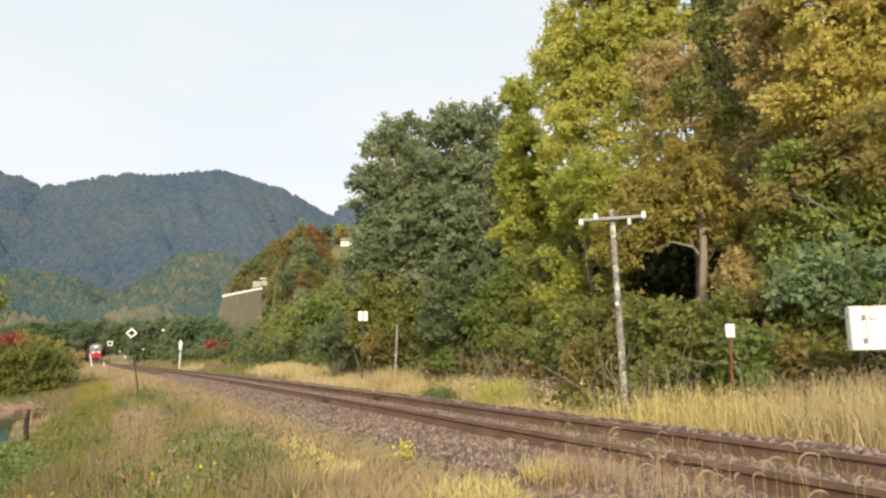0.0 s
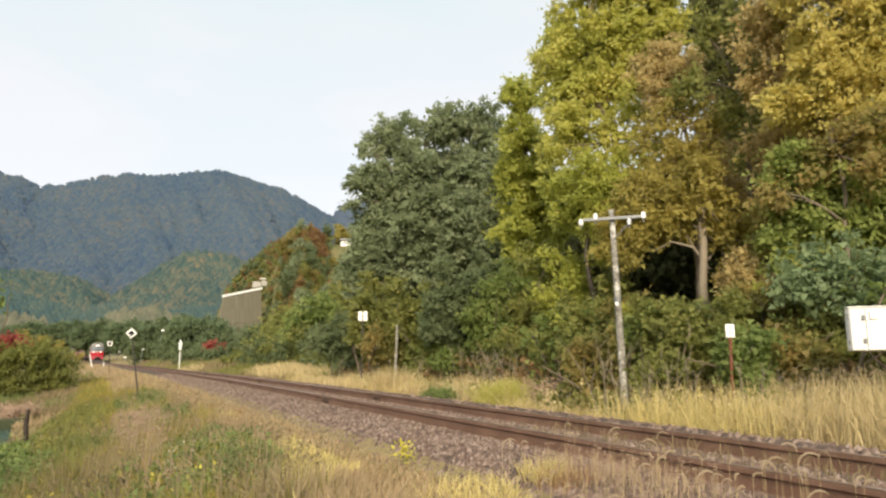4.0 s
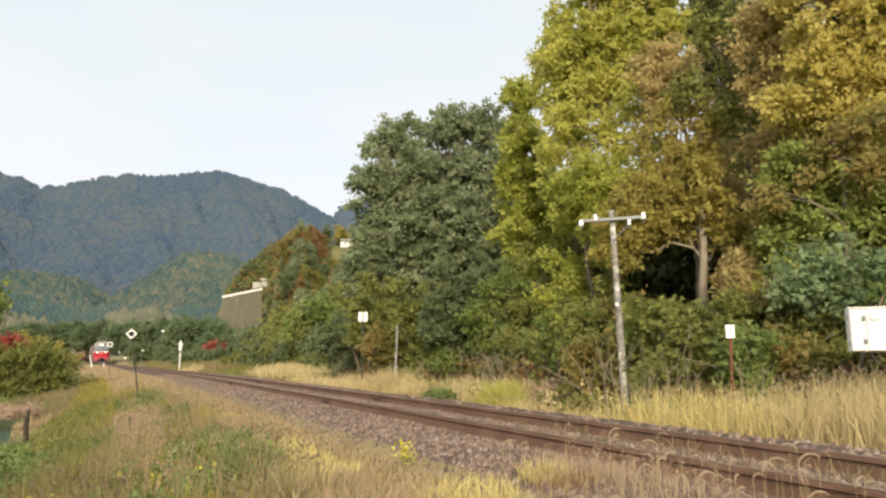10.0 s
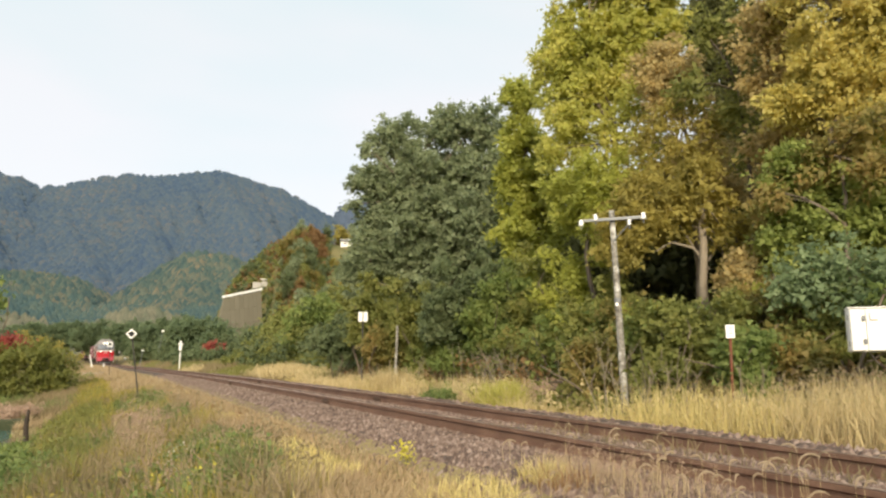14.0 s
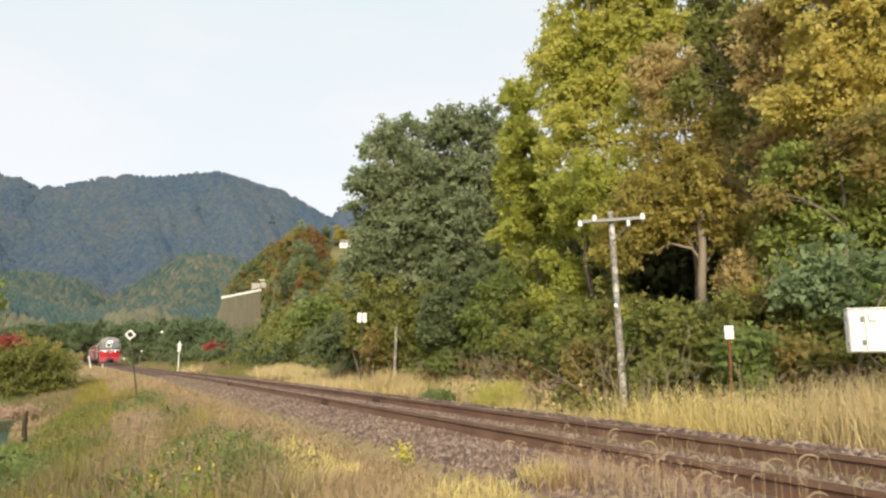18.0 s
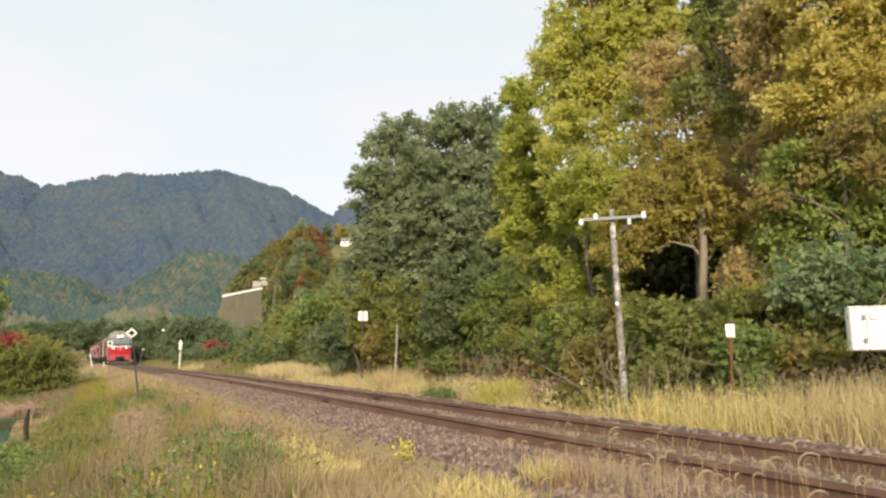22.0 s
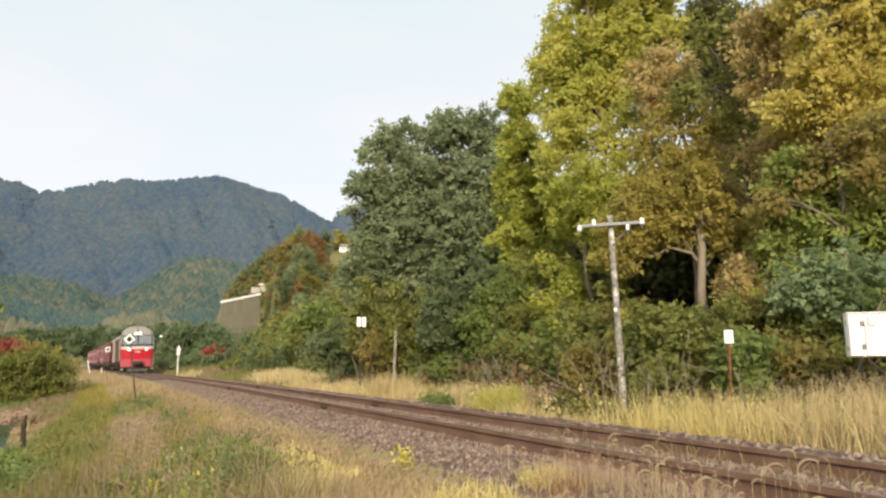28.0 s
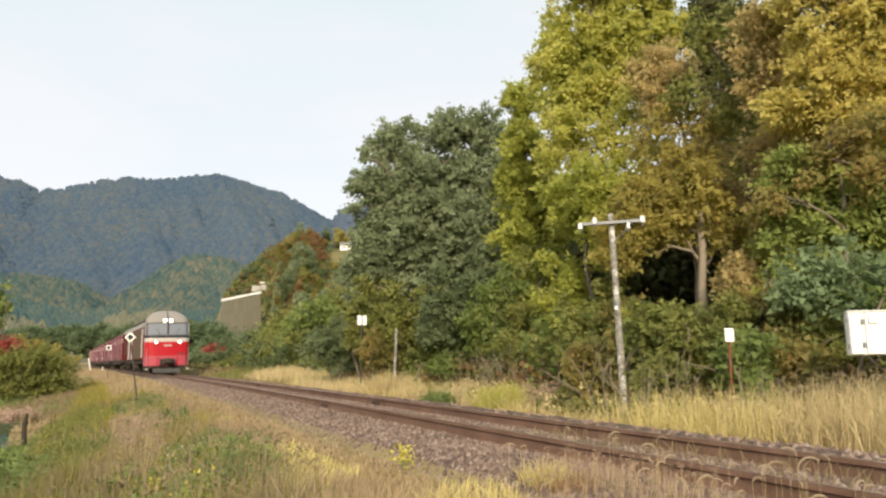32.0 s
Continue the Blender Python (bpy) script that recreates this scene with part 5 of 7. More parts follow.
    tree("bush", (13.89, 42.80), [(-0.86, 0.27, 3.99, 0.91, 0.65), (0.71, -0.24, 4.08, 0.92, 0.65), (-0.09, 0.03, 4.91, 1.00, 0.65), (0.08, -0.03, 4.01, 1.00, 0.78)],
         L_OLIVE, leaf=.24, density=.8, trunk=.06, clump=.6, seed=85, stems=4, fork=.5, category="bush", label="tall green thicket beside the line")
    tree("bush", (9.87, 67.28), [(-0.81, 0.11, 0.85, 0.94, 0.37), (0.78, -0.12, 0.89, 0.95, 0.37), (-0.04, 0.01, 1.33, 1.03, 0.37), (0.14, -0.02, 0.85, 1.03, 0.44)],
         L_HEDGE, leaf=.24, density=.8, trunk=.06, clump=.6, seed=86, stems=4, fork=.5, category="bush", label="tall green thicket beside the line")
    tree("bush", (7.31, 71.63), [(-0.53, 0.05, 0.82, 0.61, 0.27), (0.50, -0.05, 0.84, 0.62, 0.27), (-0.04, 0.00, 1.16, 0.67, 0.27), (0.09, -0.01, 0.82, 0.67, 0.32)],
         L_HEDGE, leaf=.24, density=.8, trunk=.06, clump=.6, seed=87, stems=4, fork=.5, category="bush", label="tall green thicket beside the line")
    tree("bush", (6.44, 83.75), [(-0.43, 0.03, 0.78, 0.50, 0.21), (0.40, -0.03, 0.80, 0.50, 0.21), (-0.03, 0.00, 1.04, 0.54, 0.21), (0.07, -0.01, 0.78, 0.54, 0.25)],
         L_HEDGE, leaf=.24, density=.8, trunk=.06, clump=.6, seed=89, stems=4, fork=.5, category="bush", label="tall green thicket beside the line")
    tree("bush", (9.16, 55.25), [(-0.53, 0.09, 0.35, 0.63, 0.21), (0.55, -0.09, 0.37, 0.64, 0.21), (-0.00, 0.00, 0.62, 0.69, 0.21), (0.12, -0.02, 0.35, 0.69, 0.25)],
         L_OLIVE, leaf=.24, density=.8, trunk=.06, clump=.6, seed=90, stems=4, fork=.5, category="bush", label="tall green thicket beside the line")
    tree("bush", (9.74, 51.08), [(-0.38, 0.07, 0.39, 0.46, 0.30), (0.40, -0.08, 0.41, 0.46, 0.30), (-0.01, 0.00, 0.78, 0.50, 0.30), (0.08, -0.02, 0.39, 0.50, 0.36)],
         L_HEDGE, leaf=.24, density=.8, trunk=.06, clump=.6, seed=91, stems=4, fork=.5, category="bush", label="tall green thicket beside the line")
    tree("bush", (10.00, 57.13), [(-0.65, 0.11, 0.69, 0.76, 0.38), (0.64, -0.12, 0.73, 0.76, 0.38), (-0.03, 0.01, 1.20, 0.83, 0.38), (0.12, -0.02, 0.69, 0.83, 0.46)],
         L_OLIVE, leaf=.24, density=.8, trunk=.06, clump=.6, seed=92, stems=4, fork=.5, category="bush", label="tall green thicket beside the line")
    tree("bush", (8.61, 71.48), [(-0.49, 0.06, 0.91, 0.56, 0.30), (0.45, -0.06, 0.94, 0.56, 0.30), (-0.04, 0.00, 1.30, 0.61, 0.30), (0.07, -0.01, 0.91, 0.61, 0.36)],
         L_HEDGE, leaf=.24, density=.8, trunk=.06, clump=.6, seed=93, stems=4, fork=.5, category="bush", label="tall green thicket beside the line")
    tree("bush", (10.44, 50.94), [(-0.56, 0.11, 0.90, 0.64, 0.47), (0.53, -0.11, 0.94, 0.64, 0.47), (-0.04, 0.01, 1.53, 0.70, 0.47), (0.10, -0.02, 0.90, 0.70, 0.57)],
         L_GREEN, leaf=.24, density=.8, trunk=.06, clump=.6, seed=94, stems=4, fork=.5, category="bush", label="tall green thicket beside the line")
    tree("bush", (14.19, 50.03), [(-0.99, 0.27, 3.86, 1.05, 0.75), (0.81, -0.24, 3.95, 1.05, 0.75), (-0.12, 0.03, 4.91, 1.14, 0.75), (0.09, -0.03, 3.87, 1.15, 0.90)],
         L_HEDGE, leaf=.24, density=.8, trunk=.06, clump=.6, seed=95, stems=4, fork=.5, category="bush", label="tall green thicket beside the line")
    tree("bush", (14.14, 129.23), [(-3.33, 0.32, 5.01, 2.76, 2.11), (-0.83, 0.09, 6.16, 2.78, 2.11), (2.32, -0.27, 5.64, 3.08, 2.11), (0.36, -0.04, 3.38, 4.46, 1.81)],
         L_FARHEDGE, leaf=.42, density=.8, trunk=.12, clump=1.3, seed=95, stems=4, fork=.5, category="bush", label="dark green thicket across the flat")
    tree("bush", (10.45, 149.64), [(-3.47, 0.20, 5.65, 2.85, 2.26), (-0.92, 0.06, 6.87, 2.87, 2.26), (2.30, -0.18, 6.32, 3.18, 2.26), (0.31, -0.02, 3.93, 4.61, 1.94)],
         L_FARHEDGE, leaf=.42, density=.8, trunk=.12, clump=1.3, seed=96, stems=4, fork=.5, category="bush", label="dark green thicket across the flat")
    tree("bush", (5.96, 169.90), [(-3.84, 0.09, 6.01, 3.18, 2.46), (-1.04, 0.03, 7.31, 3.20, 2.46), (2.52, -0.11, 6.74, 3.56, 2.46), (0.33, -0.01, 4.17, 5.14, 2.11)],
         L_FARHEDGE, leaf=.42, density=.8, trunk=.12, clump=1.3, seed=97, stems=4, fork=.5, category="bush", label="dark green thicket across the flat")
    tree("bush", (-1.02, 200.00), [(-4.40, -0.07, 6.92, 3.67, 2.55), (-1.23, -0.01, 8.25, 3.70, 2.55), (2.80, -0.01, 7.68, 4.11, 2.55), (0.32, 0.00, 5.06, 5.94, 2.19)],
         L_FARHEDGE, leaf=.42, density=.8, trunk=.12, clump=1.3, seed=98, stems=4, fork=.5, category="bush", label="dark green thicket across the flat")
    tree("bush", (-10.07, 229.78), [(-4.98, -0.27, 8.66, 4.13, 2.40), (-1.47, -0.07, 9.91, 4.17, 2.40), (2.97, 0.11, 9.41, 4.63, 2.40), (0.21, 0.01, 6.97, 6.69, 2.06)],
         L_FARHEDGE, leaf=.42, density=.8, trunk=.12, clump=1.3, seed=99, stems=4, fork=.5, category="bush", label="dark green thicket across the flat")
    tree("bush", (-18.58, 229.25), [(-5.56, -0.52, 7.67, 4.84, 2.40), (-1.55, -0.13, 8.91, 4.89, 2.40), (3.56, 0.26, 8.43, 5.45, 2.40), (0.36, 0.03, 6.04, 7.86, 2.06)],
         L_FARHEDGE, leaf=.42, density=.8, trunk=.12, clump=1.3, seed=100, stems=4, fork=.5, category="bush", label="dark green thicket across the flat")
    tree("bush", (5.37, 109.87), [(-1.45, 0.06, 1.91, 1.25, 0.77), (-0.35, 0.02, 2.31, 1.25, 0.77), (1.04, -0.06, 2.12, 1.39, 0.77), (0.17, -0.01, 1.33, 2.01, 0.66)],
         L_HEDGE, leaf=.40, density=.7, trunk=.12, clump=1.3, seed=101, stems=4, fork=.5, category="bush", label="dark green thicket across the flat")
    tree("bush", (-24.38, 198.51), [(-3.82, -0.51, 5.21, 3.42, 2.32), (-1.10, -0.14, 6.34, 3.45, 2.32), (2.41, 0.28, 5.85, 3.84, 2.32), (0.29, 0.03, 3.63, 5.55, 1.99)],
         L_FARHEDGE, leaf=.42, density=.8, trunk=.12, clump=1.3, seed=102, stems=4, fork=.5, category="bush", label="dark green thicket across the flat")
    tree("bush", (15.56, 108.89), [(-1.60, 0.22, 3.48, 1.29, 1.40), (-0.43, 0.06, 4.24, 1.30, 1.40), (1.05, -0.16, 3.88, 1.43, 1.40), (0.15, -0.02, 2.37, 2.08, 1.20)],
         L_FARHEDGE, leaf=.40, density=.7, trunk=.12, clump=1.3, seed=103, stems=4, fork=.5, category="bush", label="dark green thicket across the flat")
    tree("bush", (-3.42, 43.87), [(-1.14, -0.10, 0.13, 1.23, 1.02), (-0.13, -0.01, 0.52, 1.41, 1.09), (1.09, 0.07, 0.42, 1.02, 1.02), (-0.44, -0.04, 1.03, 1.09, 0.66), (0.74, 0.05, -0.29, 1.42, 0.80), (-1.08, -0.10, -0.62, 1.39, 0.66), (-0.02, -0.00, -0.79, 1.56, 0.51), (1.32, 0.08, -0.66, 0.95, 0.51), (-1.31, -0.12, -0.92, 1.23, 0.36), (-2.31, 0.77, 0.43, 1.24, 1.30), (1.77, 0.10, -0.11, 0.64, 0.66), (0.35, 0.03, 1.25, 0.63, 0.44), (-0.97, -0.09, 1.12, 0.68, 0.51)],
         L_OLIVE, leaf=.14, density=.32, open_=.4, twig=3.0, bark=M_BARK_PALE, trunk=.06, clump=.44, seed=120, stems=6, fork=.5, rise=.3, category="bush", label="rounded olive-green bush on the field edge")
    tree("bush", (-3.6, 45.6), [(-1.5, 0, 1.25, 1.0, .6), (-.3, .2, 1.55, 1.1, .6), (.9, .2, 1.15, .9, .6), (1.7, .1, .55, .7, .5)],
         L_OCHRE, leaf=.12, density=.4, trunk=.05, clump=.4, open_=.6, twig=3, bark=M_BARK_PALE, seed=125, stems=5, fork=.5, rise=.3, category="bush", label="thin bush with brown-tinged leaves on the field edge")
    tree("bush", (-4.57, 44.77), [(-0.35, -0.04, 1.56, 0.69, 0.45), (0.27, 0.03, 1.45, 0.44, 0.37)],
         L_RED, leaf=.2, density=.8, trunk=.04, clump=.4, seed=121, stems=3, fork=.5, category="bush", label="red-leaved shrub across the field")
    tree("bush", (10.35, 77.31), [(-0.24, 0.03, 1.90, 0.86, 0.71), (0.52, -0.07, 1.60, 0.55, 0.52)],
         L_RED, leaf=.3, density=.6, trunk=.04, clump=.5, seed=122, stems=3, fork=.5, category="bush", label="red-leaved shrub beside the line")
    tree("bush", (-2.66, 19.82), [(0.05, 0.01, 2.36, 0.25, 0.23), (-0.12, -0.02, 1.97, 0.34, 0.50)],
         L_GREEN, leaf=.14, density=.8, trunk=.05, clump=.3, seed=123, stems=2, fork=.7, category="bush", label="tall green shrub over the ditch")
    tree("bush", (-1.42, 13.53), [(0.11, 0.01, -1.13, 0.27, 0.23), (0.36, 0.03, -1.24, 0.17, 0.16)],
         L_GREEN, leaf=.09, density=.8, trunk=.03, clump=.22, seed=124, stems=3, fork=.5, category="bush", label="low green scrub on the ditch bank")
    tree("tree", (12.55, 14.27), [(-1.23, 0.99, 7.39, 0.70, 0.55), (-0.49, 0.42, 7.15, 0.69, 0.47), (0.22, -0.20, 7.48, 0.68, 0.63), (-0.88, 0.73, 6.27, 0.69, 0.47), (-0.04, 0.03, 6.52, 0.69, 0.39), (0.74, -0.69, 6.58, 0.60, 0.47), (-1.51, 1.19, 6.48, 0.54, 0.55), (0.50, -0.45, 5.81, 0.60, 0.47)],
         L_YGREEN, leaf=.10, density=.62, trunk=.10, clump=.34, open_=.7, twig=4, seed=41, label="thin tree with sparse yellow-green leaves and bare twigs")
    tree("tree", (12.72, 10.51), [(0.03, -0.04, 8.49, 0.57, 0.62), (0.28, -0.35, 7.29, 0.56, 0.62), (-0.05, 0.06, 6.42, 0.57, 0.55), (0.28, -0.34, 5.40, 0.62, 0.55), (0.53, -0.67, 4.82, 0.55, 0.48), (-0.38, 0.44, 8.34, 0.57, 0.55), (-0.60, 0.68, 7.11, 0.51, 0.55)],
         L_OLIVE, leaf=.10, density=.5, trunk=.10, clump=.32, open_=.6, twig=2.5, seed=42, label="thin olive-leaved tree with bare twigs")
    tree("tree", (11.32, 7.35), [(0.08, -0.13, 4.43, 0.43, 0.34), (0.32, -0.51, 3.85, 0.47, 0.39), (-0.22, 0.32, 4.20, 0.44, 0.34), (-0.56, 0.80, 3.65, 0.40, 0.39), (0.31, -0.51, 4.75, 0.42, 0.28)],
         L_MIXED, leaf=.10, density=.6, trunk=.08, clump=.30, open_=.4, twig=2, seed=43, label="small tree with rust and green leaves")

# ---- things beside the line ----


def build_pole():
    x, y = (7.82, 9.11)
    z0 = gz(x, y)
    ob = thing("telegraph_pole", pose(x, y, z0, 0, 0, -40), "leaning lichened trackside pole with crossarm and insulators", "telegraph pole")
    lean = -.10
    h = 3.23 - z0
    k = Vector((lean / 3.6, .0, 1))
    part("shaft", Geo().tube([k * t for t in (-.15, .6, 1.3, 2.1, 2.9, h)], [.068, .064, .060, .055, .050, .046], 12), M_POLE, ob, "", True)
    a = k * (h - .17) + Vector((0, -.085, 0))
    tilt = pose(a.x, a.y, a.z, 0, -1.2, 0)
    part("crossarm", Geo().box((-.02, 0, 0), (1.04, .05, .055), .008, tilt), M_GALV, ob, "grey steel crossarm")
    for dx, dz, r in ((-.53, -.03, .050), (-.28, .05, .048), (.28, -.07, .040), (.52, .02, .054)):
        c = tilt @ Vector((dx, 0, dz))
        g = Geo().tube([c + Vector((0, 0, t)) for t in (-.06, -.04, -.024, .0, .016, .04, .06)], [r * .5, r, r * .62, r * .95, r * .6, r * .8, r * .3], 10)
        ins = part("insulator", g, M_PORCELAIN, ob, "white porcelain insulator", True)
        part("pin", Geo().tube([c + Vector((0, 0, -.12)), c + Vector((0, 0, -.06))], .012, 6), M_GALV, ins)
    part("brace", Geo().tube([tilt @ Vector((.34, -.02, -.04)), k * (h - .55) + Vector((0, -.08, 0))], .011, 6), M_GALV, ob)
    part("band", Geo().tube([k * 2.02, k * 2.09], .062, 12), M_GALV, ob, "pale steel band")
    part("number_plate", Geo().box(tuple(k * 1.98 + Vector((-.02, -.085, 0))), (.05, .012, .06), .003), M_WHITE, ob)
    # stub post farther along
    x, y = (8.21, 20.30)
    st = thing("concrete_post", pose(x, y, gz(x, y), 0, 1.5, 0), "weathered pale concrete post at the wood edge", "post")
    part("shaft", Geo().tube([(0, 0, -.1), (0, 0, .8), (.01, 0, 1.75 - gz(x, y))], [.05, .046, .042], 8), M_POLE, st)


def two_plate_sign():
    x, y = (7.67, 21.89)
    z0 = gz(x, y)
    ob = thing("trackside_sign", pose(x, y, z0, 0, 0, -14), "two small white plates on a dark post", "railway sign")
    part("post", Geo().tube([(0, .03, -.1), (0, .03, 2.14 - z0)], .026, 8), M_DARKPOST, ob)
    for dx in (-.085, .085):
        part("plate", Geo().box((dx, 0, 2.11 - z0), (.138, .012, .32), .004), M_WHITE, ob, "white enamel plate")
    part("bracket", Geo().box((0, .014, 2.09 - z0), (.26, .012, .05)), M_DARKPOST, ob)


def small_plate_sign():
    x, y = (8.19, 7.20)
    z0 = gz(x, y)
    ob = thing("trackside_sign", pose(x, y, z0, 0, 0, -44), "small white plate on a rusty post", "railway sign")
    part("post", Geo().tube([(-.03, .03, -.1), (0, .03, 1.12 - z0)], .02, 8), M_RUSTPOST, ob, "rust-red post")
    pl = part("plate", Geo().box((.0, 0, 1.065 - z0), (.125, .012, .195), .01), M_WHITE, ob, "white enamel plate")
    for i, (w, dz) in enumerate(((.05, .05), (.03, .01), (.05, -.03))):
        part("mark", Geo().box((.005, -.008, 1.065 - z0 + dz), (w, .004, .012)), M_GALV, pl, "faded grey mark")


def build_cabinet():
    x, y = (8.58, 5.13)
    z0 = gz(x, y)
    ob = thing("equipment_cabinet", pose(x, y, z0, 0, 0, -50), "white steel signalling cabinet on a dark post", "cabinet")
    lo, hi = .75 - z0, 1.285 - z0
    zc, h = (lo + hi) / 2, hi - lo
    body = part("body", Geo().box((.1, .16, zc), (1.08, .32, h), .018), M_WHITE, ob)
    for a, w in ((-.35, .16), (.19, .90)):
        d = part("door", Geo().box((a, -.012, zc), (w - .012, .02, h - .03), .006), M_WHITE, body, "white sheet-steel door")
        if a < 0:
            for dz in (.19, -.19):
                part("hinge", Geo().box((a + w / 2 - .012, -.03, zc + dz * .75), (.035, .022, .065), .004), M_GALV, d)
        else:
            part("lock_box", Geo().box((a - .36, -.035, zc + .17), (.09, .03, .1), .008), M_WHITE, d)
    for dz in (.2, -.2):
        part("side_hinge", Geo().box((-.448, .02, zc + dz * .8), (.016, .05, .06), .003), M_GALV, body)
    part("rain_hood", Geo().box((.1, .15, hi + .008), (1.09, .345, .016), .006), M_WHITE, body)
    part("vent_cap", Geo().tube([(.18, .14, hi + .02), (.18, .14, hi + .13), (.18, .14, hi + .15)], [.07, .07, .04], 12), M_POLE, body, "grey vent cap")
    part("post", Geo().tube([(.06, .16, -.1), (.06, .16, lo + .01)], .055, 10), M_DARKPOST, ob)
    part("strut", Geo().tube([(.06, .16, lo - .35), (.30, .16, lo)], .02, 6), M_DARKPOST, ob)


def square_board(name, x, y, z, size, diamond, label, turn, lean, post_mat):
    z0 = gz(x, y)
    ob = thing(name, pose(x, y, z0, 0, 0, turn), label, "railway sign")
    foot, head = Vector((lean, .03, -.15)), Vector((0, .03, z - z0 + size * .3))
    part("post", Geo().tube([foot, head], .022, 8), post_mat, ob)
    c = Vector((0, 0, z - z0))
    m = Matrix.Translation(c) @ pose(0, 0, 0, 0, 45 if diamond else 0, 0)
    b = part("board", Geo().box((0, 0, 0), (size, .014, size), .004, m), M_WHITE, ob, "white square board")
    part("centre", Geo().box((0, -.012, 0), (size * .6, .012, size * .6), .002, m), M_BLACK, b, "black square")


def build_boards():
    x, y = (0.68, 24.59)
    square_board("diamond_board", x, y, 1.515, .245, True, "white diamond board with a black centre on a leaning thin post", -2, .40, M_DARKPOST)
    x, y = (0.17, 55.00)
    square_board("square_board", x, y, 1.84, .33, False, "small white square board with a black centre", 2, .1, M_DARKPOST)
    # pale marker posts at the crossing
    for (x, y), h, l in (((-1.28, 83.99), 1.5, -.35), ((-0.15, 82.00), .65, -.06)):
        ob = thing("marker_post", pose(x, y, gz(x, y)), "thin white leaning marker post", "post", "marker posts")
        part("shaft", Geo().tube([(0, 0, -.1), (l, 0, h)], [.06, .05], 8), M_WHITE, ob)
    # white signal marker on the far side
    x, y = (5.54, 61.75)
    z0 = gz(x, y)
    ob = thing("signal_marker", pose(x, y, z0), "white signal marker with a broad head on a slim post", "railway signal")
    top = 2.22 - z0
    part("post", Geo().tube([(0, 0, -.1), (0, 0, top)], .045, 8), M_WHITE, ob)
    part("head", Geo().tube([(0, 0, top - .72), (0, 0, top - .66), (0, 0, top - .3), (0, 0, top - .24)], [.08, .14, .14, .08], 10), M_WHITE, ob, "white lamp head")
    part("cap", Geo().box((0, 0, top - .16), (.4, .16, .1), .02), M_WHITE, ob)
    part("finial", Geo().tube([(0, 0, top - .1), (0, 0, top + .12)], [.1, .07], 8), M_WHITE, ob)
    for (x, y), z, s in (((3.48, 139.9), 2.05, .28), ((2.92, 139.9), 1.2, .46), ((1.70, 139.9), 2.3, .28), ((3.51, 87.93), 1.9, .2), ((7.25, 119.73), 5.5, .4), ((9.71, 73.36), 1.7, .2)):
        z0 = gz(x, y)
        ob = thing("marker_plate", pose(x, y, z0, 0, 8, 0), "small white plate on a thin stake", "railway sign", "marker plates")
        part("stake", Geo().tube([(0, .03, -.1), (0, .03, z - z0)], .035, 6), M_GALV, ob)
        part("plate", Geo().box((0, 0, z - z0), (s, .03, s * .7), .01), M_WHITE, ob)


def build_ditch():
    # a strip of standing water in a cut beside the bank, closed by a dark shade strip
    water = Geo()
    z = -1.66
    vs = [(-9.0, 19.2, z), (-2.05, 20.2, z), (-2.55, 27.5, z), (-9.5, 27.0, z)]
    water.add(vs, [(0, 1, 2, 3)])
    structure("water", water.mesh("water", M_WATER), "still green-blue water in the ditch", "water")
    # Added dark blocks stand in for the shade under the bank beyond the water.
    kerb = thing("ditch_kerb", pose(0, 0, 0), "added dark strip for the shade under the ditch bank", "kerb", kind="structure")
    for i in range(6):
        part("kerb_stone", Geo().box((-8.9 + i * 1.22, 27.75, -1.56), (1.19, .3, .5), .05), M_BANK_SHADE, kerb)
    x, y = (-1.49, 17.94)
    st = thing("wooden_stake", pose(x, y, gz(x, y), 0, 1, 0), "dark rotten stake at the ditch edge", "stake")
    part("shaft", Geo().tube([(0, 0, -.2), (.02, 0, .3), (-.01, .01, .6), (.01, .01, .92)], [.065, .055, .05, .03], 8), M_UNDER, st)
    # pale gravel patch of the little crossing
    xs, ys = (-0.68, 66.00)
    g = Geo()
    for i in range(7):
        for j in range(3):
            X, Y = xs - .9 + i * .33, ys - 2.2 + j * 1.7
            g.box((X, Y, gz(X, Y) + .03), (.31, 1.6, .08), .0)
    structure("crossing_slab", g.mesh("crossing_slab", M_CONCRETE), "worn concrete path beside the line", "path")

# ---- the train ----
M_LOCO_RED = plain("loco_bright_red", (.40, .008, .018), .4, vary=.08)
M_LOCO_PINK = plain("loco_faded_red", (.40, .065, .088), .45, vary=.1)
M_LOCO_GREY = plain("loco_light_grey", (.06, .058, .057), .45, vary=.1)
M_LOCO_ROOF = plain("loco_roof_grey", (.25, .23, .21), .6, vary=.15)
# Body-side red is set about a third as bright as the front.
M_LOCO_SIDE = plain("loco_darker_red_side", (.13, .026, .026), .8, vary=.15, spec=0.0)
M_LOCO_TAN = plain("loco_brown_grille", (.13, .10, .075), .8, vary=.2, spec=0.0)
M_LOCO_PALE = plain("loco_pale_band", (.46, .41, .38), .5, vary=.08)
M_UNDER = material("underframe_grime", [(.02, .016, .013), (.05, .038, .03), (.09, .07, .055)], .85, .1, 2, 20, .3)
M_CONT = material("maroon_container_paint", [(.085, .020, .036), (.12, .028, .048), (.16, .042, .066)], .85, 0, .8, 14, .1, piece=.5, spec=0.0)
M_CONT_EDGE = plain("container_edge", (.46, .31, .31), .8, vary=.2, spec=0.0)
# Glass base lifted to grey to stand in for the sky it mirrors.
M_SCREEN = glass("sky_greyed_glass", (.17, .18, .20), .2)
G_LAMP = glow("lit_headlamp", (1.0, .93, .80), 2.6)


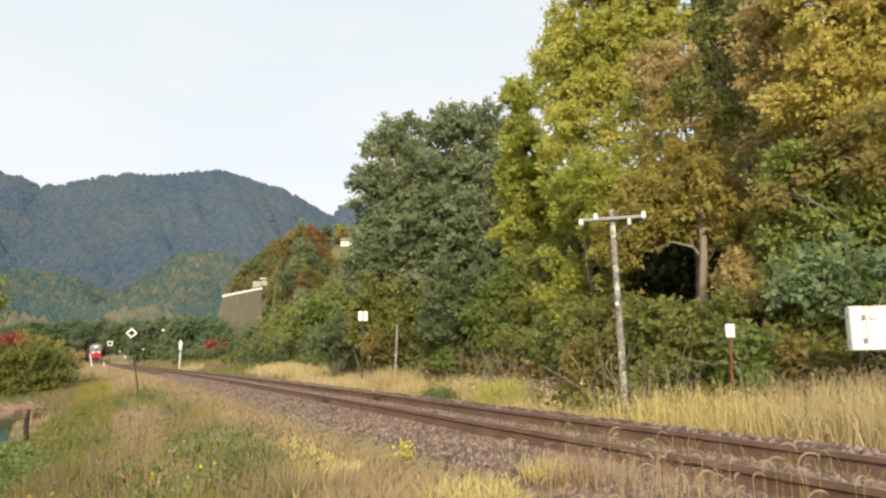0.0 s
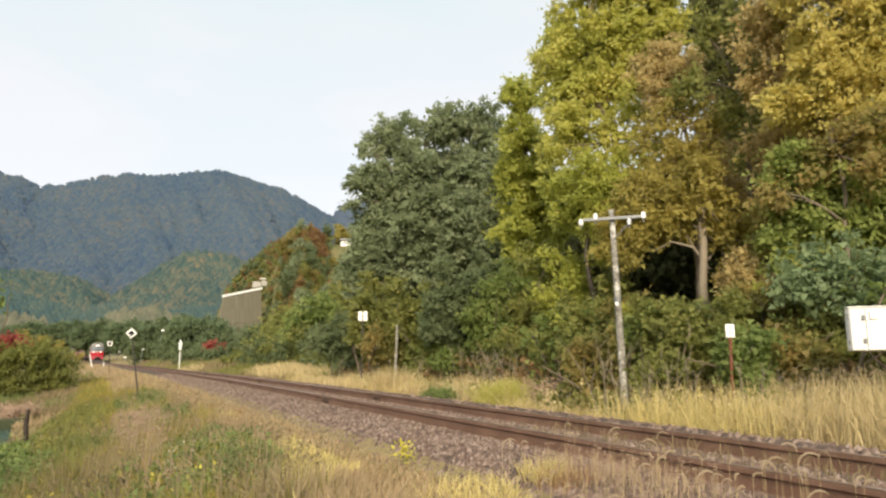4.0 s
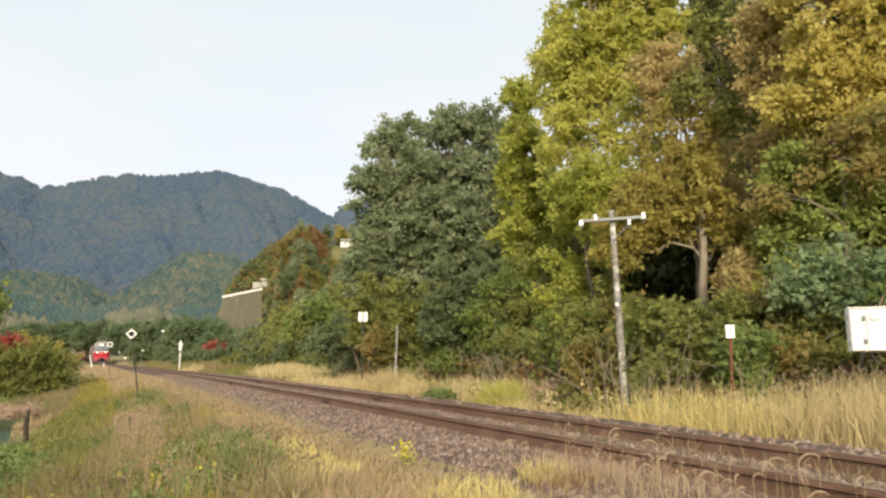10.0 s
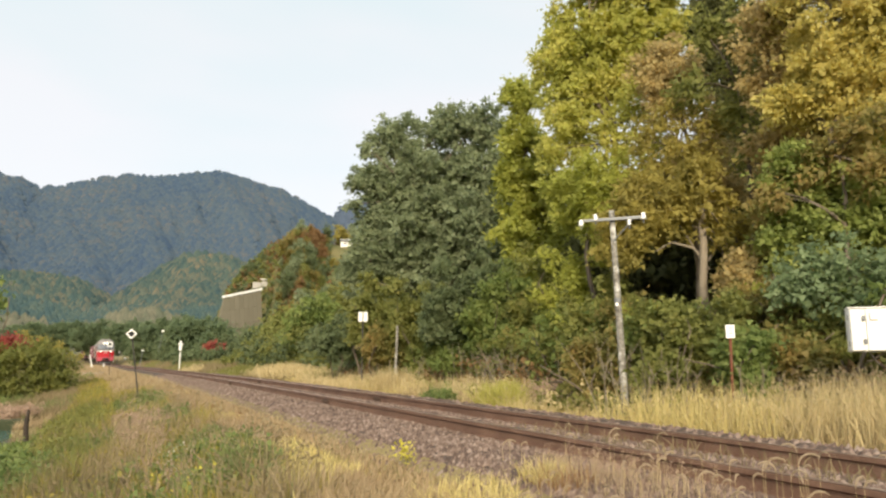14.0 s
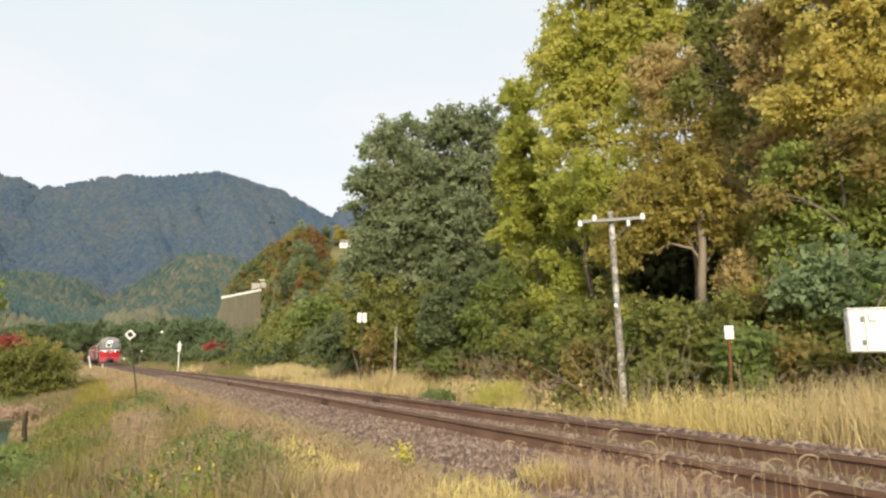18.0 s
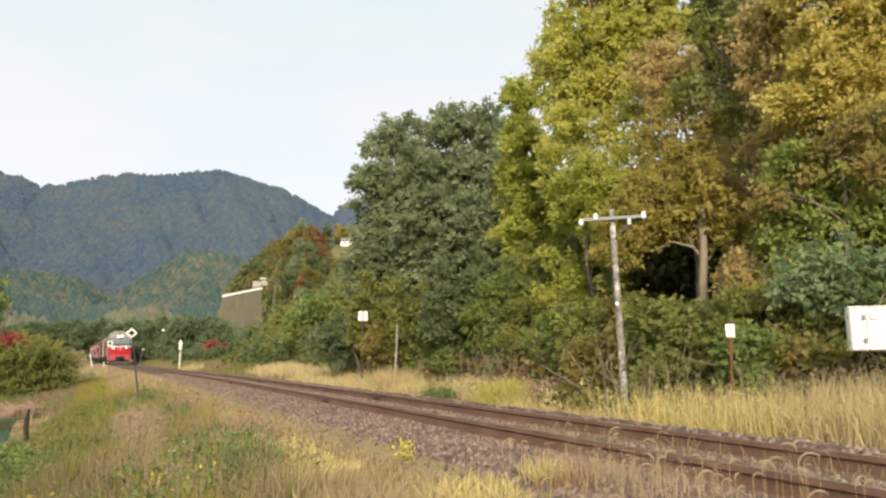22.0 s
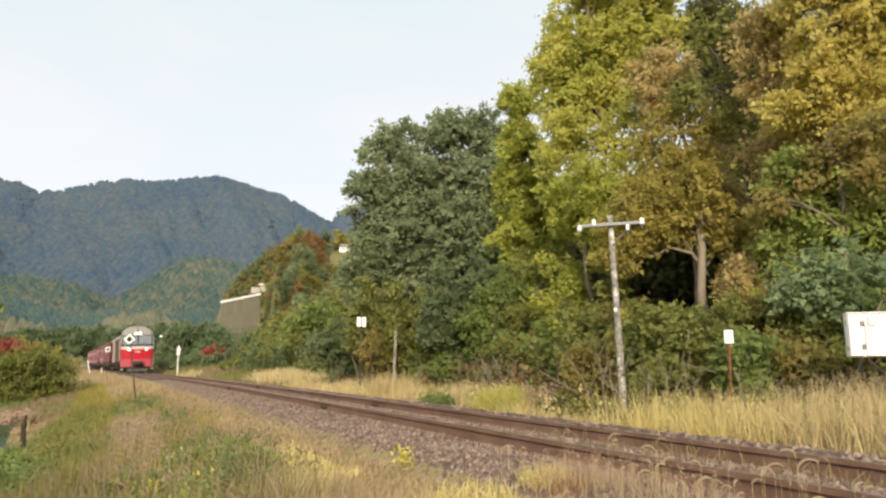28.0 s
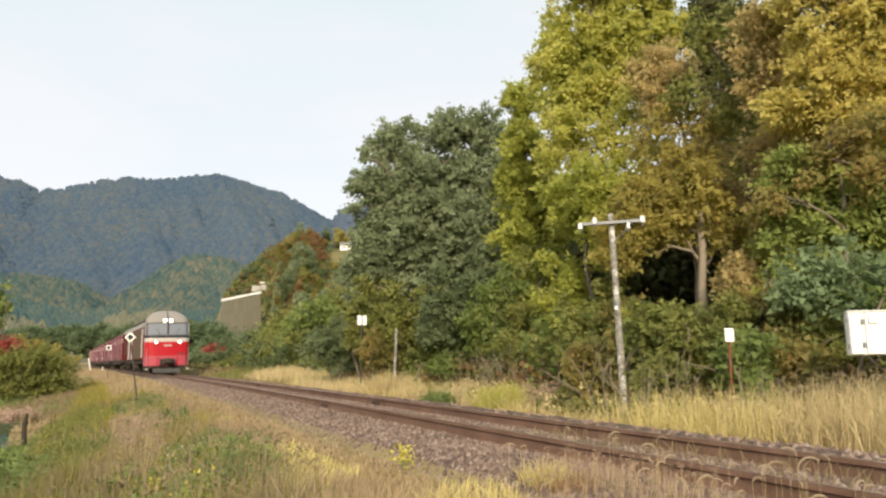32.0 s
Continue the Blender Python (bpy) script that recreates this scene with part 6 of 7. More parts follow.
def nose(z0, z1, steps=3, cols=12, back=1.2):
    """A slice of the cab front between two heights: bowed in plan, raked above the waist, rounded at the roof."""
    vs, fs = [], []
    n = cols + 1

    def half(z):
        return 1.38 if z < 3.3 else 1.38 * max(.02, 1 - ((z - 3.3) / 1.02) ** 2.3) ** .44

    def front(z):
        return .02 if z < 2.3 else .02 + (z - 2.3) * .30 if z < 3.4 else .35 + (z - 3.4) ** 1.5 * .8
    for i in range(steps + 1):
        z = z0 + (z1 - z0) * i / steps
        for c in range(n):
            t = c / cols * 2 - 1
            bow = .10 * t * t + .22 * max(0, abs(t) - .82) / .18
            vs.append((t * half(z), front(z) + bow, z))
        for c in range(n):
            t = c / cols * 2 - 1
            vs.append((t * half(z), back, z))
    m = 2 * n
    for i in range(steps):
        a, b = i * m, (i + 1) * m
        for c in range(cols):
            fs.append((a + c, a + c + 1, b + c + 1, b + c))
            fs.append((a + n + c + 1, a + n + c, b + n + c, b + n + c + 1))
        fs.append((a + n, a, b, b + n))
        fs.append((a + cols, a + n + cols, b + n + cols, b + cols))
    fs.append(tuple(range(n))[::-1] + tuple(range(n, 2 * n)))
    o = steps * m
    fs.append(tuple(o + c for c in range(n)) + tuple(o + n + c for c in range(n - 1, -1, -1)))
    return Geo().add(vs, fs)


def bogie(parent, y, wheels=2, pitch=2.0):
    b = part("bogie", Geo().box((0, y, .62), (2.1, pitch * (wheels - 1) + 1.3, .3), .05), M_UNDER, parent, "grimy dark bogie")
    for i in range(wheels):
        wy = y + (i - (wheels - 1) / 2) * pitch
        for s in (-.56, .56):
            part("wheel", Geo().tube([(s - .06, wy, .43), (s + .06, wy, .43)], .43, 16), M_UNDER, b)
        for s in (-1.02, 1.02):
            part("axle_box", Geo().box((s, wy, .45), (.18, .36, .34), .04), M_UNDER, b)
    return b


def locomotive():
    ob = thing("locomotive", pose(0, 0, 0), "red and grey diesel freight locomotive with lit headlamps", "locomotive")
    part("front_skirt", nose(.56, 1.22), M_LOCO_PINK, ob, "faded red lower front")
    part("front_panel", nose(1.224, 2.14), M_LOCO_RED, ob, "bright red front panel")
    part("front_stripe", nose(2.144, 2.40), M_LOCO_PALE, ob, "pale waist stripe")
    part("window_sill", nose(2.404, 2.56), M_BLACK, ob, "black band under the windscreens")
    cab = part("cab_front", nose(2.564, 3.42, 4), M_LOCO_GREY, ob, "grey cab front round the windscreens")
    part("roof_dome", nose(3.424, 4.28, 8), M_LOCO_ROOF, ob, "rounded grey cab roof", True)
    ridge_pts = [(0, .02 + .42 + .03 * k * k, 3.50 + .19 * k) for k in range(5)]
    part("roof_seam", Geo().tube(ridge_pts, .03, 6), M_BLACK, ob, "dark seam up the cab roof")
    for s in (-1, 1):
        part("gutter", Geo().tube([(s * 1.385, .4, 2.6), (s * 1.36, .5, 3.36), (s * 1.30, 1.2, 3.42)], .025, 5), M_LOCO_PALE, ob, "pale rain gutter")
        vs, n = [], 9
        for lo, hi, dy in ((2.62, 3.36, -.03), (2.62, 3.36, .03)):
            for z in (lo, hi):
                for k in range(n):
                    x = .05 + 1.2 * k / (n - 1)
                    t = x / 1.38
                    vs.append((s * x, .02 + (z - 2.3) * .30 + .10 * t * t + .22 * max(0, t - .82) / .18 + dy, z))
        f = [(k, k + 1, n + k + 1, n + k) for k in range(n - 1)] + [(2 * n + k + 1, 2 * n + k, 3 * n + k, 3 * n + k + 1) for k in range(n - 1)]
        f += [(k + 1, k, 2 * n + k, 2 * n + k + 1) for k in range(n - 1)] + [(n + k, n + k + 1, 3 * n + k + 1, 3 * n + k) for k in range(n - 1)]
        f += [(0, n, 3 * n, 2 * n), (n - 1, 3 * n - 1, 4 * n - 1, 2 * n - 1)]
        w = part("windscreen", Geo().add(vs, f), M_SCREEN, cab, "windscreen pane, grey painted in for mirrored sky")
        part("wiper", Geo().tube([(s * .5, .05, 2.62), (s * .72, .16, 3.05)], .012, 5), M_BLACK, w)
    part("centre_pillar", Geo().box((0, .20, 3.04), (.07, .12, .8), .02, Matrix.Translation((0, 0, 0))), M_BLACK, cab)
    hood = part("headlamp_hood", Geo().box((0, .50, 3.58), (.80, .34, .28), .08), M_LOCO_ROOF, ob, "headlamp housing")
    for s in (-.19, .19):
        part("headlamp", Geo().tube([(s, .325, 3.58), (s, .31, 3.58)], [.125, .11], 14), G_LAMP, hood, "lit round headlamp")
    for s in (-.74, .74):
        rim = part("marker_lamp_housing", Geo().tube([(s, .10, 2.12), (s, .0, 2.12)], [.16, .145], 14), M_LOCO_GREY, ob, "grey lamp housing")
        part("marker_lamp", Geo().tube([(s, -.005, 2.12), (s, -.02, 2.12)], [.105, .09], 14), G_LAMP, rim, "lit lower lamp")
    part("emblem", Geo().box((.0, .005, 1.9), (.5, .03, .1), .005), M_LOCO_PALE, ob, "pale emblem bar")
    part("fleet_number", Geo().box((.78, .06, 1.35), (.5, .03, .1), .005), M_LOCO_GREY, ob, "pale lettering bar")
    part("coupler_pocket", Geo().box((0, .0, .82), (.95, .16, .42), .04), M_UNDER, ob, "dark coupler pocket")
    part("buffer_beam", Geo().box((0, .3, .44), (2.3, .3, .2), .03), M_UNDER, ob)
    co = part("coupler", Geo().box((0, -.22, .88), (.34, .5, .34), .06), M_UNDER, ob, "dark knuckle coupler")
    part("coupler_jaw", Geo().box((0, -.5, .88), (.42, .16, .28), .05), M_UNDER, co)
    for s in (-.45, .45):
        part("air_hose", Geo().tube([(s, .0, .95), (s, -.16, .8), (s, -.14, .55), (s * .9, -.02, .42)], .035, 6), M_BLACK, ob)
    for s in (-1, 1):
        part("skirt_post", Geo().box((s * .62, .015, .86), (.06, .05, .52), .01), M_LOCO_RED, ob)
        part("corner_step", Geo().box((s * 1.28, .05, .34), (.2, .2, .1), .02), M_LOCO_PALE, ob, "pale corner step")
        part("step", Geo().box((s * 1.15, .1, .42), (.46, .34, .05), .01), M_UNDER, ob, "dark foot step")
        part("handrail", Geo().tube([(s * 1.3, -.03, .55), (s * 1.32, -.05, 1.2), (s * 1.3, .04, 1.75)], .016, 6), M_LOCO_ROOF, ob)
    part("snow_plough", Geo().extrude_x([(-.08, .12), (.30, .12), (.30, .36), (.04, .36)], -.85, .85), M_LOCO_GREY, ob, "dark grey snow plough")
    # body behind the cab
    sec = [(-1.4, 1.0), (1.4, 1.0), (1.4, 3.2), (-1.4, 3.2)]
    body = part("body_side", Geo().extrude(sec, 1.205, 19.0), M_LOCO_SIDE, ob, "darker red body side")
    roof = [(-1.4, 3.204)] + [(-1.4 * math.cos(a), 3.2 + .72 * math.sin(a)) for a in (.3, .7, 1.1, 1.57, 2.04, 2.44, 2.84)] + [(1.4, 3.204)]
    rf = part("roof", Geo().extrude(roof, 1.205, 19.0), M_LOCO_ROOF, ob, "grey roof")
    for i in range(5):
        part("roof_fan", Geo().box((0, 4 + i * 3, 3.95), (1.5, 1.8, .2), .05), M_UNDER, rf)
    for s in (-1, 1):
        x = s * 1.405
        part("cab_door", Geo().box((x, 2.3, 2.1), (.03, .7, 2.0), .01), M_LOCO_PALE, body, "pale cab door")
        part("cab_window", Geo().box((x, 1.6, 2.95), (.03, .5, .6), .01), M_SCREEN, body)
        part("grille", Geo().box((x, 5.9, 2.1), (.035, 5.6, 2.1), .01), M_LOCO_TAN, body, "brown louvred grille")
        for a, w in ((9.9, .9), (12.6, 1.4)):
            part("pale_band", Geo().box((x, a, 2.1), (.04, w, 2.2), .01), M_LOCO_PALE, body, "pale vertical band")
        for i in range(8):
            part("louvre", Geo().box((x + s * .02, 14.8, 1.5 + i * .2), (.03, 4.2, .06), .005), M_LOCO_TAN, body)
    part("underframe", Geo().box((0, 10, .85), (2.5, 17.6, .3), .04), M_UNDER, ob)
    part("fuel_tank", Geo().box((0, 10, .62), (2.3, 3.2, .6), .08), M_UNDER, ob)
    for y in (3.0, 10.0, 17.0):
        if y != 10.0:
            bogie(ob, y)
    return ob


def container_wagon(first):
    ob = thing("container_wagon", pose(0, 0, 0), "flat wagon loaded with five maroon freight containers", "freight wagon", "wagons of the train")
    part("deck", Geo().box((0, 10.2, .93), (2.6, 19.6, .16), .02), M_UNDER, ob, "dark steel deck")
    for s in (-1, 1):
        part("sill", Geo().extrude_x([(1.0, .86), (19.4, .86), (16.5, .62), (3.9, .62)], s * 1.2 - .05, s * 1.2 + .05), M_UNDER, ob)
        part("handrail", Geo().tube([(s * 1.25, .5, .9), (s * 1.25, .5, 1.7), (s * .6, .5, 1.7), (s * .6, .5, .9)], .025, 5), M_LOCO_PALE, ob)
    bogie(ob, 3.2, 2, 1.9)
    bogie(ob, 17.2, 2, 1.9)
    me = Geo().box((0, 0, 1.25), (2.42, 3.64, 2.5), .04).mesh("container", M_CONT)
    for i in range(5):
        c = part("container", me, M_CONT, ob, "maroon steel freight container")
        c.matrix_basis = pose(0, 2.3 + i * 3.93, 1.014)
        for s in (-1, 1):
            for k in (-1.76, 1.76):
                p = part("door_bar", Geo().box((s * 1.216, k, 1.25), (.03, .13, 2.4), .005), M_CONT_EDGE, c, "pale door edge")
            for k in range(2):
                part("marking", Geo().box((s * 1.222, -.1 + k * .5, 1.75 + k * .2), (.02, .34, .16), .0), M_LOCO_PALE, c, "pale marking bar")
    return ob


ARC_Y = np.linspace(20, 420, 4001)
ARC_S = np.concatenate([[0], np.cumsum(np.hypot(np.diff(ARC_Y), np.diff(line_x(ARC_Y))))])


def on_line(s):
    y = float(np.interp(s, ARC_S, ARC_Y))
    return Vector((float(line_x(y)), y, float(line_z(y))))


def rail_rows(ahead, back):
    """Poses of a vehicle whose front is `ahead` metres behind the train's front, resting on the line at both bogies."""
    rows = []
    for t in [i * 2.0 for i in range(17)]:
        s = np.interp(FRONT_Y(t), ARC_Y, ARC_S) + ahead
        a, b = on_line(s), on_line(s + back)
        d = b - a
        rows.append((t, pose(a.x, a.y, a.z, math.degrees(math.atan2(d.z, d.y)), -CANT(a.y), -math.degrees(math.atan2(d.x, d.y)))))
    return rows


def FRONT_Y(t):
    return float(np.interp(t, [0, 3, 12, 18, 22, 25, 28, 30, 32], [193, 180, 143, 116, 98, 84.5, 69.8, 60.0, 49.9]))


def CANT(y):
    return float(np.interp(y, [40, 60, 200], [1.0, 2.2, 2.2]))


VEHICLES = []


def build_train():
    VEHICLES.append((locomotive(), 0.0, 17.0))
    w = container_wagon(0)
    for i in range(6):
        ob = w if i == 0 else copy_thing(w, pose(0, 0, 0))
        VEHICLES.append((ob, 20.0 + i * 20.5, 17.5))


def gust(t, x, y):
    """A light wind: slow swells with quicker flutter, running through the wood."""
    p = x * .31 + y * .17
    return (math.sin(t * .55 + p) * .5 + math.sin(t * 1.3 + p * 2.1) * .35 + math.sin(t * 2.3 + p * 3.7) * .25) * (.75 + .35 * math.sin(t * .21 + 1.0))


def motions():
    for crown, amount in SWAYING:
        x, y, _ = crown.parent.matrix_basis.translation
        walk(crown, [(t, pose(0, 0, 0, amount * .5 * gust(t + 1.7, y, x), amount * gust(t, x, y))) for t in np.arange(0, 32.01, .8).tolist()])
    for ob, ahead, back in VEHICLES:
        walk(ob, rail_rows(ahead, back))

# ---- grasses and weeds ----


def low(x, y):
    """Cropped growth on the slope down to the ditch."""
    return np.where((x < -.95) & (y > 12) & (y < 29), .3, 1)


DIP_Y, DIP = [5.8, 7.6, 10, 12, 16], [1, .42, .48, .8, 1]


def plant_grass():
    rng = np.random.default_rng(21)
    # far side of the line: a golden belt up to the bushes
    x, y = strip(rng, 25000, 3, 34, 2.15, 5.2, 1.3)
    h = rng.uniform(.18, .55, len(x)) * np.interp(y, DIP_Y, DIP) * np.clip((x - line_x(y) - 1.7) / 1.6, .3, 1)
    k = patchy(x, y, rng, .9, -.1, 11)
    blades("golden_grass", x[k], y[k], h[k], .011, M_GRASS_GOLD, "tall golden dry grass between ballast and bushes", seed=1)
    k = ~k
    blades("tan_grass", x[k], y[k], h[k], .011, M_GRASS_TAN, "tan dry grass between ballast and bushes", seed=23)
    x, y = strip(rng, 9000, 3, 40, 2.8, 5.6, 1.2)
    blades("straw_grass", x, y, rng.uniform(.3, .75, len(x)) * np.interp(y, DIP_Y, DIP), .012, M_GRASS_STRAW, "straw-coloured seeding grass", seed=2)
    x, y = strip(rng, 13000, 30, 110, 2.1, 6.5, 1.4)
    k = patchy(x, y, rng, .5, -.1, 4)
    blades("pale_dry_grass", x[k], y[k], rng.uniform(.15, .5, k.sum()), .03, M_GRASS_PINK, "withered buff grass along the line", seed=3)
    k = ~k
    blades("dull_green_grass", x[k], y[k], rng.uniform(.15, .45, k.sum()), .03, M_GOLDENROD, "dull green grass along the line", seed=16)
    x, y = strip(rng, 7500, 2.2, 8.6, 2.5, 6.8, 1.0)
    k = patchy(x, y, rng, 1.3, .1, 2)
    blades("tall_straw_grass", x[k], y[k], rng.uniform(.3, .85, k.sum()), .008, M_GRASS_GOLD, "tall pale straw grass in front of the cabinet", seed=14)
    k = ~k
    blades("tall_tan_grass", x[k], y[k], rng.uniform(.3, .95, k.sum()), .008, M_GRASS_STRAW, "tall tan grass in front of the cabinet", seed=24)
    x, y = strip(rng, 1500, 2.6, 5.6, 2.9, 4.3, 1.0)
    blades("cabinet_grass", x, y, rng.uniform(.55, 1.1, len(x)), .009, M_GRASS_STRAW, "tall pale grass in front of the cabinet", seed=30)
    for k, (cx, cy, rx, ry, n, h) in enumerate(((6.0, 57, .9, 4, 700, .45), (8.2, 34, 1.4, 5, 2200, .8), (7.4, 24, .9, 3, 1500, .55))):
        x, y = disc(rng, n, cx, cy, rx, ry)
        blades("plume_grass", x, y, rng.uniform(.5, 1.0, n) * h, .035, M_GRASS_STRAW, "pale feathery plume grass beside the line", seed=370 + k)
    x, y = strip(rng, 7000, 5, 16, -6.4, -4.3, 1.2)
    blades("olive_bank_grass", x, y, low(x, y) * rng.uniform(.2, .55, len(x)), .016, M_GOLDENROD, "olive-yellow grass on the lower bank", seed=15)
    x, y = disc(rng, 2300, 7.5, 12.6, .46, .6)
    blades("yellow_green_grass", x, y, rng.uniform(.25, .8, len(x)), .009, M_GRASS_LIME, "clump of bright yellow-green grass", seed=4)
    x, y = disc(rng, 700, 7.7, 19.2, .7, .5)
    blades("straw_grass_tuft", x, y, rng.uniform(.6, .98, len(x)), .013, M_GRASS_STRAW, "tall straw grass before the concrete post", seed=17)
    # trodden grass round the viewer
    x, y = strip(rng, 7000, -7, 5, -8, -1.9, 1.0)
    blades("trodden_grass", x, y, rng.uniform(.05, .2, len(x)), .012, M_GRASS_TAN, "short trodden grass beside the line", seed=26)
    x, y = strip(rng, 3000, -7, 3, 2.3, 7, 1.0)
    blades("verge_grass", x, y, rng.uniform(.15, .5, len(x)), .012, M_GRASS_STRAW, "straw grass beyond the rails", seed=27)
    # near side: bank below the ballast
    x, y = strip(rng, 24000, 4.0, 30, -2.9, -1.72, 1.5)
    short = np.clip((line_x(y) - x - 1.6) / 1.0, .25, 1)
    k = patchy(x, y, rng, 1.7, np.interp(y, [5, 8, 14], [-.5, 0, .9]), 1) & (line_x(y) - x > 1.95)
    blades("golden_bank_grass", x[k], y[k], rng.uniform(.10, .36, k.sum()) * short[k], .011, M_GRASS_GOLD, "short golden grass on the bank", seed=5)
    k = ~k
    blades("straw_bank_grass", x[k], y[k], rng.uniform(.12, .40, k.sum()) * short[k], .012, M_GRASS_TAN, "tan seeding grass on the bank", seed=6)
    x, y = strip(rng, 19000, 4.6, 34, -4.15, -2.75, 1.4)
    k = patchy(x, y, rng, 1.1, np.interp(y, [5, 8, 13], [.25, .05, -.5]), 3)
    blades("buff_bank_grass", x[k], y[k], rng.uniform(.2, .62, k.sum()) * np.interp(y[k], [9, 17], [1, .5]), .012, M_GRASS_BUFF, "tall buff grass with seed heads", seed=7, lean=.8, droop=.8)
    k = ~k
    j = k & patchy(x, y, rng, 2.3, .1, 9)
    blades("green_weeds", x[j], y[j], rng.uniform(.15, .42, j.sum()), .016, M_GRASS_GREEN, "green weeds among dry grass", seed=8)
    k &= ~j
    blades("mossy_grass", x[k], y[k], rng.uniform(.15, .45, k.sum()), .012, M_GRASS_MOSS, "yellow-green grass among dry stems", seed=25)
    x, y = strip(rng, 4600, 6.4, 13.5, -3.3, -2.6, 1.2)
    k = patchy(x, y, rng, 1.3, -.2, 6)
    blades("fresh_weeds", x[k], y[k], rng.uniform(.12, .4, k.sum()), .018, M_GRASS_GREEN, "fresh green weeds on the bank", seed=18)
    x, y = strip(rng, 13000, 5.5, 18, -5.7, -3.95, 1.3)
    k = patchy(x, y, rng, 1.2, -.05, 8)
    blades("olive_grass", x[k], y[k], low(x[k], y[k]) * rng.uniform(.2, .5, k.sum()), .013, M_GOLDENROD, "olive-yellow grass on the bank", seed=9)
    k = ~k
    blades("brown_grass", x[k], y[k], low(x[k], y[k]) * rng.uniform(.2, .55, k.sum()), .013, M_GRASS_PINK, "dull brown grass on the bank", seed=19)
    x, y = strip(rng, 11000, 4.8, 17, -5.2, -2.5, 1.3)
    h = rng.uniform(.2, .55, len(x)) * np.interp(y, [5, 7], [.75, 1])
    k, j = patchy(x, y, rng, 1.6, .25, 7), patchy(x, y, rng, 1.9, .1, 3)
    for sel, mat, lab, sd in ((k, M_GRASS_MOSS, "yellow-green wisps on the bank", 31), (~k & j, M_GRASS_ROSE, "rosy-brown wisps on the bank", 32), (~k & ~j, M_GRASS_BUFF, "buff wisps on the bank", 33)):
        blades("bank_wisps", x[sel], y[sel], h[sel], .009, mat, lab, seed=sd, lean=.75, droop=.9)
    x, y = disc(rng, 6400, -.45, 10.2, .8, 3.6)
    k = patchy(x, y, rng, 2.1, .1, 5)
    blades("green_bank_grass", x[k], y[k], rng.uniform(.12, .38, k.sum()), .014, M_GRASS_GREEN, "green grass among the weeds on the lower bank", seed=28, lean=.8)
    k = ~k
    blades("yellowing_bank_grass", x[k], y[k], rng.uniform(.12, .42, k.sum()), .012, M_GRASS_MOSS, "yellow-green grass on the lower bank", seed=29, lean=.8)
    x, y = strip(rng, 7000, 14, 48, -5.3, -4.0, 1.2)
    blades("yellowing_grass", x, y, rng.uniform(.2, .55, len(x)), .018, M_GRASS_MOSS, "yellow-green grass on the slope", seed=20)
    x, y = strip(rng, 5000, 17, 46, -6.9, -5.2, 1.2)
    blades("withered_slope_grass", x, y, low(x, y) * rng.uniform(.15, .5, len(x)), .02, M_GRASS_PINK, "withered brown grass above the ditch", seed=22)
    x, y = strip(rng, 18000, 9, 60, -9, -4.2, 1.3)
    k = patchy(x, y, rng, .8, -.1, 2)
    wet = (x > -9.6) & (x < -2.0) & (y > 18.8) & (y < 28)
    blades("field_grass", x[k & ~wet], y[k & ~wet], low(x[k & ~wet], y[k & ~wet]) * rng.uniform(.15, .5, (k & ~wet).sum()), .018, M_GRASS_PINK, "rough straw grass at the field edge", seed=10)
    k = ~k & ~wet
    blades("field_weeds", x[k], y[k], low(x[k], y[k]) * rng.uniform(.15, .5, k.sum()), .022, M_GRASS_GREEN, "green weeds at the field edge", seed=11)
    x, y = strip(rng, 14000, 26, 120, -7, -1.9, 1.3)
    blades("bank_grass_beyond", x, y, rng.uniform(.12, .4, len(x)), .03, M_GRASS_TAN, "tan grass along the bank", seed=12)


def leafy_weeds(name, x, y, h, size, per, mat, label, seed, category="weeds"):
    """Low leafy plants: short upright sprays of leaves on the ground."""
    rng = np.random.default_rng(seed)
    z = ground_z(x, y)
    n = len(x)
    c = np.stack([x, y, z + h * .38], -1)
    w = np.stack([rng.normal(0, .3, n), rng.normal(0, .3, n), np.ones(n)], -1)
    w /= np.linalg.norm(w, axis=1)[:, None]
    me = leaf_cloud(name, c, w, h, np.full(n, per), size, mat, seed, .26)
    structure(name, me, label, category, "stuff")


def disc(rng, n, cx, cy, rx, ry):
    a, r = rng.uniform(0, 6.28, n), rng.random(n) ** .6
    return cx + np.cos(a) * r * rx, cy + np.sin(a) * r * ry


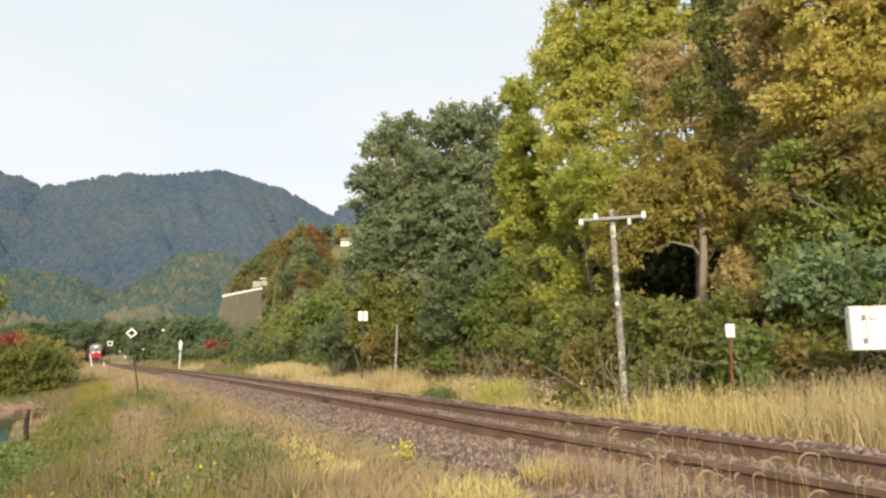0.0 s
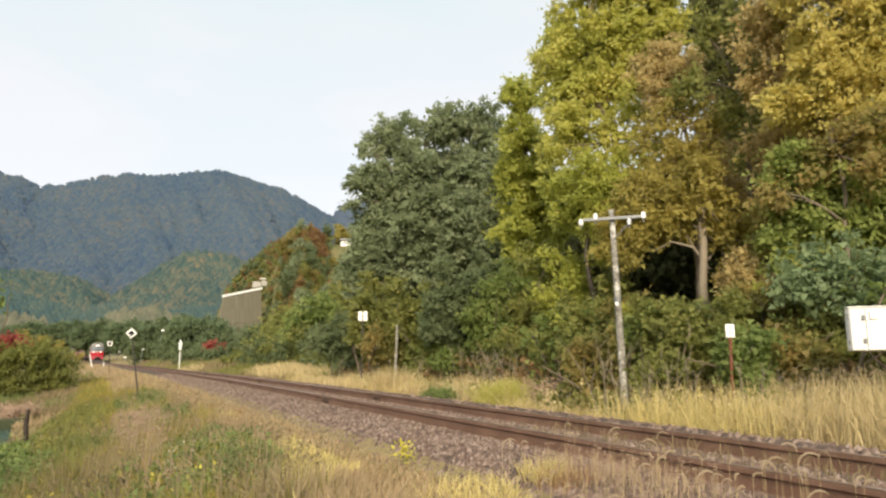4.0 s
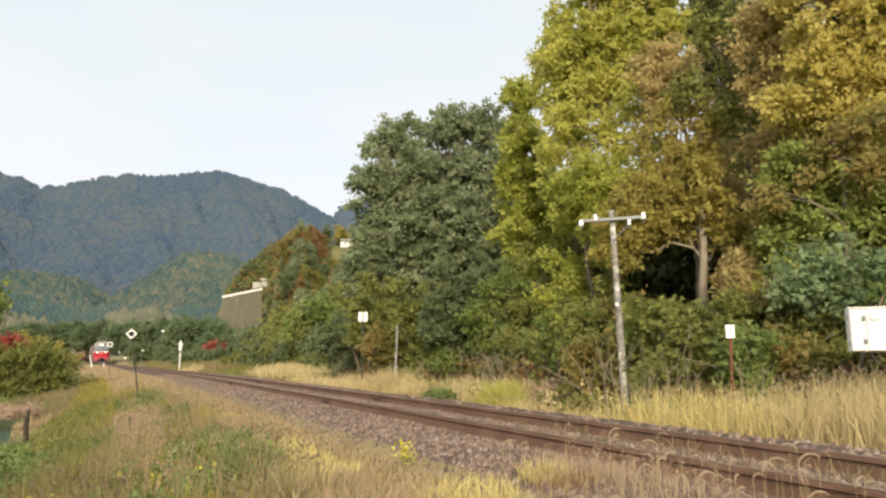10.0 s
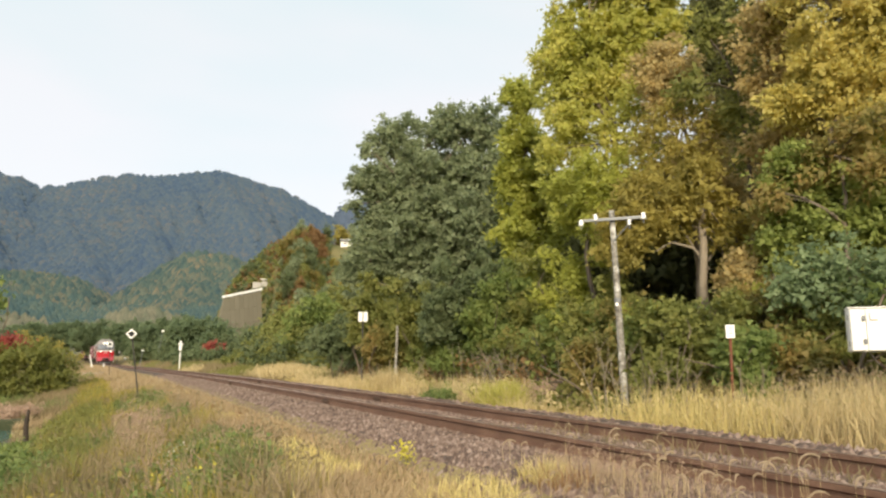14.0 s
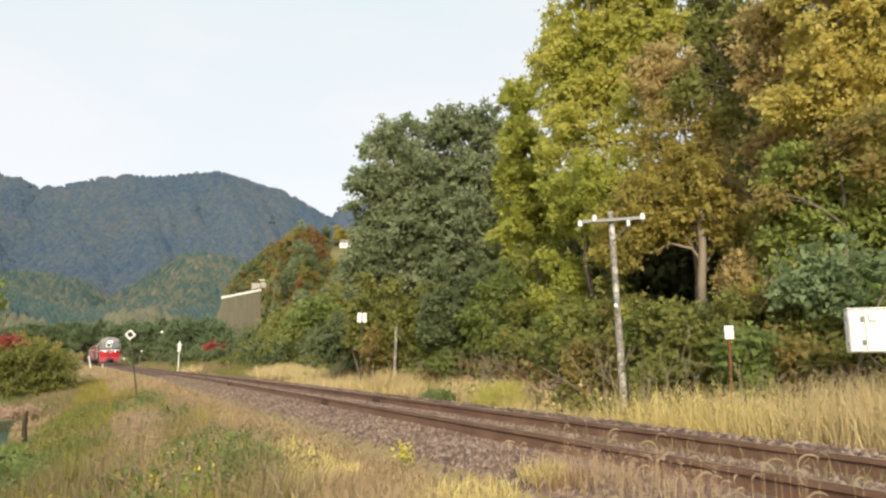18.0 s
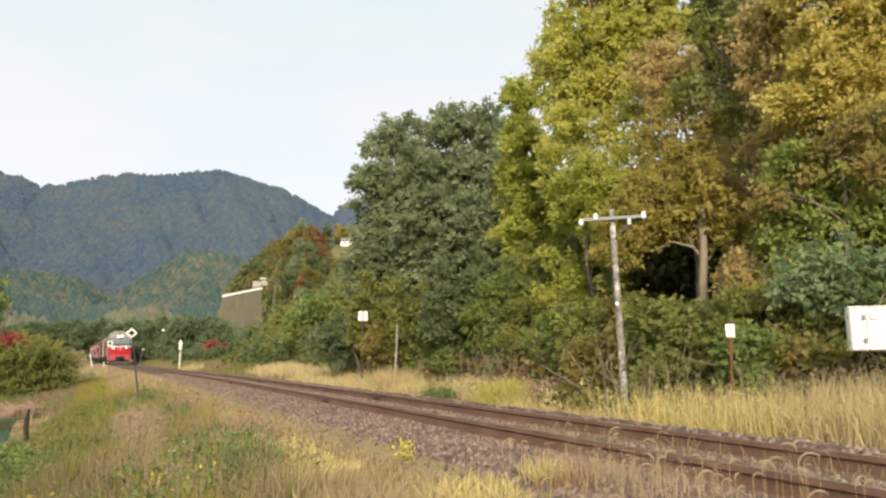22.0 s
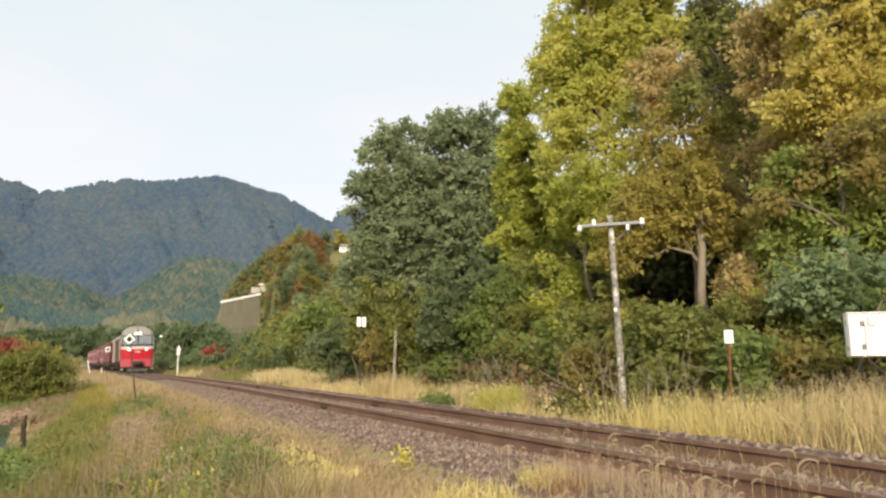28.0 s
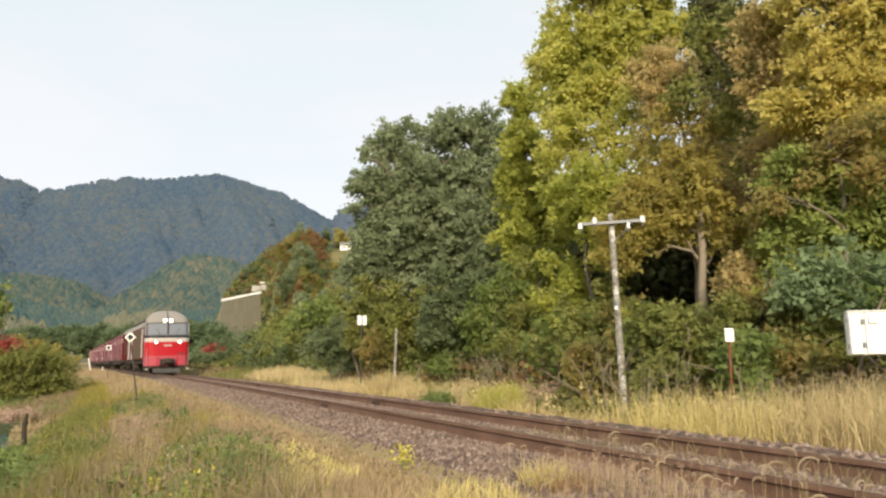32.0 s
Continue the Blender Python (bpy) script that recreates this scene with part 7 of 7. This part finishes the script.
def foxtails(name, spots, label, seed):
    """Arching foxtail grass: thin stalks with drooping bristly heads."""
    rng = random.Random(seed)
    stalk, head = Geo(), Geo()
    hv, hf = [], []
    for x, y, h in spots:
        z = gz(x, y)
        a = rng.gauss(-.5, 1.5)
        d = Vector((math.cos(a), math.sin(a), 0))
        foot = Vector((x, y, z - .02))
        top = foot + Vector((0, 0, h)) + d * h * .12
        stalk.tube([foot, foot.lerp(top, .5) + d * .02, top], [.0014, .0011, .0008], 3, False)
        r = rng.uniform(.02, .058)
        arc = [top + d * r * (1 - math.cos(t)) * 1.0 + Vector((0, 0, r * math.sin(t))) for t in (0, .4, .8, 1.2, 1.6, 2.0, 2.35)]
        head.tube(arc, [.002, .004, .0055, .006, .0055, .004, .0015], 5, False)
        for i in range(80):
            k = rng.uniform(.3, 5.99)
            p = arc[int(k)].lerp(arc[int(k) + 1], k % 1)
            q = Vector((rng.gauss(0, 1), rng.gauss(0, 1), rng.gauss(0, 1))).normalized()
            s = q.orthogonal().normalized() * .0008
            o = len(hv)
            hv += [p - s, p + s, p + q * rng.uniform(.007, .014)]
            hf.append((o, o + 1, o + 2))
    head.add(hv, hf)
    ob = thing(name, pose(0, 0, 0), label, "grass", kind="stuff")
    part("stalks", stalk, M_GRASS_STRAW, ob)
    part("seed_heads", head, M_FOXTAIL, ob, "curled bristly seed heads")


def seed_plumes(name, x, y, h, length, size, per, mat, label, seed):
    """Nodding feathery heads on thin stems."""
    rng = np.random.default_rng(seed)
    z = ground_z(x, y)
    n = len(x)
    a = rng.normal(.6, 1.1, n)
    way = np.stack([np.cos(a) * .75, np.sin(a) * .75, rng.uniform(.1, .9, n)], -1)
    way /= np.linalg.norm(way, axis=1)[:, None]
    ob = thing(name, pose(0, 0, 0), label, "grass", kind="stuff")
    part("seed_heads", leaf_cloud(name, np.stack([x, y, z + h], -1), way, np.full(n, length), np.full(n, per), size, mat, seed, .10), mat, ob)
    stems = Geo()
    for px, py, pz, ph, w in zip(x, y, z, h, way):
        top = Vector((px, py, pz + ph)) + Vector(w) * length * .2
        foot = Vector((px - w[0] * .1 * ph, py - w[1] * .1 * ph, pz - .02))
        stems.tube([foot, foot.lerp(top, .55) + Vector((0, 0, .02)), top], [size * .22, size * .18, size * .1], 3, False)
    part("stems", stems, M_GRASS_STRAW, ob)


def plant_weeds():
    rng = np.random.default_rng(77)
    # rough leafy cover on the near bank
    for i, (mat, lab, n, u0, u1, y0, y1, h0, h1, s) in enumerate((
            (M_GRASS_GREEN, "broad-leaved green weeds on the bank", 2200, -5.6, -2.7, 6, 24, .12, .40, .038),
            (M_GRASS_BUFF, "withered brown weeds on the bank", 1000, -5.8, -2.2, 4.5, 26, .15, .48, .03),
            (M_GRASS_MOSS, "yellowing weeds on the bank", 700, -5.4, -3.4, 7, 34, .12, .4, .03),
            (M_GRASS_RED, "reddish dock and sorrel on the bank", 70, -3.2, -2.2, 9, 24, .12, .32, .03),
            (L_OLIVE, "low bramble leaves below the wood", 1500, 3.6, 5.6, 4, 34, .2, .55, .06),
            (M_GRASS_STRAW, "withered stalks below the wood", 900, 3.2, 5.6, 4, 40, .3, .7, .04))):
        x, y = strip(rng, n, y0, y1, u0, u1, 1.3)
        k = patchy(x, y, rng, 1.4, -.2, i * 1.7)
        leafy_weeds("leafy_weeds", x[k], y[k], rng.uniform(h0, h1, k.sum()), s, 34, mat, lab, 300 + i)
    # a stand of pale rosy seed heads below the diamond board
    x, y = disc(rng, 330, .5, 12.8, .36, 4.0)
    seed_plumes("pale_seed_heads", x, y, rng.uniform(.22, .58, len(x)), .24, .012, 26, M_GRASS_ROSE, "pale rosy-brown grass heads on the bank", 367)
    x, y = disc(rng, 60, 7.05, 14.6, .3, .7)
    leafy_weeds("trackside_weeds", x, y, rng.uniform(.2, .5, len(x)), .035, 46, M_GRASS_GREEN, "green weeds beside the yellow grass", 368)
    x, y = disc(rng, 70, 8.5, 12.3, .5, .7)
    leafy_weeds("withered_scrub", x, y, rng.uniform(.35, .75, len(x)), .035, 50, M_GRASS_ROSE, "withered rosy-brown scrub at the wood edge", 369)
    # saplings and brambles that knit the wood edge together
    for i, (mat, lab, n, z0, z1, u0, u1, y0, y1, s) in enumerate((
            (L_GREEN, "fresh green suckers along the wood edge", 560, .15, 1.8, 4.7, 6.2, 5, 25, .075),
            (L_LIMEGREEN, "yellow-green suckers along the wood edge", 90, .3, 1.9, 4.9, 6.2, 5, 25, .07),
            (L_OLIVE, "olive undergrowth along the wood edge", 480, .1, 1.5, 4.5, 6.0, 5, 26, .07),
            (L_RUSSET, "rusty brambles at the foot of the wood", 240, .1, .8, 4.2, 5.5, 6, 26, .055),
            (L_HEDGE, "dull green undergrowth along the line", 480, .2, 2.0, 5.2, 9.5, 26, 54, .16),
            (L_OLIVE, "olive undergrowth along the line", 320, .2, 2.4, 5.2, 9.5, 24, 52, .15))):
        x, y = strip(rng, n, y0, y1, u0, u1, 1.1)
        x = x + np.interp(y, [8, 9.5, 13.5, 14.5, 18.5, 19.5], [1.1, 0, 0, .7, .7, 0])
        z = ground_z(x, y) + z0 + (z1 - z0) * rng.random(n) ** 1.3
        w = np.stack([rng.normal(-.35, .5, n), rng.normal(-.25, .5, n), np.full(n, .8)], -1)
        w /= np.linalg.norm(w, axis=1)[:, None]
        size = rng.uniform(.35, .75, n) * (s / .07) ** .8
        structure("undergrowth", leaf_cloud("undergrowth", np.stack([x, y, z], -1), w, size, np.full(n, 46), s, mat, 690 + i, .3), lab, "undergrowth", "stuff")
    # the green clump in the middle of the bank, with yellow flower spikes
    x, y = disc(rng, 190, 1.15, 8.2, .46, 2.6)
    leafy_weeds("green_clump", x, y, rng.uniform(.14, .42, len(x)), .03, 56, M_GRASS_GREEN, "clump of fresh green weeds", 330)
    for i, (cx, cy, n, r) in enumerate(((1.1, 8.2, 9, .35), (.75, 6.6, 5, .3), (.6, 7.4, 3, .5), (-.1, 8.0, 2, .5))):
        x, y = disc(rng, n, cx, cy, r, r)
        leafy_weeds("goldenrod_spikes", x, y, rng.uniform(.26, .42, n), .022, 60, M_FLOWER, "yellow goldenrod flower spikes", 340 + i, "flowers")
    x, y = disc(rng, 2, 2.42, 5.75, .05, .05)
    leafy_weeds("goldenrod_spikes", x, y, rng.uniform(.2, .26, 2), .024, 50, M_FLOWER, "bright yellow goldenrod spike at the ballast edge", 346, "flowers")
    x, y = disc(rng, 11, .9, 8.3, .35, .8)
    leafy_weeds("seed_fluff", x, y, rng.uniform(.25, .45, len(x)), .014, 40, M_WHITEFLOWER, "pale fluffy seed heads", 350)
    # goldenrod thicket on the slope towards the field
    x, y = disc(rng, 620, -.55, 19.5, .62, 6.5)
    leafy_weeds("goldenrod_thicket", x, y, rng.uniform(.25, .6, len(x)), .028, 60, M_GOLDENROD, "thicket of yellowing goldenrod on the slope", 351)
    x, y = disc(rng, 420, -3.9, 30.5, 1.9, 1.8)
    leafy_weeds("withered_reeds", x, y, rng.uniform(.3, .7, len(x)), .05, 40, M_GRASS_ROSE, "withered reddish-brown weeds beyond the ditch", 353)
    x, y = disc(rng, 150, -1.62, 15.2, .42, 1.0)
    leafy_weeds("ditch_leaves", x, y, rng.uniform(.25, .55, len(x)), .05, 50, L_GREEN, "lush green leaves at the ditch edge", 354)
    x, y = disc(rng, 500, -1.5, 11.2, .9, 2.8)
    leafy_weeds("ditch_weeds", x, y, rng.uniform(.2, .6, len(x)), .05, 40, M_GRASS_GREEN, "green weeds above the ditch", 352)
    # tuft and fine reddish stems in front of the rails
    x, y = disc(rng, 420, 2.80, 4.1, .17, .22)
    blades("yellow_tuft", x, y, rng.uniform(.06, .24, len(x)), .005, M_GRASS_GOLD, "golden grass tuft below the rail", seed=361)
    x, y = disc(rng, 260, 2.8, 3.85, .2, .22)
    blades("red_tinged_grass", x, y, rng.uniform(.08, .2, len(x)), .006, M_GRASS_RED, "red-tinged foot of the tuft", seed=360)
    x, y = disc(rng, 620, 3.0, 3.5, .42, .8)
    blades("fine_reddish_grass", x, y, rng.uniform(.06, .24, len(x)), .0035, M_GRASS_ROSE, "fine rosy-brown stems beside the rail", seed=362, lean=.8)
    x, y = disc(rng, 420, 3.0, 3.6, .4, .8)
    seed_plumes("rosy_seed_heads", x, y, rng.uniform(.05, .24, len(x)), .11, .005, 22, M_GRASS_ROSE, "airy rosy-brown seed heads", 364)
    x, y = disc(rng, 900, 2.2, 4.2, .35, .7)
    blades("golden_tuft", x, y, rng.uniform(.06, .18, len(x)), .007, M_GRASS_GOLD, "low golden grass below the ballast", seed=365)
    x, y = strip(rng, 820, 2.8, 15, 2.7, 6.2, 1.6)
    seed_plumes("seeding_grass", x, y, rng.uniform(.5, .95, len(x)) * np.interp(y, [4, 12], [1.05, .7]) * np.interp(y, DIP_Y, DIP), .17, .011, 22, M_FOXTAIL, "tall grass with nodding feathery seed heads", 366)
    x, y = strip(rng, 500, 2.6, 6.5, -.5, .5, 1.3)
    blades("straw_between_rails", x, y, rng.uniform(.05, .16, len(x)), .008, M_GRASS_PINK, "short straw growing between the rails", seed=363, base=line_z(y) - .12)
    for i, (x, y, h, n) in enumerate((BARE)):
        ob = thing("bare_shrub", pose(x, y, gz(x, y)), "leafless pale-stemmed shrub at the wood edge", "shrub", "bare shrubs")
        r3 = random.Random(500 + i)
        for k in range(n):
            g, a, l = Geo(), r3.uniform(0, 6.28), r3.uniform(.12, .5)
            top = Vector((math.cos(a) * l * h, math.sin(a) * l * h, h * r3.uniform(.7, 1.0)))
            stem = limb_path((math.cos(a) * .05, math.sin(a) * .05, -.05), top, r3, .08, 5)
            g.tube(stem, [.011, .009, .007, .005, .002], 4, False)
            for q in range(3):
                s0 = stem[r3.choice((2, 3))]
                e = s0 + Vector((r3.uniform(-.3, .3), r3.uniform(-.3, .3), r3.uniform(.15, .4))) * h * .5
                g.tube([s0, s0.lerp(e, .5), e], [.005, .004, .0015], 3, False)
            part("stem", g, M_BARK_PALE, ob)
    r2 = random.Random(4)
    spots = [(2.6 + r2.uniform(-.5, .6), 2.3 + r2.random() * 1.9, r2.uniform(.16, .40)) for _ in range(46)]
    spots += [(2.85 + r2.uniform(-.55, .6), 1.75 + r2.random() * .8, r2.uniform(.22, .40)) for _ in range(22)]
    foxtails("foxtail_grass", spots, "arching foxtail grass with curled seed heads", 6)


def main():
    build_ground()
    build_ballast()
    build_mountains()
    build_hill()
    build_track()
    plant_trees()
    build_pole()
    two_plate_sign()
    small_plate_sign()
    build_cabinet()
    build_boards()
    build_ditch()
    build_train()
    plant_grass()
    plant_weeds()


main()
motions()
